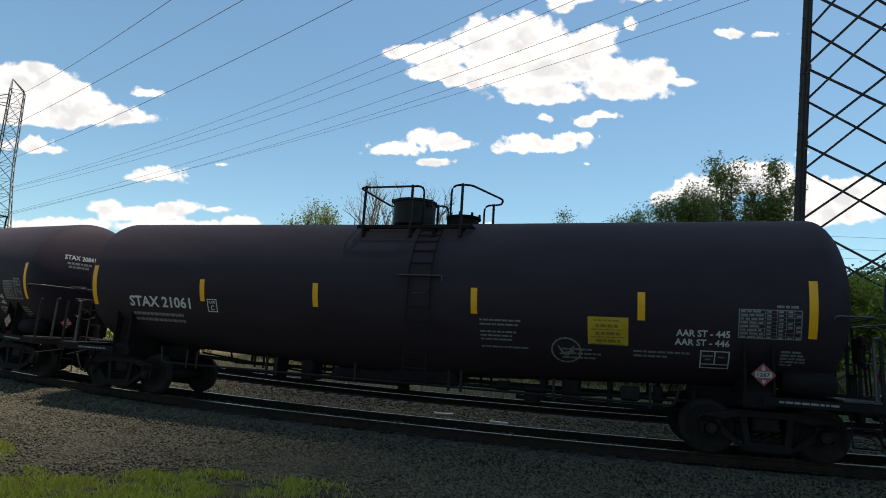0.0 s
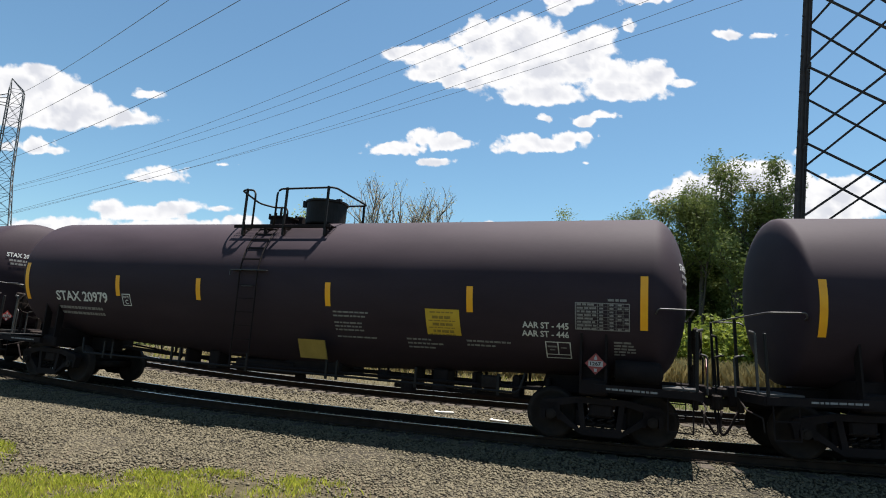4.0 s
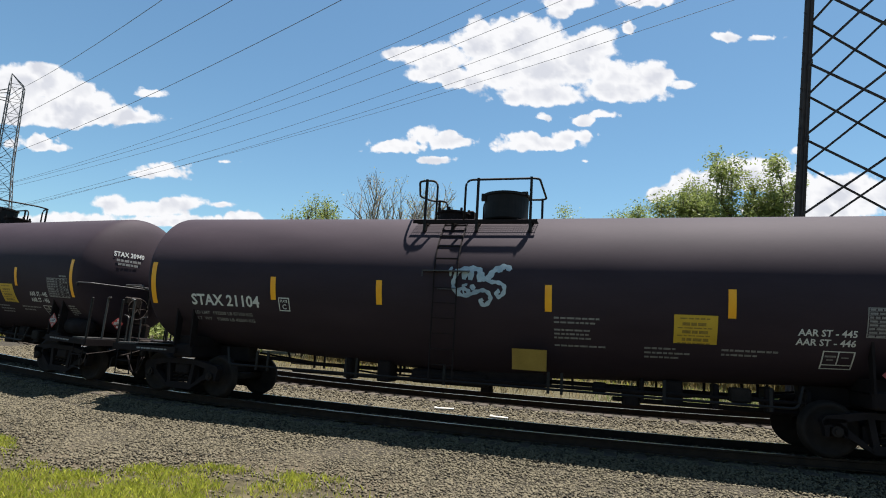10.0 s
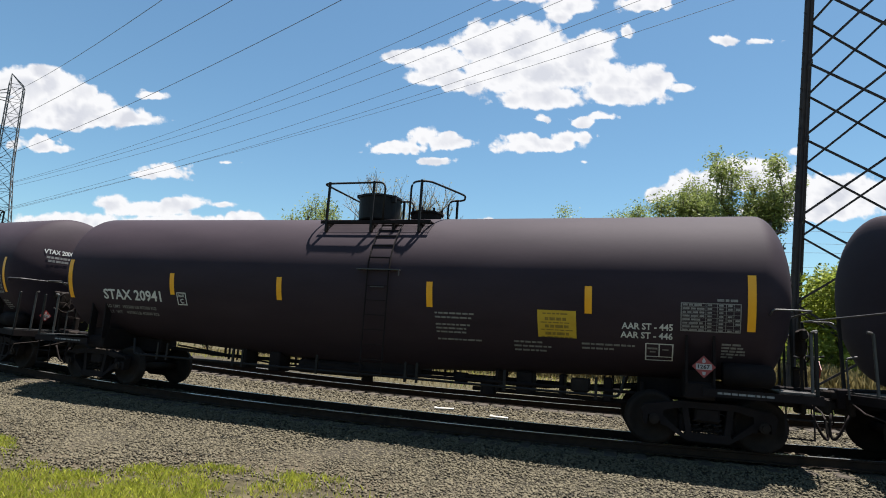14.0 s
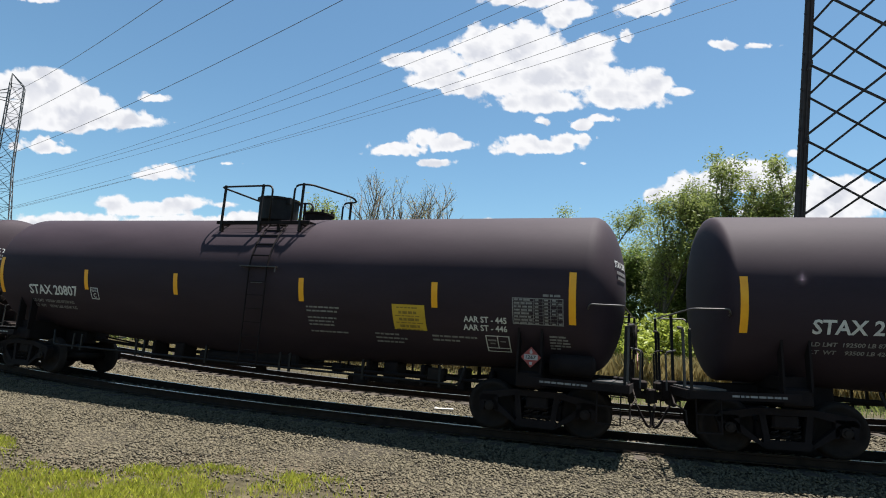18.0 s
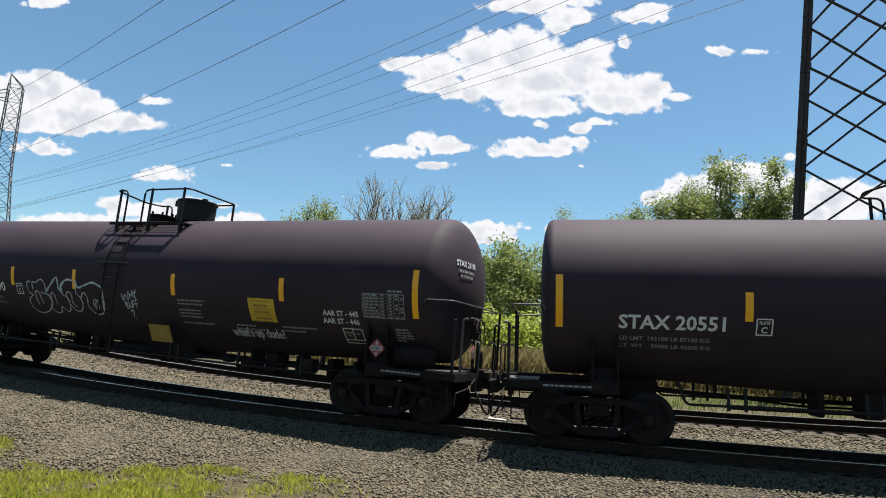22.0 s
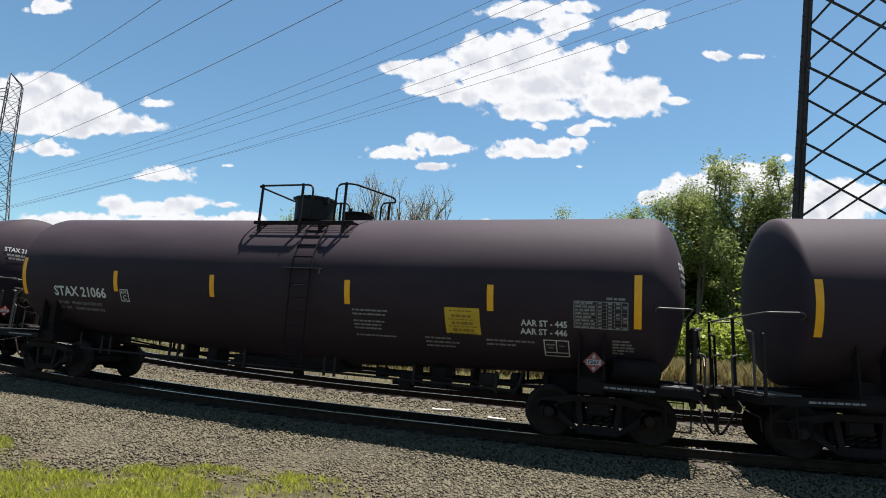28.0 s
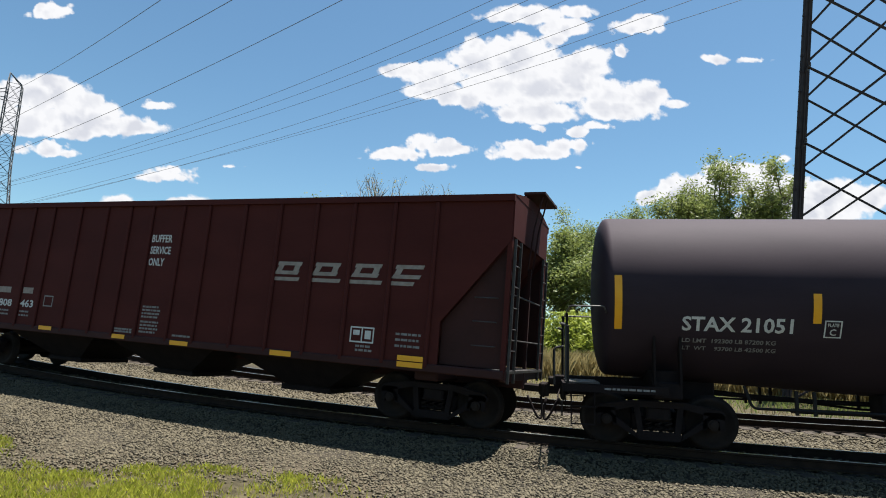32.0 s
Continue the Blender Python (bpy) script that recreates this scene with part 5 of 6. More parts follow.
    for sy in (-1, 1):
        def panel(bm, sy=sy):
            prism(bm, [(7.3, 1.2), (8.55, 1.2), (8.55, 3.5), (7.3, 2.0)], sy * 1.40, sy * 1.38)
            bmesh.ops.recalc_face_normals(bm, faces=bm.faces)
        # shade of the open slope end is painted in as the darker brown
        shared_part("end_panel", "hop%d" % sy, panel, BROWN_DARK, root, "recessed panel by the end, its shade put into the brown")
    off = -(Yn + 0.006)

    def letters(name, text, x0, x1, z0, z1, material=WHITE, label=""):
        vs, fs = text_mesh(text, x1 - x0, z1 - z0)
        raw(name, [((x0 + x1) / 2 + u, off, (z0 + z1) / 2 + v) for u, v in vs], fs, material, root, label)
    for text, z in (("BUFFER", 3.46), ("SERVICE", 3.17), ("ONLY", 2.88)):
        letters("stencil_word", text, -0.5, 0.16 if text != "ONLY" else 0.0, z, z + 0.19)
    letters("car_number", "808", -5.81, -5.27, 1.63, 1.83)
    letters("car_number", "463", -4.92, -4.4, 1.64, 1.84)

    def rects(name, rs, material, label=""):
        off = -1.567 if name == "yellow_strip" else -(Yn + 0.006)
        verts, faces = [], []
        for x0, x1, z0, z1, sk in rs:
            k = len(verts)
            verts += [(x0, off, z0), (x1, off, z0), (x1 + sk, off, z1), (x0 + sk, off, z1)]
            faces.append((k, k + 1, k + 2, k + 3))
        raw(name, verts, faces, material, root, label)
    # the owner's lettering as plain slanted shapes
    for i, x in enumerate((3.27, 4.24, 5.22, 6.16)):
        rects("logo_shape", [(x, x + 0.62, 2.8, 2.88, 0.05), (x + 0.08, x + 0.7, 3.0, 3.08, 0.03), (x + 0.06, x + 0.2, 2.88, 3.0, 0.06), (x + 0.5, x + 0.64, 2.88, 3.0, 0.04)][:4 if i != 3 else 3], BEIGE, "slanted white logo shape")
        rects("logo_bar", [(x - 0.06, x + (0.66, 0.72, 0.72, 0.5)[i], 2.66, 2.74, 0.03)], BEIGE)
    rects("owner_bar", [(-5.9, -5.4, 2.0, 2.16, 0), (-4.9, -4.5, 2.01, 2.17, 0)], BEIGE)
    rects("yellow_strip", [(3.45, 4.0, 1.05, 1.16, 0)], YELLOW)
    rects("yellow_strip", [(6.48, 7.03, 1.08, 1.18, 0), (6.48, 7.03, 1.2, 1.3, 0)], YELLOW)
    rects("yellow_strip", [(0.6, 1.15, 1.05, 1.15, 0)], YELLOW)
    rects("yellow_strip", [(-1.28, -0.85, 1.07, 1.17, 0)], YELLOW)
    rects("yellow_strip", [(-3.96, -3.47, 1.1, 1.2, 0)], YELLOW)
    rects("label_box", [(5.35, 5.9, 1.47, 1.5, 0), (5.35, 5.9, 1.76, 1.79, 0), (5.35, 5.38, 1.5, 1.76, 0), (5.87, 5.9, 1.5, 1.76, 0), (5.61, 5.64, 1.5, 1.76, 0), (5.42, 5.57, 1.62, 1.72, 0), (5.69, 5.83, 1.55, 1.72, 0)], WHITE)
    rects("label_box", [(-4.01, -3.66, 1.7, 1.73, 0), (-4.01, -3.66, 1.96, 1.99, 0), (-4.01, -3.98, 1.73, 1.96, 0), (-3.69, -3.66, 1.73, 1.96, 0)], FAINT)
    rr = random.Random(9)
    rows = []
    for x0, x1, zs in ((-0.46, 0.12, (1.86, 1.78, 1.7, 1.62, 1.5, 1.42, 1.34, 1.26)), (6.38, 6.95, (1.68, 1.57, 1.45)), (5.5, 5.88, (1.38, 1.3)), (-5.8, -5.35, (1.5, 1.4)), (-4.9, -4.5, (1.5, 1.4)), (-1.28, -0.7, (1.28, 1.22)), (0.6, 1.15, (1.24,))):
        for z in zs:
            rows += [(a, b, z, z + 0.045, 0) for a, b, _, _ in word_bars(x0, x1, 0, 0, rr)]
    rects("stencil_notes", rows, FAINT, "small worn stencil lines")
    tagged(root.children[-1], "small worn stencil lines", kind="stuff")
    return root


hopper = hopper_car(23)
cars.append(hopper)

# ---- towers and cables ----


def polar(az, d, z=0.0):
    return Vector((math.sin(radians(az)) * d, math.cos(radians(az)) * d, z))


def bar(bm, a, b, w, t=None):
    """A flat-sided bar from a to b."""
    a, b = Vector(a), Vector(b)
    d = b - a
    m = Matrix.Translation((a + b) / 2) @ d.to_track_quat("Z", "Y").to_matrix().to_4x4() @ Matrix.Diagonal((w, t or w, d.length, 1))
    bmesh.ops.create_cube(bm, size=1, matrix=m)


def pylon():
    root = tagged(new("lattice_tower"), "dark rusty steel lattice pylon with crossed braces, behind the tracks", "pylon")
    R_, A_ = Vector((0.843, -0.537, 0)), Vector((0.537, 0.843, 0))
    C = Vector((22.3, 30.5, 0))
    zs = (-0.55, 4.2, 8.64, 12.95, 17.23, 21.68, 26.1, 30.4, 34.6)
    half = lambda z: 2.53 + 0.062 * (16.3 - z)
    leg = lambda i, j, z: C + R_ * (i * half(z)) + A_ * (j * half(z)) + Vector((0, 0, z))
    for i, j in ((-1, -1), (1, -1), (1, 1), (-1, 1)):
        bm = bmesh.new()
        for k in range(len(zs) - 1):
            a, b = leg(i, j, zs[k]), leg(i, j, zs[k + 1] + 0.25)
            w = 0.36 - 0.008 * k
            n = R_ * -i
            q = A_ * -j
            bar(bm, a + n * w * 0.1, b + n * w * 0.1, w, 0.07)
            bar(bm, a + q * w * 0.1, b + q * w * 0.1, 0.07, w)
            bar(bm, a, b, w * 0.8, w * 0.8)
            for s in range(4):
                p = a.lerp(b, s / 4 + 0.1)
                bmesh.ops.create_cube(bm, size=0.08, matrix=Matrix.Translation(p - R_ * i * w * -0.42 - A_ * 0.2))
        part("leg", bm, TOWER, root, "thick rusty corner leg")
    corners = ((-1, -1), (1, -1), (1, 1), (-1, 1))
    for f in range(4):
        (i0, j0), (i1, j1) = corners[f], corners[(f + 1) % 4]
        for k in range(len(zs) - 1):
            for lo, hi in ((0, 1), (1, 0)):
                bm = bmesh.new()
                bar(bm, leg(i0, j0, zs[k + lo]), leg(i1, j1, zs[k + hi]), 0.13, 0.1)
                part("brace", bm, TOWER, root)
    for k in range(1, len(zs)):
        bm = bmesh.new()
        p = leg(-1, -1, zs[k])
        bar(bm, p + R_ * 0.05 - Vector((0, 0, 0.5)), p + R_ * 0.3, 0.5, 0.06)
        part("gusset_plate", bm, TOWER, root)
    bm = bmesh.new()
    for i, j in corners:
        box(bm, *leg(i, j, -0.7), 1.0, 1.0, 0.5)
    part("footing", bm, POST, root, "concrete footing at each leg")
    return root


pylon()


def far_pylon():
    root = tagged(new("lattice_tower"), "distant grey lattice pylon with short cross-arms", "pylon")
    c = polar(-37.65, 150)
    zt = 49.5
    yaw = Matrix.Rotation(radians(30), 3, "Z")
    half = lambda z: 1.2 + 2.4 * max(0, (30 - z) / 31) + 0.012 * (zt - z)
    P = lambda i, j, z: c + yaw @ Vector((i * half(z), j * half(z), 0)) + Vector((0, 0, z))
    zs = [-0.6] + [3 + 3.2 * k for k in range(15)]
    cs = ((-1, -1), (1, -1), (1, 1), (-1, 1))
    for i, j in cs:
        bm = bmesh.new()
        tube(bm, [P(i, j, a) for a in zs], 0.11, 4)
        part("leg", bm, TOWER_FAR, root)
    for f in range(4):
        bm = bmesh.new()
        for a, b in zip(zs, zs[1:]):
            bar(bm, P(*cs[f], a), P(*cs[(f + 1) % 4], b), 0.07)
            bar(bm, P(*cs[f], b), P(*cs[(f + 1) % 4], a), 0.07)
            bar(bm, P(*cs[f], b), P(*cs[(f + 1) % 4], b), 0.07)
        tagged(part("lattice_face", bm, TOWER_FAR, root), kind="stuff")
    for z, w in ((44.5, 6), (36.5, 8), (29, 7)):
        bm = bmesh.new()
        side = yaw @ Vector((-1, 0, 0))
        tip = c + side * w + Vector((0, 0, z))
        for j in (-1, 1):
            bar(bm, P(-1, j, z), tip, 0.14)
            bar(bm, P(-1, j, z + 2), tip, 0.14)
        part("cross_arm", bm, TOWER_FAR, root)
    bm = bmesh.new()
    top = zs[-1]
    for i, j in cs:
        bar(bm, P(i, j, top), c + yaw @ Vector((-1.2, 0, 0)) + Vector((0, 0, top + 2.5)), 0.16)
    part("peak", bm, TOWER_FAR, root)
    return root


far_pylon()


def cable(a, b, c, r):
    """A sagging line through three places, run on past the last."""
    a, b, c = Vector(a), Vector(b), Vector(c)
    s = (b - a).length / ((b - a).length + (c - b).length)
    pts = []
    for i in range(-6, 53):
        t = i / 40
        l0 = (t - s) * (t - 1) / (s)
        l1 = t * (t - 1) / (s * (s - 1))
        l2 = t * (t - s) / (1 - s)
        pts.append(a * l0 + b * l1 + c * l2)
    bm = bmesh.new()
    tube(bm, pts, r * 0.75, 5)
    tagged(part("overhead_cable", bm, WIRE, None), "thin dark overhead power cable against the sky", "cable", "overhead cables")


F_ = 1040.0


def toward(px, py, d):
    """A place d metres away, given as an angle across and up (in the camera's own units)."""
    p, r = radians(7.93), radians(3.282)
    u, v = (px - 784) / F_, -(py - 441) / F_
    x, w = u * math.cos(r) - v * math.sin(r), u * math.sin(r) + v * math.cos(r)
    way = Vector((x, math.cos(p) - w * math.sin(p), math.sin(p) + w * math.cos(p))).normalized()
    return Vector((0, 0, H)) + way * d


for (x0, y0), (x1, y1), (x2, y2), w in (
        ((45, 153), (160, 85), (287, 0), 0.045), ((40, 204), (220, 108), (412, 0), 0.05), ((30, 268), (300, 152), (605, 0), 0.05),
        ((30, 320), (440, 184), (868, 0), 0.035), ((30, 322), (490, 181), (930, 0), 0.035), ((45, 325), (540, 180), (985, 5), 0.035),
        ((45, 360), (560, 208), (1135, 0), 0.035), ((60, 361), (640, 200), (1215, 0), 0.035), ((40, 364), (700, 190), (1300, 0), 0.035)):
    cable(toward(x0, y0, 150), toward(x1, y1, 95), toward(x2, y2, 68), w)
for y in (410, 432, 448, 474, 490):
    cable(toward(1100, y + 10, 120), toward(1450, y, 110), toward(1800, y + 22, 100), 0.03)


def utility_pole(az, d, height):
    root = tagged(new("utility_pole"), "weathered wooden utility pole standing among the trees", "utility pole")
    root.matrix_basis = Matrix.Translation(polar(az, d, -0.6)) @ Matrix.Rotation(radians(20), 4, "Z")
    bm = bmesh.new()
    tube(bm, [(0, 0, 0), (0, 0, height)], 0.17, 10, 0.12)
    part("pole", bm, BARK, root)
    for z in (height - 0.5, height - 1.5):
        bm = bmesh.new()
        box(bm, 0, -0.14, z, 2.2, 0.1, 0.12)
        part("cross_arm", bm, BARK, root)
        for x in (-0.95, -0.5, 0.5, 0.95):
            bm = bmesh.new()
            cyl_z(bm, x, -0.14, z + 0.14, 0.05, 0.16, 8, 0.035)
            part("insulator", bm, TOWER_FAR, root)


utility_pole(29.4, 41, 10.2)

# ---- clouds: far banks that drift away with the wind ----
CLOUD = bpy.data.materials.new("cloud_bank")
CLOUD.use_nodes = True
cn, ck = CLOUD.node_tree.nodes, CLOUD.node_tree.links
cn.remove(cn["Principled BSDF"])
att, tco = cn.new("ShaderNodeAttribute"), cn.new("ShaderNodeTexCoord")
att.attribute_name = "thick"
n1, n2 = cn.new("ShaderNodeTexNoise"), cn.new("ShaderNodeTexNoise")
n1.inputs["Scale"].default_value, n1.inputs["Detail"].default_value, n1.inputs["Roughness"].default_value = 0.025, 9, 0.6
n2.inputs["Scale"].default_value, n2.inputs["Detail"].default_value = 0.008, 4
ck.new(tco.outputs["Object"], n1.inputs["Vector"])
ck.new(tco.outputs["Object"], n2.inputs["Vector"])
ma = cn.new("ShaderNodeMath")
ma.operation = "MULTIPLY_ADD"
ck.new(n1.outputs[0], ma.inputs[0])
ma.inputs[1].default_value = 1.8
ck.new(att.outputs["Fac"], ma.inputs[2])
edge = cn.new("ShaderNodeMapRange")
edge.interpolation_type = "SMOOTHSTEP"
edge.inputs[1].default_value, edge.inputs[2].default_value = 0.66, 1.5
ck.new(ma.outputs[0], edge.inputs[0])
# clouds glow by themselves; shade on their undersides is mixed into that colour
att2 = cn.new("ShaderNodeAttribute")
att2.attribute_name = "low"
sub = cn.new("ShaderNodeMath")
sub.operation = "MULTIPLY"
ck.new(att2.outputs["Fac"], sub.inputs[0])
ck.new(n2.outputs[0], sub.inputs[1])
cr = cn.new("ShaderNodeValToRGB")
cr.color_ramp.elements[0].color, cr.color_ramp.elements[1].color = (0.97, 0.96, 0.96, 1), (0.72, 0.73, 0.78, 1)
cr.color_ramp.elements[0].position, cr.color_ramp.elements[1].position = 0.22, 0.6
ck.new(sub.outputs[0], cr.inputs[0])
em, tp, mxs = cn.new("ShaderNodeEmission"), cn.new("ShaderNodeBsdfTransparent"), cn.new("ShaderNodeMixShader")
ck.new(cr.outputs[0], em.inputs[0])
em.inputs[1].default_value = 0.375
ck.new(edge.outputs[0], mxs.inputs[0])
ck.new(tp.outputs[0], mxs.inputs[1])
ck.new(em.outputs[0], mxs.inputs[2])
ck.new(mxs.outputs[0], cn["Material Output"].inputs[0])

CLOUD_D = 2400.0
SKY = (
    ((735, 97, 50, 17), (775, 108, 60, 32), (770, 135, 60, 18), (855, 75, 52, 40), (930, 74, 75, 48), (960, 115, 125, 52), (1015, 110, 75, 50), (1050, 85, 42, 36), (1145, 140, 48, 32), (1100, 160, 85, 28), (955, 170, 80, 26), (830, 142, 55, 22), (1205, 153, 32, 9), (1085, 138, 50, 32), (900, 125, 90, 50)),
    ((1010, 4, 52, 22), (990, 24, 24, 14), (950, -18, 75, 20), (900, -14, 45, 12), (1030, -25, 40, 14)),
    ((1140, 4, 56, 14), (1165, -8, 30, 12)),
    ((705, 262, 60, 13), (750, 243, 34, 17), (790, 250, 46, 16), (770, 283, 38, 7)),
    ((930, 258, 66, 15), (920, 245, 38, 12), (1010, 243, 48, 11), (970, 256, 60, 15)),
    ((958, 209, 16, 6), (1028, 216, 22, 10), (1072, 204, 24, 7)),
    ((1283, 66, 24, 10),), ((1352, 69, 32, 6),), ((1110, 50, 14, 14),), ((1035, 286, 8, 4),), ((1408, 268, 12, 9),), ((75, -20, 40, 16),),
    ((35, 145, 80, 32), (80, 150, 75, 34), (30, 195, 75, 30), (125, 190, 85, 34), (180, 206, 75, 22), (240, 209, 48, 13), (110, 214, 85, 18), (145, 162, 28, 20)),
    ((265, 167, 32, 9),), ((70, 255, 40, 14), (95, 262, 30, 8)), ((268, 307, 58, 12), (295, 298, 32, 11)), ((400, 287, 18, 4),),
    ((195, 358, 36, 14), (255, 372, 74, 16), (325, 360, 44, 14), (120, 392, 110, 16), (300, 392, 120, 12), (395, 362, 24, 6)),
    ((430, 392, 36, 18), (440, 415, 60, 16)), ((860, 402, 75, 14), (850, 420, 60, 10)),
    ((1330, 310, 88, 34), (1235, 335, 62, 32), (1165, 345, 28, 14), (1480, 340, 110, 34), (1440, 372, 130, 26), (1400, 330, 60, 32), (1545, 345, 60, 30)),
)


def billow(u, v, seed):
    """Rounded lumps of three sizes, about nought."""
    return sum(a * (abs(noise.noise(Vector((u * k, v * k * 1.15, seed + k)))) - 0.22) for a, k in ((1.0, 0.022), (0.6, 0.05), (0.3, 0.11)))


EYE = Vector((0, 0, H))
facing_at = lambda cx, cy: look(toward(cx, cy, CLOUD_D), EYE, 0) @ Matrix.Rotation(math.pi, 4, "Y")
clouds = []
for n_s, shape in enumerate(SKY):
    x0, x1 = min(c[0] - c[2] for c in shape) - 40, max(c[0] + c[2] for c in shape) + 40
    y0, y1 = min(c[1] - c[3] for c in shape) - 28, max(c[1] + c[3] for c in shape) + 28
    cx, cy = (x0 + x1) / 2, (y0 + y1) / 2
    centre, facing = toward(cx, cy, CLOUD_D), facing_at(cx, cy)
    inv, normal = facing.inverted(), facing.to_3x3() @ Vector((0, 0, 1))
    nx, ny = max(8, int((x1 - x0) / 4)), max(8, int((y1 - y0) / 3.5))
    verts, thick, low = [], [], []
    for j in range(ny + 1):
        for i in range(nx + 1):
            u, v = x0 + (x1 - x0) * i / nx, y0 + (y1 - y0) * j / ny
            way = toward(u, v, 1.0) - EYE
            k = (centre - EYE).dot(normal) / way.dot(normal)
            verts.append(tuple(inv @ (EYE + way * k)))
            best, under = -1.0, 0.0
            for ex, ey, rx, ry in shape:
                q = (1 - math.hypot((u - ex) / rx, (v - ey) / (ry * (1.0 if v < ey else 0.85)))) * min(1.0, ry / 26) ** 0.5
                best = max(best, q)
                under = max(under, q + (v - ey) / ry * 0.35)
            thick.append(max(-2.0, 3.2 * best + (1.5 if len(shape) > 4 else 2.3) * billow(u, v, n_s * 3.7)))
            low.append(max(0.0, min(1.0, 0.25 + 0.8 * under + 1.2 * billow(u, v + 9, n_s * 3.7))))
    faces = [(j * (nx + 1) + i, j * (nx + 1) + i + 1, (j + 1) * (nx + 1) + i + 1, (j + 1) * (nx + 1) + i) for j in range(ny) for i in range(nx)]
    ob = raw("cloud", verts, faces, CLOUD)
    for name, vals in (("thick", thick), ("low", low)):
        ob.data.attributes.new(name, "FLOAT", "POINT").data.foreach_set("value", vals)
    ob.matrix_basis = facing
    tagged(ob, "white fair-weather cloud drifting over the tracks", "cloud", "fair-weather clouds")
    clouds.append((ob, cx, cy))

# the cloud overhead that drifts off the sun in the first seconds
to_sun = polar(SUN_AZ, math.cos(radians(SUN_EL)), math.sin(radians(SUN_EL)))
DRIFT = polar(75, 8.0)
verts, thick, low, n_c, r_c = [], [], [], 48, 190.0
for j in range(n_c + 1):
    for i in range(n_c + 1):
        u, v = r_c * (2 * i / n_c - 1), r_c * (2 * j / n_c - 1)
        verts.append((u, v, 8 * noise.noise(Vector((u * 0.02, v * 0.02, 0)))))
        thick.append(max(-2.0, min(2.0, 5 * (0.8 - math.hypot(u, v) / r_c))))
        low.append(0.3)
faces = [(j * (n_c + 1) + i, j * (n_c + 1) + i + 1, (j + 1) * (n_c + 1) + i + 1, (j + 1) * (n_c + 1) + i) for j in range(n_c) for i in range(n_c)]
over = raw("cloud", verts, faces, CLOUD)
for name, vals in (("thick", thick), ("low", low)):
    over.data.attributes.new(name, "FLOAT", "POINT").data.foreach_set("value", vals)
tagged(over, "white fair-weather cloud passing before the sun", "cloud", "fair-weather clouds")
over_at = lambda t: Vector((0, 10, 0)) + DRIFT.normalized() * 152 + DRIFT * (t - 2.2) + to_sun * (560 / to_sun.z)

# ---- plants ----


def fast_mesh(name, verts, faces, material, parent=None):
    """A mesh out of number arrays; all faces have the same count of corners."""
    me = bpy.data.meshes.new(name)
    verts, faces = np.asarray(verts, np.float32).reshape(-1, 3), np.asarray(faces, np.int32)
    k = faces.shape[1]
    me.vertices.add(len(verts))
    me.vertices.foreach_set("co", verts.ravel())
    me.loops.add(faces.size)
    me.loops.foreach_set("vertex_index", faces.ravel())
    me.polygons.add(len(faces))
    me.polygons.foreach_set("loop_start", np.arange(0, faces.size, k, dtype=np.int32))
    me.update(calc_edges=True)
    me.materials.append(material)
    ob = new(name, me)
    ob.parent = parent
    return ob


def leaf_quads(pts, size, rng, up=0.35):
    """One pointed four-cornered leaf or small spray at each point."""
    n = len(pts)
    a = rng.normal(size=(n, 3))
    a[:, 2] *= 0.7
    a /= np.linalg.norm(a, axis=1)[:, None]
    b = rng.normal(size=(n, 3))
    b[:, 2] += up
    b -= a * np.sum(a * b, 1)[:, None]
    b /= np.linalg.norm(b, axis=1)[:, None]
    s = size * rng.uniform(0.6, 1.4, n)[:, None]
    v = np.stack([pts - a * s, pts + b * s * 0.45, pts + a * s, pts - b * s * 0.45], 1)
    return v.reshape(-1, 3), np.arange(4 * n).reshape(-1, 4)


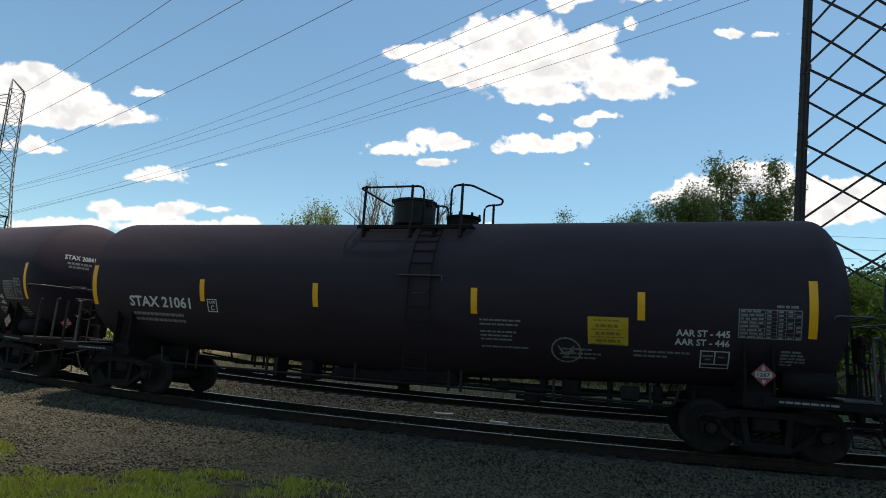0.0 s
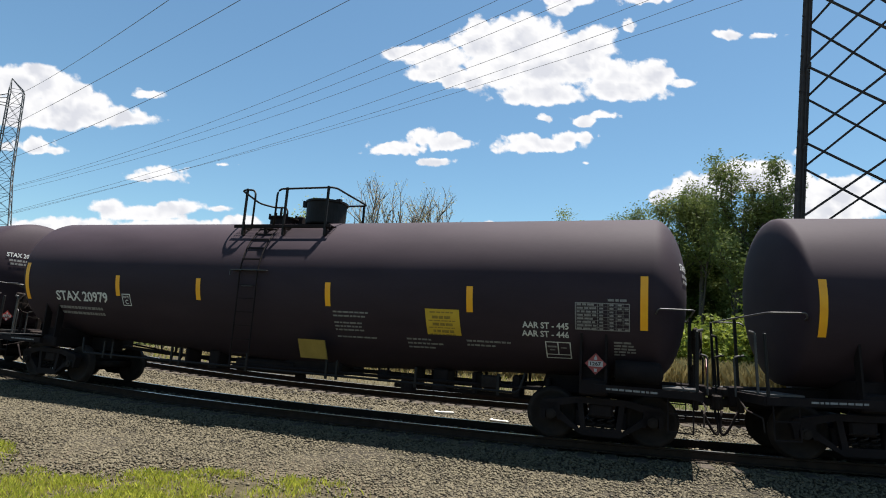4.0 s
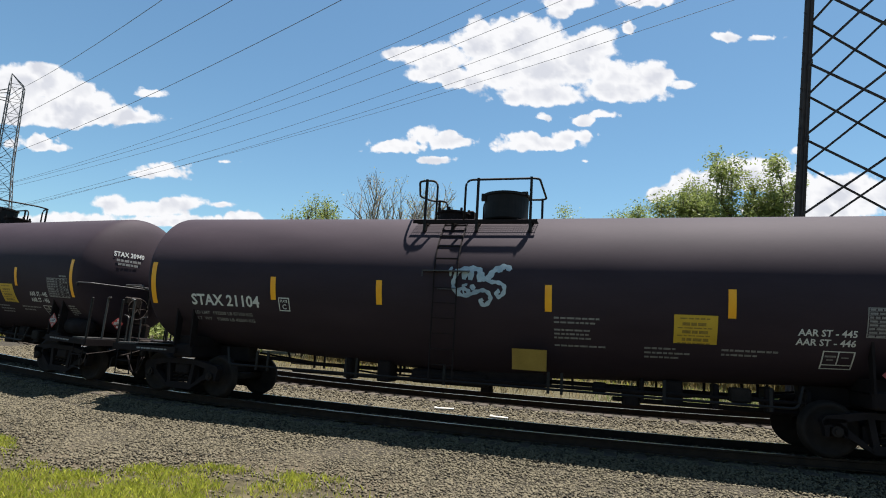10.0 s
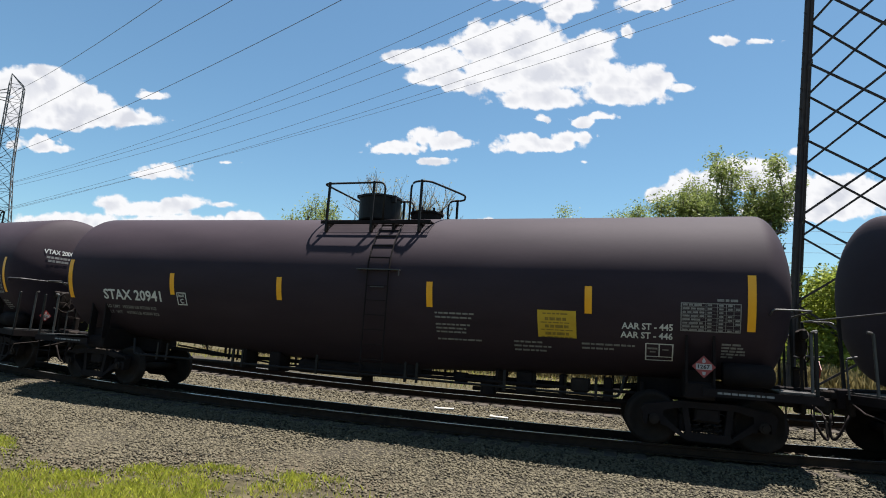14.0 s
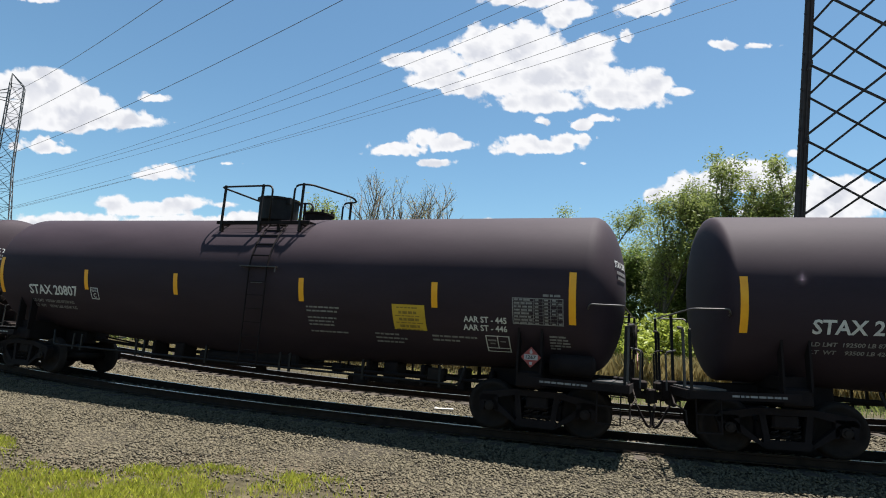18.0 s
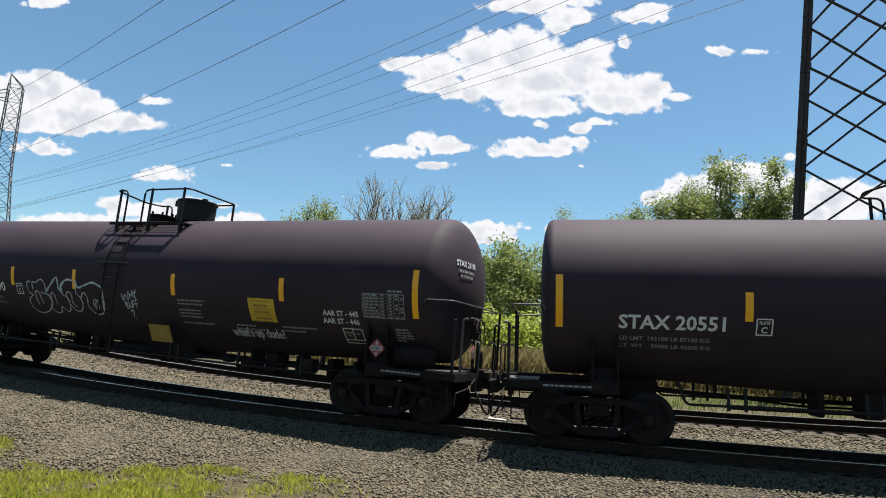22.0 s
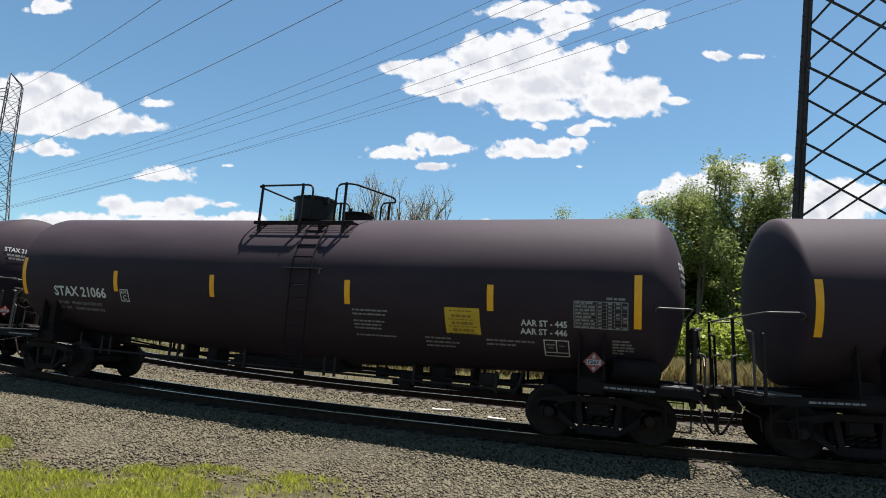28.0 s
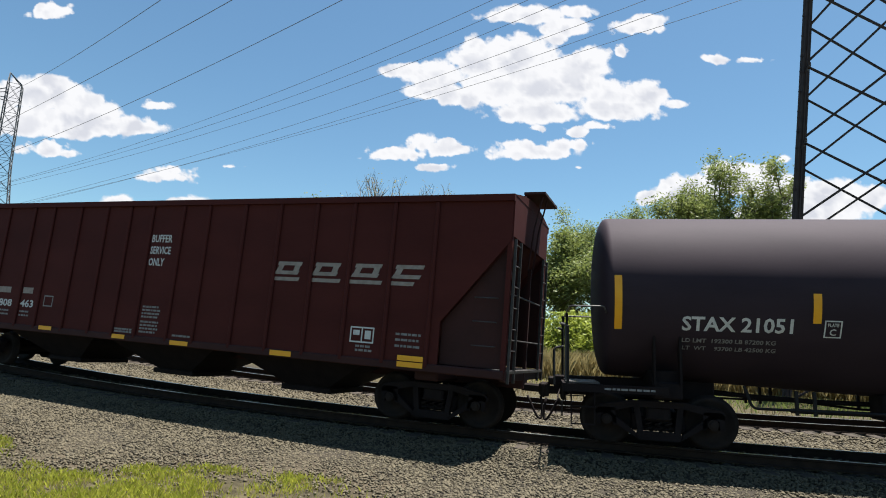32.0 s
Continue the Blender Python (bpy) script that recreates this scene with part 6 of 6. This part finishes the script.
def grow(seed, height, radius, stems=1, levels=3, lean=0.1, first=0.25, sweep=0.55):
    """Limbs of a tree: list of (points, r0, r1) and the tips where leaves sit."""
    rr = random.Random(seed)
    limbs, tips = [], []

    def limb(p, d, length, r, level):
        pts, q = [p], p.copy()
        n = 5
        d = d.copy()
        for _ in range(n):
            d = (d + Vector((rr.uniform(-1, 1), rr.uniform(-1, 1), rr.uniform(-0.3, 0.6))) * 0.16).normalized()
            q = q + d * length / n
            pts.append(q.copy())
        limbs.append((pts, r, r * (0.45 if level < levels else 0.3)))
        if level >= levels:
            tips.extend(pts[2:])
            return
        for i in range(rr.randint(4, 6) if level else rr.randint(7, 9)):
            t = rr.uniform(first if level == 0 else 0.25, 1.0)
            k = min(int(t * n), n - 1)
            base = pts[k].lerp(pts[k + 1], t * n - k)
            ang = rr.uniform(0, math.tau)
            side = Vector((math.cos(ang), math.sin(ang), rr.uniform(0.15, 0.9)))
            nd = (d * (1 - sweep) + side * sweep).normalized()
            limb(base, nd, length * rr.uniform(0.38, 0.6) * (1.15 - 0.4 * t if level == 0 else 1), r * 0.42, level + 1)
        tips.append(pts[-1])
    for k in range(stems):
        a = k * math.tau / max(stems, 1) + rr.uniform(0, 1)
        d = Vector((math.cos(a) * lean * (1 if stems == 1 else 2.4), math.sin(a) * lean * (1 if stems == 1 else 2.4), 1)).normalized()
        limb(Vector((math.cos(a) * 0.2 * (stems > 1), math.sin(a) * 0.2 * (stems > 1), 0)), d, height * 0.72, height * 0.016, 0)
    top = max(t.z for t in tips)
    wide = sorted(math.hypot(t.x, t.y) for t in tips)[int(len(tips) * 0.88)]
    kz, kr = (height * 0.96) / top, radius / wide
    for pts, _, _ in limbs:
        for p in pts:
            p.x, p.y, p.z = p.x * kr, p.y * kr, p.z * kz
    tips = [Vector((t.x, t.y, t.z)) for pts, _, _ in limbs[stems:] for t in pts[2:]]
    return limbs, tips


def tree(az, d, height, radius, leaf, count, label, seed, size=0.2, bark=BARK, stems=1, levels=3, spread=0.5, first=0.25, lowfill=0):
    root = tagged(new("tree"), label, "tree")
    root.matrix_basis = Matrix.Translation(polar(az, d, -0.58))
    limbs, tips = grow(seed, height, radius, stems, levels, 0.1 if stems < 4 else 0.16, first)
    bm = bmesh.new()
    for pts, r0, r1 in limbs:
        tube(bm, pts, max(r0, 0.02), 6 if r0 > 0.05 else 4, max(r1, 0.012), False)
    part("trunk", bm, bark, root, "branching trunk and limbs", True)
    rng = np.random.default_rng(seed)
    if count:
        count = int(count * 2.6)
        t = np.array([tuple(p) for p in tips])
        pts = t[rng.integers(0, len(t), count)] + rng.normal(size=(count, 3)) * spread * np.array((1, 1, 0.75))
        if lowfill:
            a, rad = rng.uniform(0, math.tau, lowfill), radius * np.sqrt(rng.uniform(0.05, 1, lowfill))
            pts = np.concatenate([pts, np.stack([rad * np.cos(a), rad * np.sin(a), rng.uniform(0.3, height * 0.55, lowfill)], 1)])
        pts[:, 2] = np.maximum(pts[:, 2], 0.15)
        v, f = leaf_quads(pts, size * 0.72, rng)
        fast_mesh("crown", v, f, leaf, root)
    return root


def bush(az, d, height, radius, leaf, count, label, seed, size=0.16, name="bush"):
    root = tagged(new(name), label, "bush")
    root.matrix_basis = Matrix.Translation(polar(az, d, -0.6))
    rng = np.random.default_rng(seed)
    lumps = rng.normal(size=(14, 3)) * np.array((0.5, 0.5, 0.3)) * radius
    lumps[:, 2] = np.abs(lumps[:, 2]) * 0.7 + height * rng.uniform(0.3, 0.72, 14)
    k = rng.integers(0, 14, count)
    dirs = rng.normal(size=(count, 3))
    dirs /= np.linalg.norm(dirs, axis=1)[:, None]
    rad = (0.55 + 0.45 * rng.uniform(0, 1, count) ** 0.5)[:, None] * np.array((radius * 0.55, radius * 0.55, height * 0.3))
    pts = lumps[k] + dirs * rad
    pts[:, 2] = np.clip(pts[:, 2], 0.1, height * 1.05)
    v, f = leaf_quads(pts, size, rng)
    fast_mesh("foliage", v, f, leaf, root)
    bm = bmesh.new()
    rr = random.Random(seed)
    for _ in range(12):
        a = rr.uniform(0, math.tau)
        tube(bm, [(0.2 * math.cos(a), 0.2 * math.sin(a), 0), (radius * 0.3 * math.cos(a), radius * 0.3 * math.sin(a), height * 0.4), (radius * 0.6 * math.cos(a + 0.3), radius * 0.6 * math.sin(a + 0.3), height * 0.75)], 0.03, 4, 0.012, False)
    part("stem", bm, BARK, root)
    return root


tree(26.0, 48, 17.6, 3.5, LEAF_MID, 9000, "tall leafy box elder with airy upright sprays behind the tracks", 3, 0.16, spread=0.33)
tree(23.7, 49, 16.6, 3.3, LEAF_MID, 6500, "rounded leafy tree beside the taller one", 5, 0.15, spread=0.33)
tree(28.7, 50, 15.9, 1.7, LEAF_MID, 3800, "leafy tree close beside the pylon leg", 31, 0.15, spread=0.34)
tree(20.9, 50, 14.6, 2.6, LEAF_MID, 4000, "smaller leafy tree at the edge of the clump", 32, 0.15)
# the wood's shaded inside is given by the dark leaf colour of these two
tree(25.2, 56, 13.0, 5.4, LEAF_DARK, 9000, "dense trees behind, the wood's shade put into their dark leaves", 33, 0.24, lowfill=6000)
tree(20.2, 57, 11.5, 4.6, LEAF_DARK, 7000, "dense trees behind, the wood's shade put into their dark leaves", 34, 0.24, lowfill=5000)
tree(28.4, 51, 9.2, 2.6, LEAF_MID, 7000, "leafy tree with gaps showing the sky", 6, 0.16, lowfill=800)
tree(15.2, 60, 15.7, 4.2, LEAF_MID, 7000, "young airy tree with light green leaves", 8, 0.15)
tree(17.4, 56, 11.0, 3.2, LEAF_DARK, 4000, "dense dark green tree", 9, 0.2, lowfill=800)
tree(9.6, 52, 12.4, 4.3, LEAF_MID, 6500, "full leafy tree behind the hedge", 10, 0.2, lowfill=1200)
tree(12.6, 53, 13.2, 3.4, LEAF_MID, 4200, "leafy tree with upright branches", 11, 0.2, lowfill=600)
tree(2.6, 60, 10.8, 4.4, LEAF_DARK, 5500, "dark rounded tree behind the hedge", 12, 0.22, lowfill=1200)
tree(-13.1, 50, 13.7, 2.0, LEAF_MID, 4000, "slender tree with several stems and thin foliage", 13, 0.14, stems=3, first=0.45)
tree(-3.3, 58, 18.7, 4.9, LEAF_PALE, 900, "nearly bare pale tree with fine upright twigs", 21, 0.13, BARK_PALE, 5, 3, 0.3, 0.3)
tree(-10.6, 62, 9.6, 4.0, LEAF_DARK, 5000, "dark tree with a low crown", 15, 0.22, lowfill=1200)
tree(-7.2, 55, 8.6, 3.2, LEAF_MID, 4000, "small leafy tree in the scrub", 16, 0.2, lowfill=900)
tree(-19.5, 62, 7.6, 3.6, LEAF_DARK, 3600, "low dark tree in the scrub", 17, 0.22, lowfill=900)
tree(-26, 66, 6.6, 3.6, LEAF_DARK, 3000, "low dark tree in the scrub", 18, 0.22, lowfill=900)
tree(-33, 68, 6.6, 3.6, LEAF_MID, 3000, "low leafy tree in the scrub", 19, 0.22, lowfill=900)
tree(35.6, 60, 9.8, 4.0, LEAF_DARK, 5000, "dark tree beyond the pylon", 20, 0.22, lowfill=900)
tree(34.4, 43, 7.0, 3.6, LEAF_BRIGHT, 6500, "bright leafy shrub tree near the pylon", 22, 0.2, lowfill=1400)
tree(6.2, 66, 9.5, 4.0, LEAF_DARK, 4200, "dark tree behind the hedge", 23, 0.22, lowfill=900)
# added tree: shade inside the tall crown, put in as dark leaves
tree(23.4, 55, 12.0, 5.2, LEAF_DARK, 9000, "added dark-leaved tree for the shaded inside of the tall crown", 24, 0.22, lowfill=2200)
tree(31.6, 46, 6.0, 2.6, LEAF_BRIGHT, 3600, "bright bush tree by the foot of the pylon", 26, 0.2, lowfill=1400)
tree(36.6, 50, 9.4, 3.4, LEAF_MID, 5200, "leafy tree beyond the pylon", 27, 0.2, lowfill=900)
tree(38.5, 47, 8.5, 3.6, LEAF_MID, 4200, "leafy tree beyond the pylon", 25, 0.2, lowfill=900)
n_b = 0
for az in range(-9, 37, 3):
    n_b += 1
    bright = az > -5
    bush(az + (n_b % 3 - 1) * 0.5, 40 + (n_b * 7 % 5) * 0.6, (4.0, 4.4, 3.7, 4.2)[n_b % 4] * (1 if az < 30 else 0.75), 1.9, LEAF_BRIGHT if bright else LEAF_PALE, 3400,
         "bright green vine-covered hedge bush" if bright else "pale dry reedy bush", 40 + n_b)
for az, d in ((-13, 44), (-17, 46), (-21, 48), (-25, 50), (-29, 52)):
    bush(az, d, 2.6, 2.2, LEAF_MID, 2200, "low green scrub bush beside the far track", 80 + az)

rng = np.random.default_rng(4)
n = 14000
az, d = rng.uniform(-62, 62, n), rng.uniform(105, 125, n)
h = 8.5 * rng.uniform(0, 1, n) * (0.75 + 0.25 * np.sin(az * 0.9) + 0.12 * np.sin(az * 2.7))
pts = np.stack([np.sin(np.radians(az)) * d, np.cos(np.radians(az)) * d, h - 0.5], 1)
v, f = leaf_quads(pts, 0.75, rng)
tagged(fast_mesh("far_woods", v, f, LEAF_DARK), "belt of dark woods far behind the tracks", "woods", kind="stuff")


def blades(name, pts, hgt, wid, material, seed, label):
    """Thin curved blades, one for each foot."""
    rng = np.random.default_rng(seed)
    n = len(pts)
    a = rng.uniform(0, math.tau, n)
    side = np.stack([np.cos(a), np.sin(a), np.zeros(n)], 1)
    lean = np.stack([np.cos(a * 3.1), np.sin(a * 3.1), np.zeros(n)], 1) * rng.uniform(0.1, 0.7, n)[:, None]
    hh = (hgt * rng.uniform(0.45, 1.3, n))[:, None]
    up = np.array((0, 0, 1.0))
    w = wid * rng.uniform(0.7, 1.3, n)[:, None]
    v = np.stack([pts - side * w, pts + side * w, pts + side * w * 0.6 + up * hh * 0.6 + lean * hh * 0.35, pts - side * w * 0.3 + up * hh + lean * hh], 1)
    return tagged(fast_mesh(name, v.reshape(-1, 3), np.arange(4 * n).reshape(-1, 4), material), label, "grass", kind="stuff")


def ground_at(px, py):
    s, l = s_lat(px, py)
    b = np.array([noise.noise(Vector((float(u) * 0.6, float(w) * 0.6, 0.3))) * 0.03 for u, w in zip(px, py)])
    return ground_z(l) + lift(s, l) + b


n = 260000
gx_, gy_ = rng.uniform(-9.5, 2.2, n), rng.uniform(5.2, 12, n)
patch = wobble(gx_, gy_, 1.3) * 0.9 + wobble(gx_, gy_, 4.0) * 0.5
inside = grass_edge(gx_) - gy_
keep = rng.uniform(0, 1, n) < np.clip(0.18 + inside * 0.35 + patch * 1.7, 0.03, 1) * (inside > -0.35)
gx_, gy_ = gx_[keep], gy_[keep]
pts = np.stack([gx_, gy_, ground_at(gx_, gy_) - 0.01], 1)
dry = rng.uniform(0, 1, len(pts)) < 0.26
blades("grass", pts[~dry], 0.105, 0.005, GRASS, 1, "thin fresh yellow-green grass growing through gravel")
blades("dry_grass", pts[dry], 0.075, 0.0045, DRY, 2, "dry straw-coloured grass among the green")
n = 12000
az, d = rng.uniform(-40, 42, n), rng.uniform(33, 41, n)
bx_, by_ = np.sin(np.radians(az)) * d, np.cos(np.radians(az)) * d
pts = np.stack([bx_, by_, ground_at(bx_, by_)], 1)
half_n = n // 2
weed_n = 34000
wx_, wy_ = rng.uniform(-30, 34, weed_n), rng.uniform(10, 40, weed_n)
_, wl_ = s_lat(wx_, wy_)
beyond = (wl_ < -11.2) & (wl_ > -20)
wx_, wy_ = wx_[beyond], wy_[beyond]
wpts = np.stack([wx_, wy_, ground_at(wx_, wy_)], 1)
# dry and sandy towards the approaching end, greener where the hedge is
lush = wobble(wx_, wy_, 0.5) * 0.9 + (wx_ - 9) * 0.06 > rng.uniform(-0.2, 0.2, len(wx_))
sparse = rng.uniform(0, 1, len(wx_)) < 0.6
blades("weeds", wpts[lush], 0.34, 0.016, LEAF_MID, 8, "low green weeds along the far side of the second track")
blades("dry_weeds", wpts[~lush & sparse], 0.3, 0.014, DEAD, 14, "low dead brown weeds along the far side of the second track")
reed_n = 16000
raz, rd = rng.uniform(-12, 38, reed_n), rng.uniform(36.5, 39.5, reed_n)
rx_, ry_ = np.sin(np.radians(raz)) * rd, np.cos(np.radians(raz)) * rd
blades("reeds", np.stack([rx_, ry_, ground_at(rx_, ry_)], 1), 1.5, 0.014, DRY, 9, "tall dry reeds and weeds in front of the hedge")
blades("field_grass", pts[:half_n // 3], 0.22, 0.02, GRASS, 3, "rough green grass beyond the far track")
blades("field_straw", pts[half_n:], 0.3, 0.015, DRY, 4, "standing dry weeds below the hedge")


# ---- ballast stones ----
def stones(name, s0, s1, l0, l1, count, size, seed, label, thin=None):
    rng = np.random.default_rng(seed)
    ss, ll = rng.uniform(s0, s1, count), rng.uniform(l0, l1, count)
    k = np.clip(np.round(ss / STEP).astype(int) + 140, 0, 280)
    hd = TH0 + KAP * np.clip(ss, -BEND, BEND)
    r = ss - TRACK_S[k]
    px = TRACK_XY[k, 0] + r * np.cos(hd) + np.sin(hd) * ll
    py = TRACK_XY[k, 1] + r * np.sin(hd) - np.cos(hd) * ll
    if thin is not None:
        ok = rng.uniform(0, 1, count) < thin(px, py)
        px, py, ss, ll = px[ok], py[ok], ss[ok], ll[ok]
    c = len(px)
    pz = ground_z(ll) + lift(ss, ll)
    cube = np.array([(x, y, z) for z in (-1, 1) for x, y in ((-1, -1), (1, -1), (1, 1), (-1, 1))], float)
    v = cube[None] * rng.uniform(0.45, 1.0, (c, 8, 3))
    v *= (size * rng.uniform(0.55, 1.35, c))[:, None, None] * np.stack([rng.uniform(0.8, 1.4, c), rng.uniform(0.7, 1.1, c), rng.uniform(0.5, 0.9, c)], 1)[:, None, :]
    a, t = rng.uniform(0, math.tau, c), rng.normal(0, 0.45, c)
    y2, z2 = v[:, :, 1] * np.cos(t)[:, None] - v[:, :, 2] * np.sin(t)[:, None], v[:, :, 1] * np.sin(t)[:, None] + v[:, :, 2] * np.cos(t)[:, None]
    x3, y3 = v[:, :, 0] * np.cos(a)[:, None] - y2 * np.sin(a)[:, None], v[:, :, 0] * np.sin(a)[:, None] + y2 * np.cos(a)[:, None]
    v = np.stack([x3 + px[:, None], y3 + py[:, None], z2 + pz[:, None] + (size * rng.uniform(0.1, 1.1, c))[:, None]], 2)
    q = np.array(((0, 3, 2, 1), (4, 5, 6, 7), (0, 1, 5, 4), (1, 2, 6, 5), (2, 3, 7, 6), (3, 0, 4, 7)))
    f = (np.arange(c)[:, None, None] * 8 + q[None]).reshape(-1, 4)
    return tagged(fast_mesh(name, v.reshape(-1, 3), f, STONE), label, "ballast", kind="stuff")


def bare(px, py):
    return np.clip((py - grass_edge(px) + 0.6) * 0.45, 0.06, 1)


stones("ballast_stones", -15, 13, 0.85, 6.4, 125000, 0.0195, 11, "loose grey-brown crushed stone ballast beside the rails", bare)
stones("ballast_stones", -22, 18, -4.6, -0.9, 36000, 0.03, 12, "loose pale crushed stone ballast between the tracks")
stones("ballast_stones", -15, 13, -0.62, 0.62, 4000, 0.034, 13, "shaded ballast between the rails")

for (x, y, rot, l) in ((0.27, 15.9, 4, 0.52), (1.6, 14.85, -22, 0.46)):
    bm = bmesh.new()
    box(bm, 0, 0, 0, l, 0.11, 0.05, None, 0.012)
    box(bm, -l * 0.42, 0.03, 0.02, l * 0.16, 0.07, 0.04, Matrix.Rotation(0.3, 4, "Z"), 0.01)
    o = part("wood_scrap", bm, SCRAP, None)
    o.matrix_basis = Matrix.Translation((x, y, -0.185)) @ Matrix.Rotation(radians(rot), 4, "Z")
    tagged(o, "bleached pale scrap of wood lying on the ballast", "scrap")


# ---- what moves ----
def motions():
    for k, c in [(-1, lead)] + list(enumerate(cars)):
        walk(c, [(i * 0.5, car_pose(train_at(i * 0.5) - k * LEN)) for i in range(65)])
    turn = lambda wx, u: Matrix.Translation((wx, 0, TREAD_R)) @ Matrix.Rotation(u / TREAD_R, 4, "Y")
    for w, wx, k in AXLES:
        near = [i for i in range(0, 961) if abs(train_at(i / 30) - k * LEN) < 19]
        rows = [(i / 30, turn(wx, train_at(i / 30))) for i in near]
        if not rows:
            rows = [(0, turn(wx, 0)), (32, turn(wx, 0))]
        else:
            if near[0] > 0:
                rows.insert(0, (0, rows[0][1]))
            if near[-1] < 960:
                rows.append((32, rows[-1][1]))
        walk(w, rows)
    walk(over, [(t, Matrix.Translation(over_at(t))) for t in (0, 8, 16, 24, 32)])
    for ob, cx, cy in clouds:
        # away with the wind: clouds sink towards one far point, the high ones fastest
        vx, vy = (750 - cx) * 0.0014, 2.0 * max(0.0, 1 - cy / 380) ** 1.2
        walk(ob, [(t, facing_at(cx + vx * (t - 11), cy + vy * (t - 11))) for t in (0, 8, 16, 24, 32)])


motions()
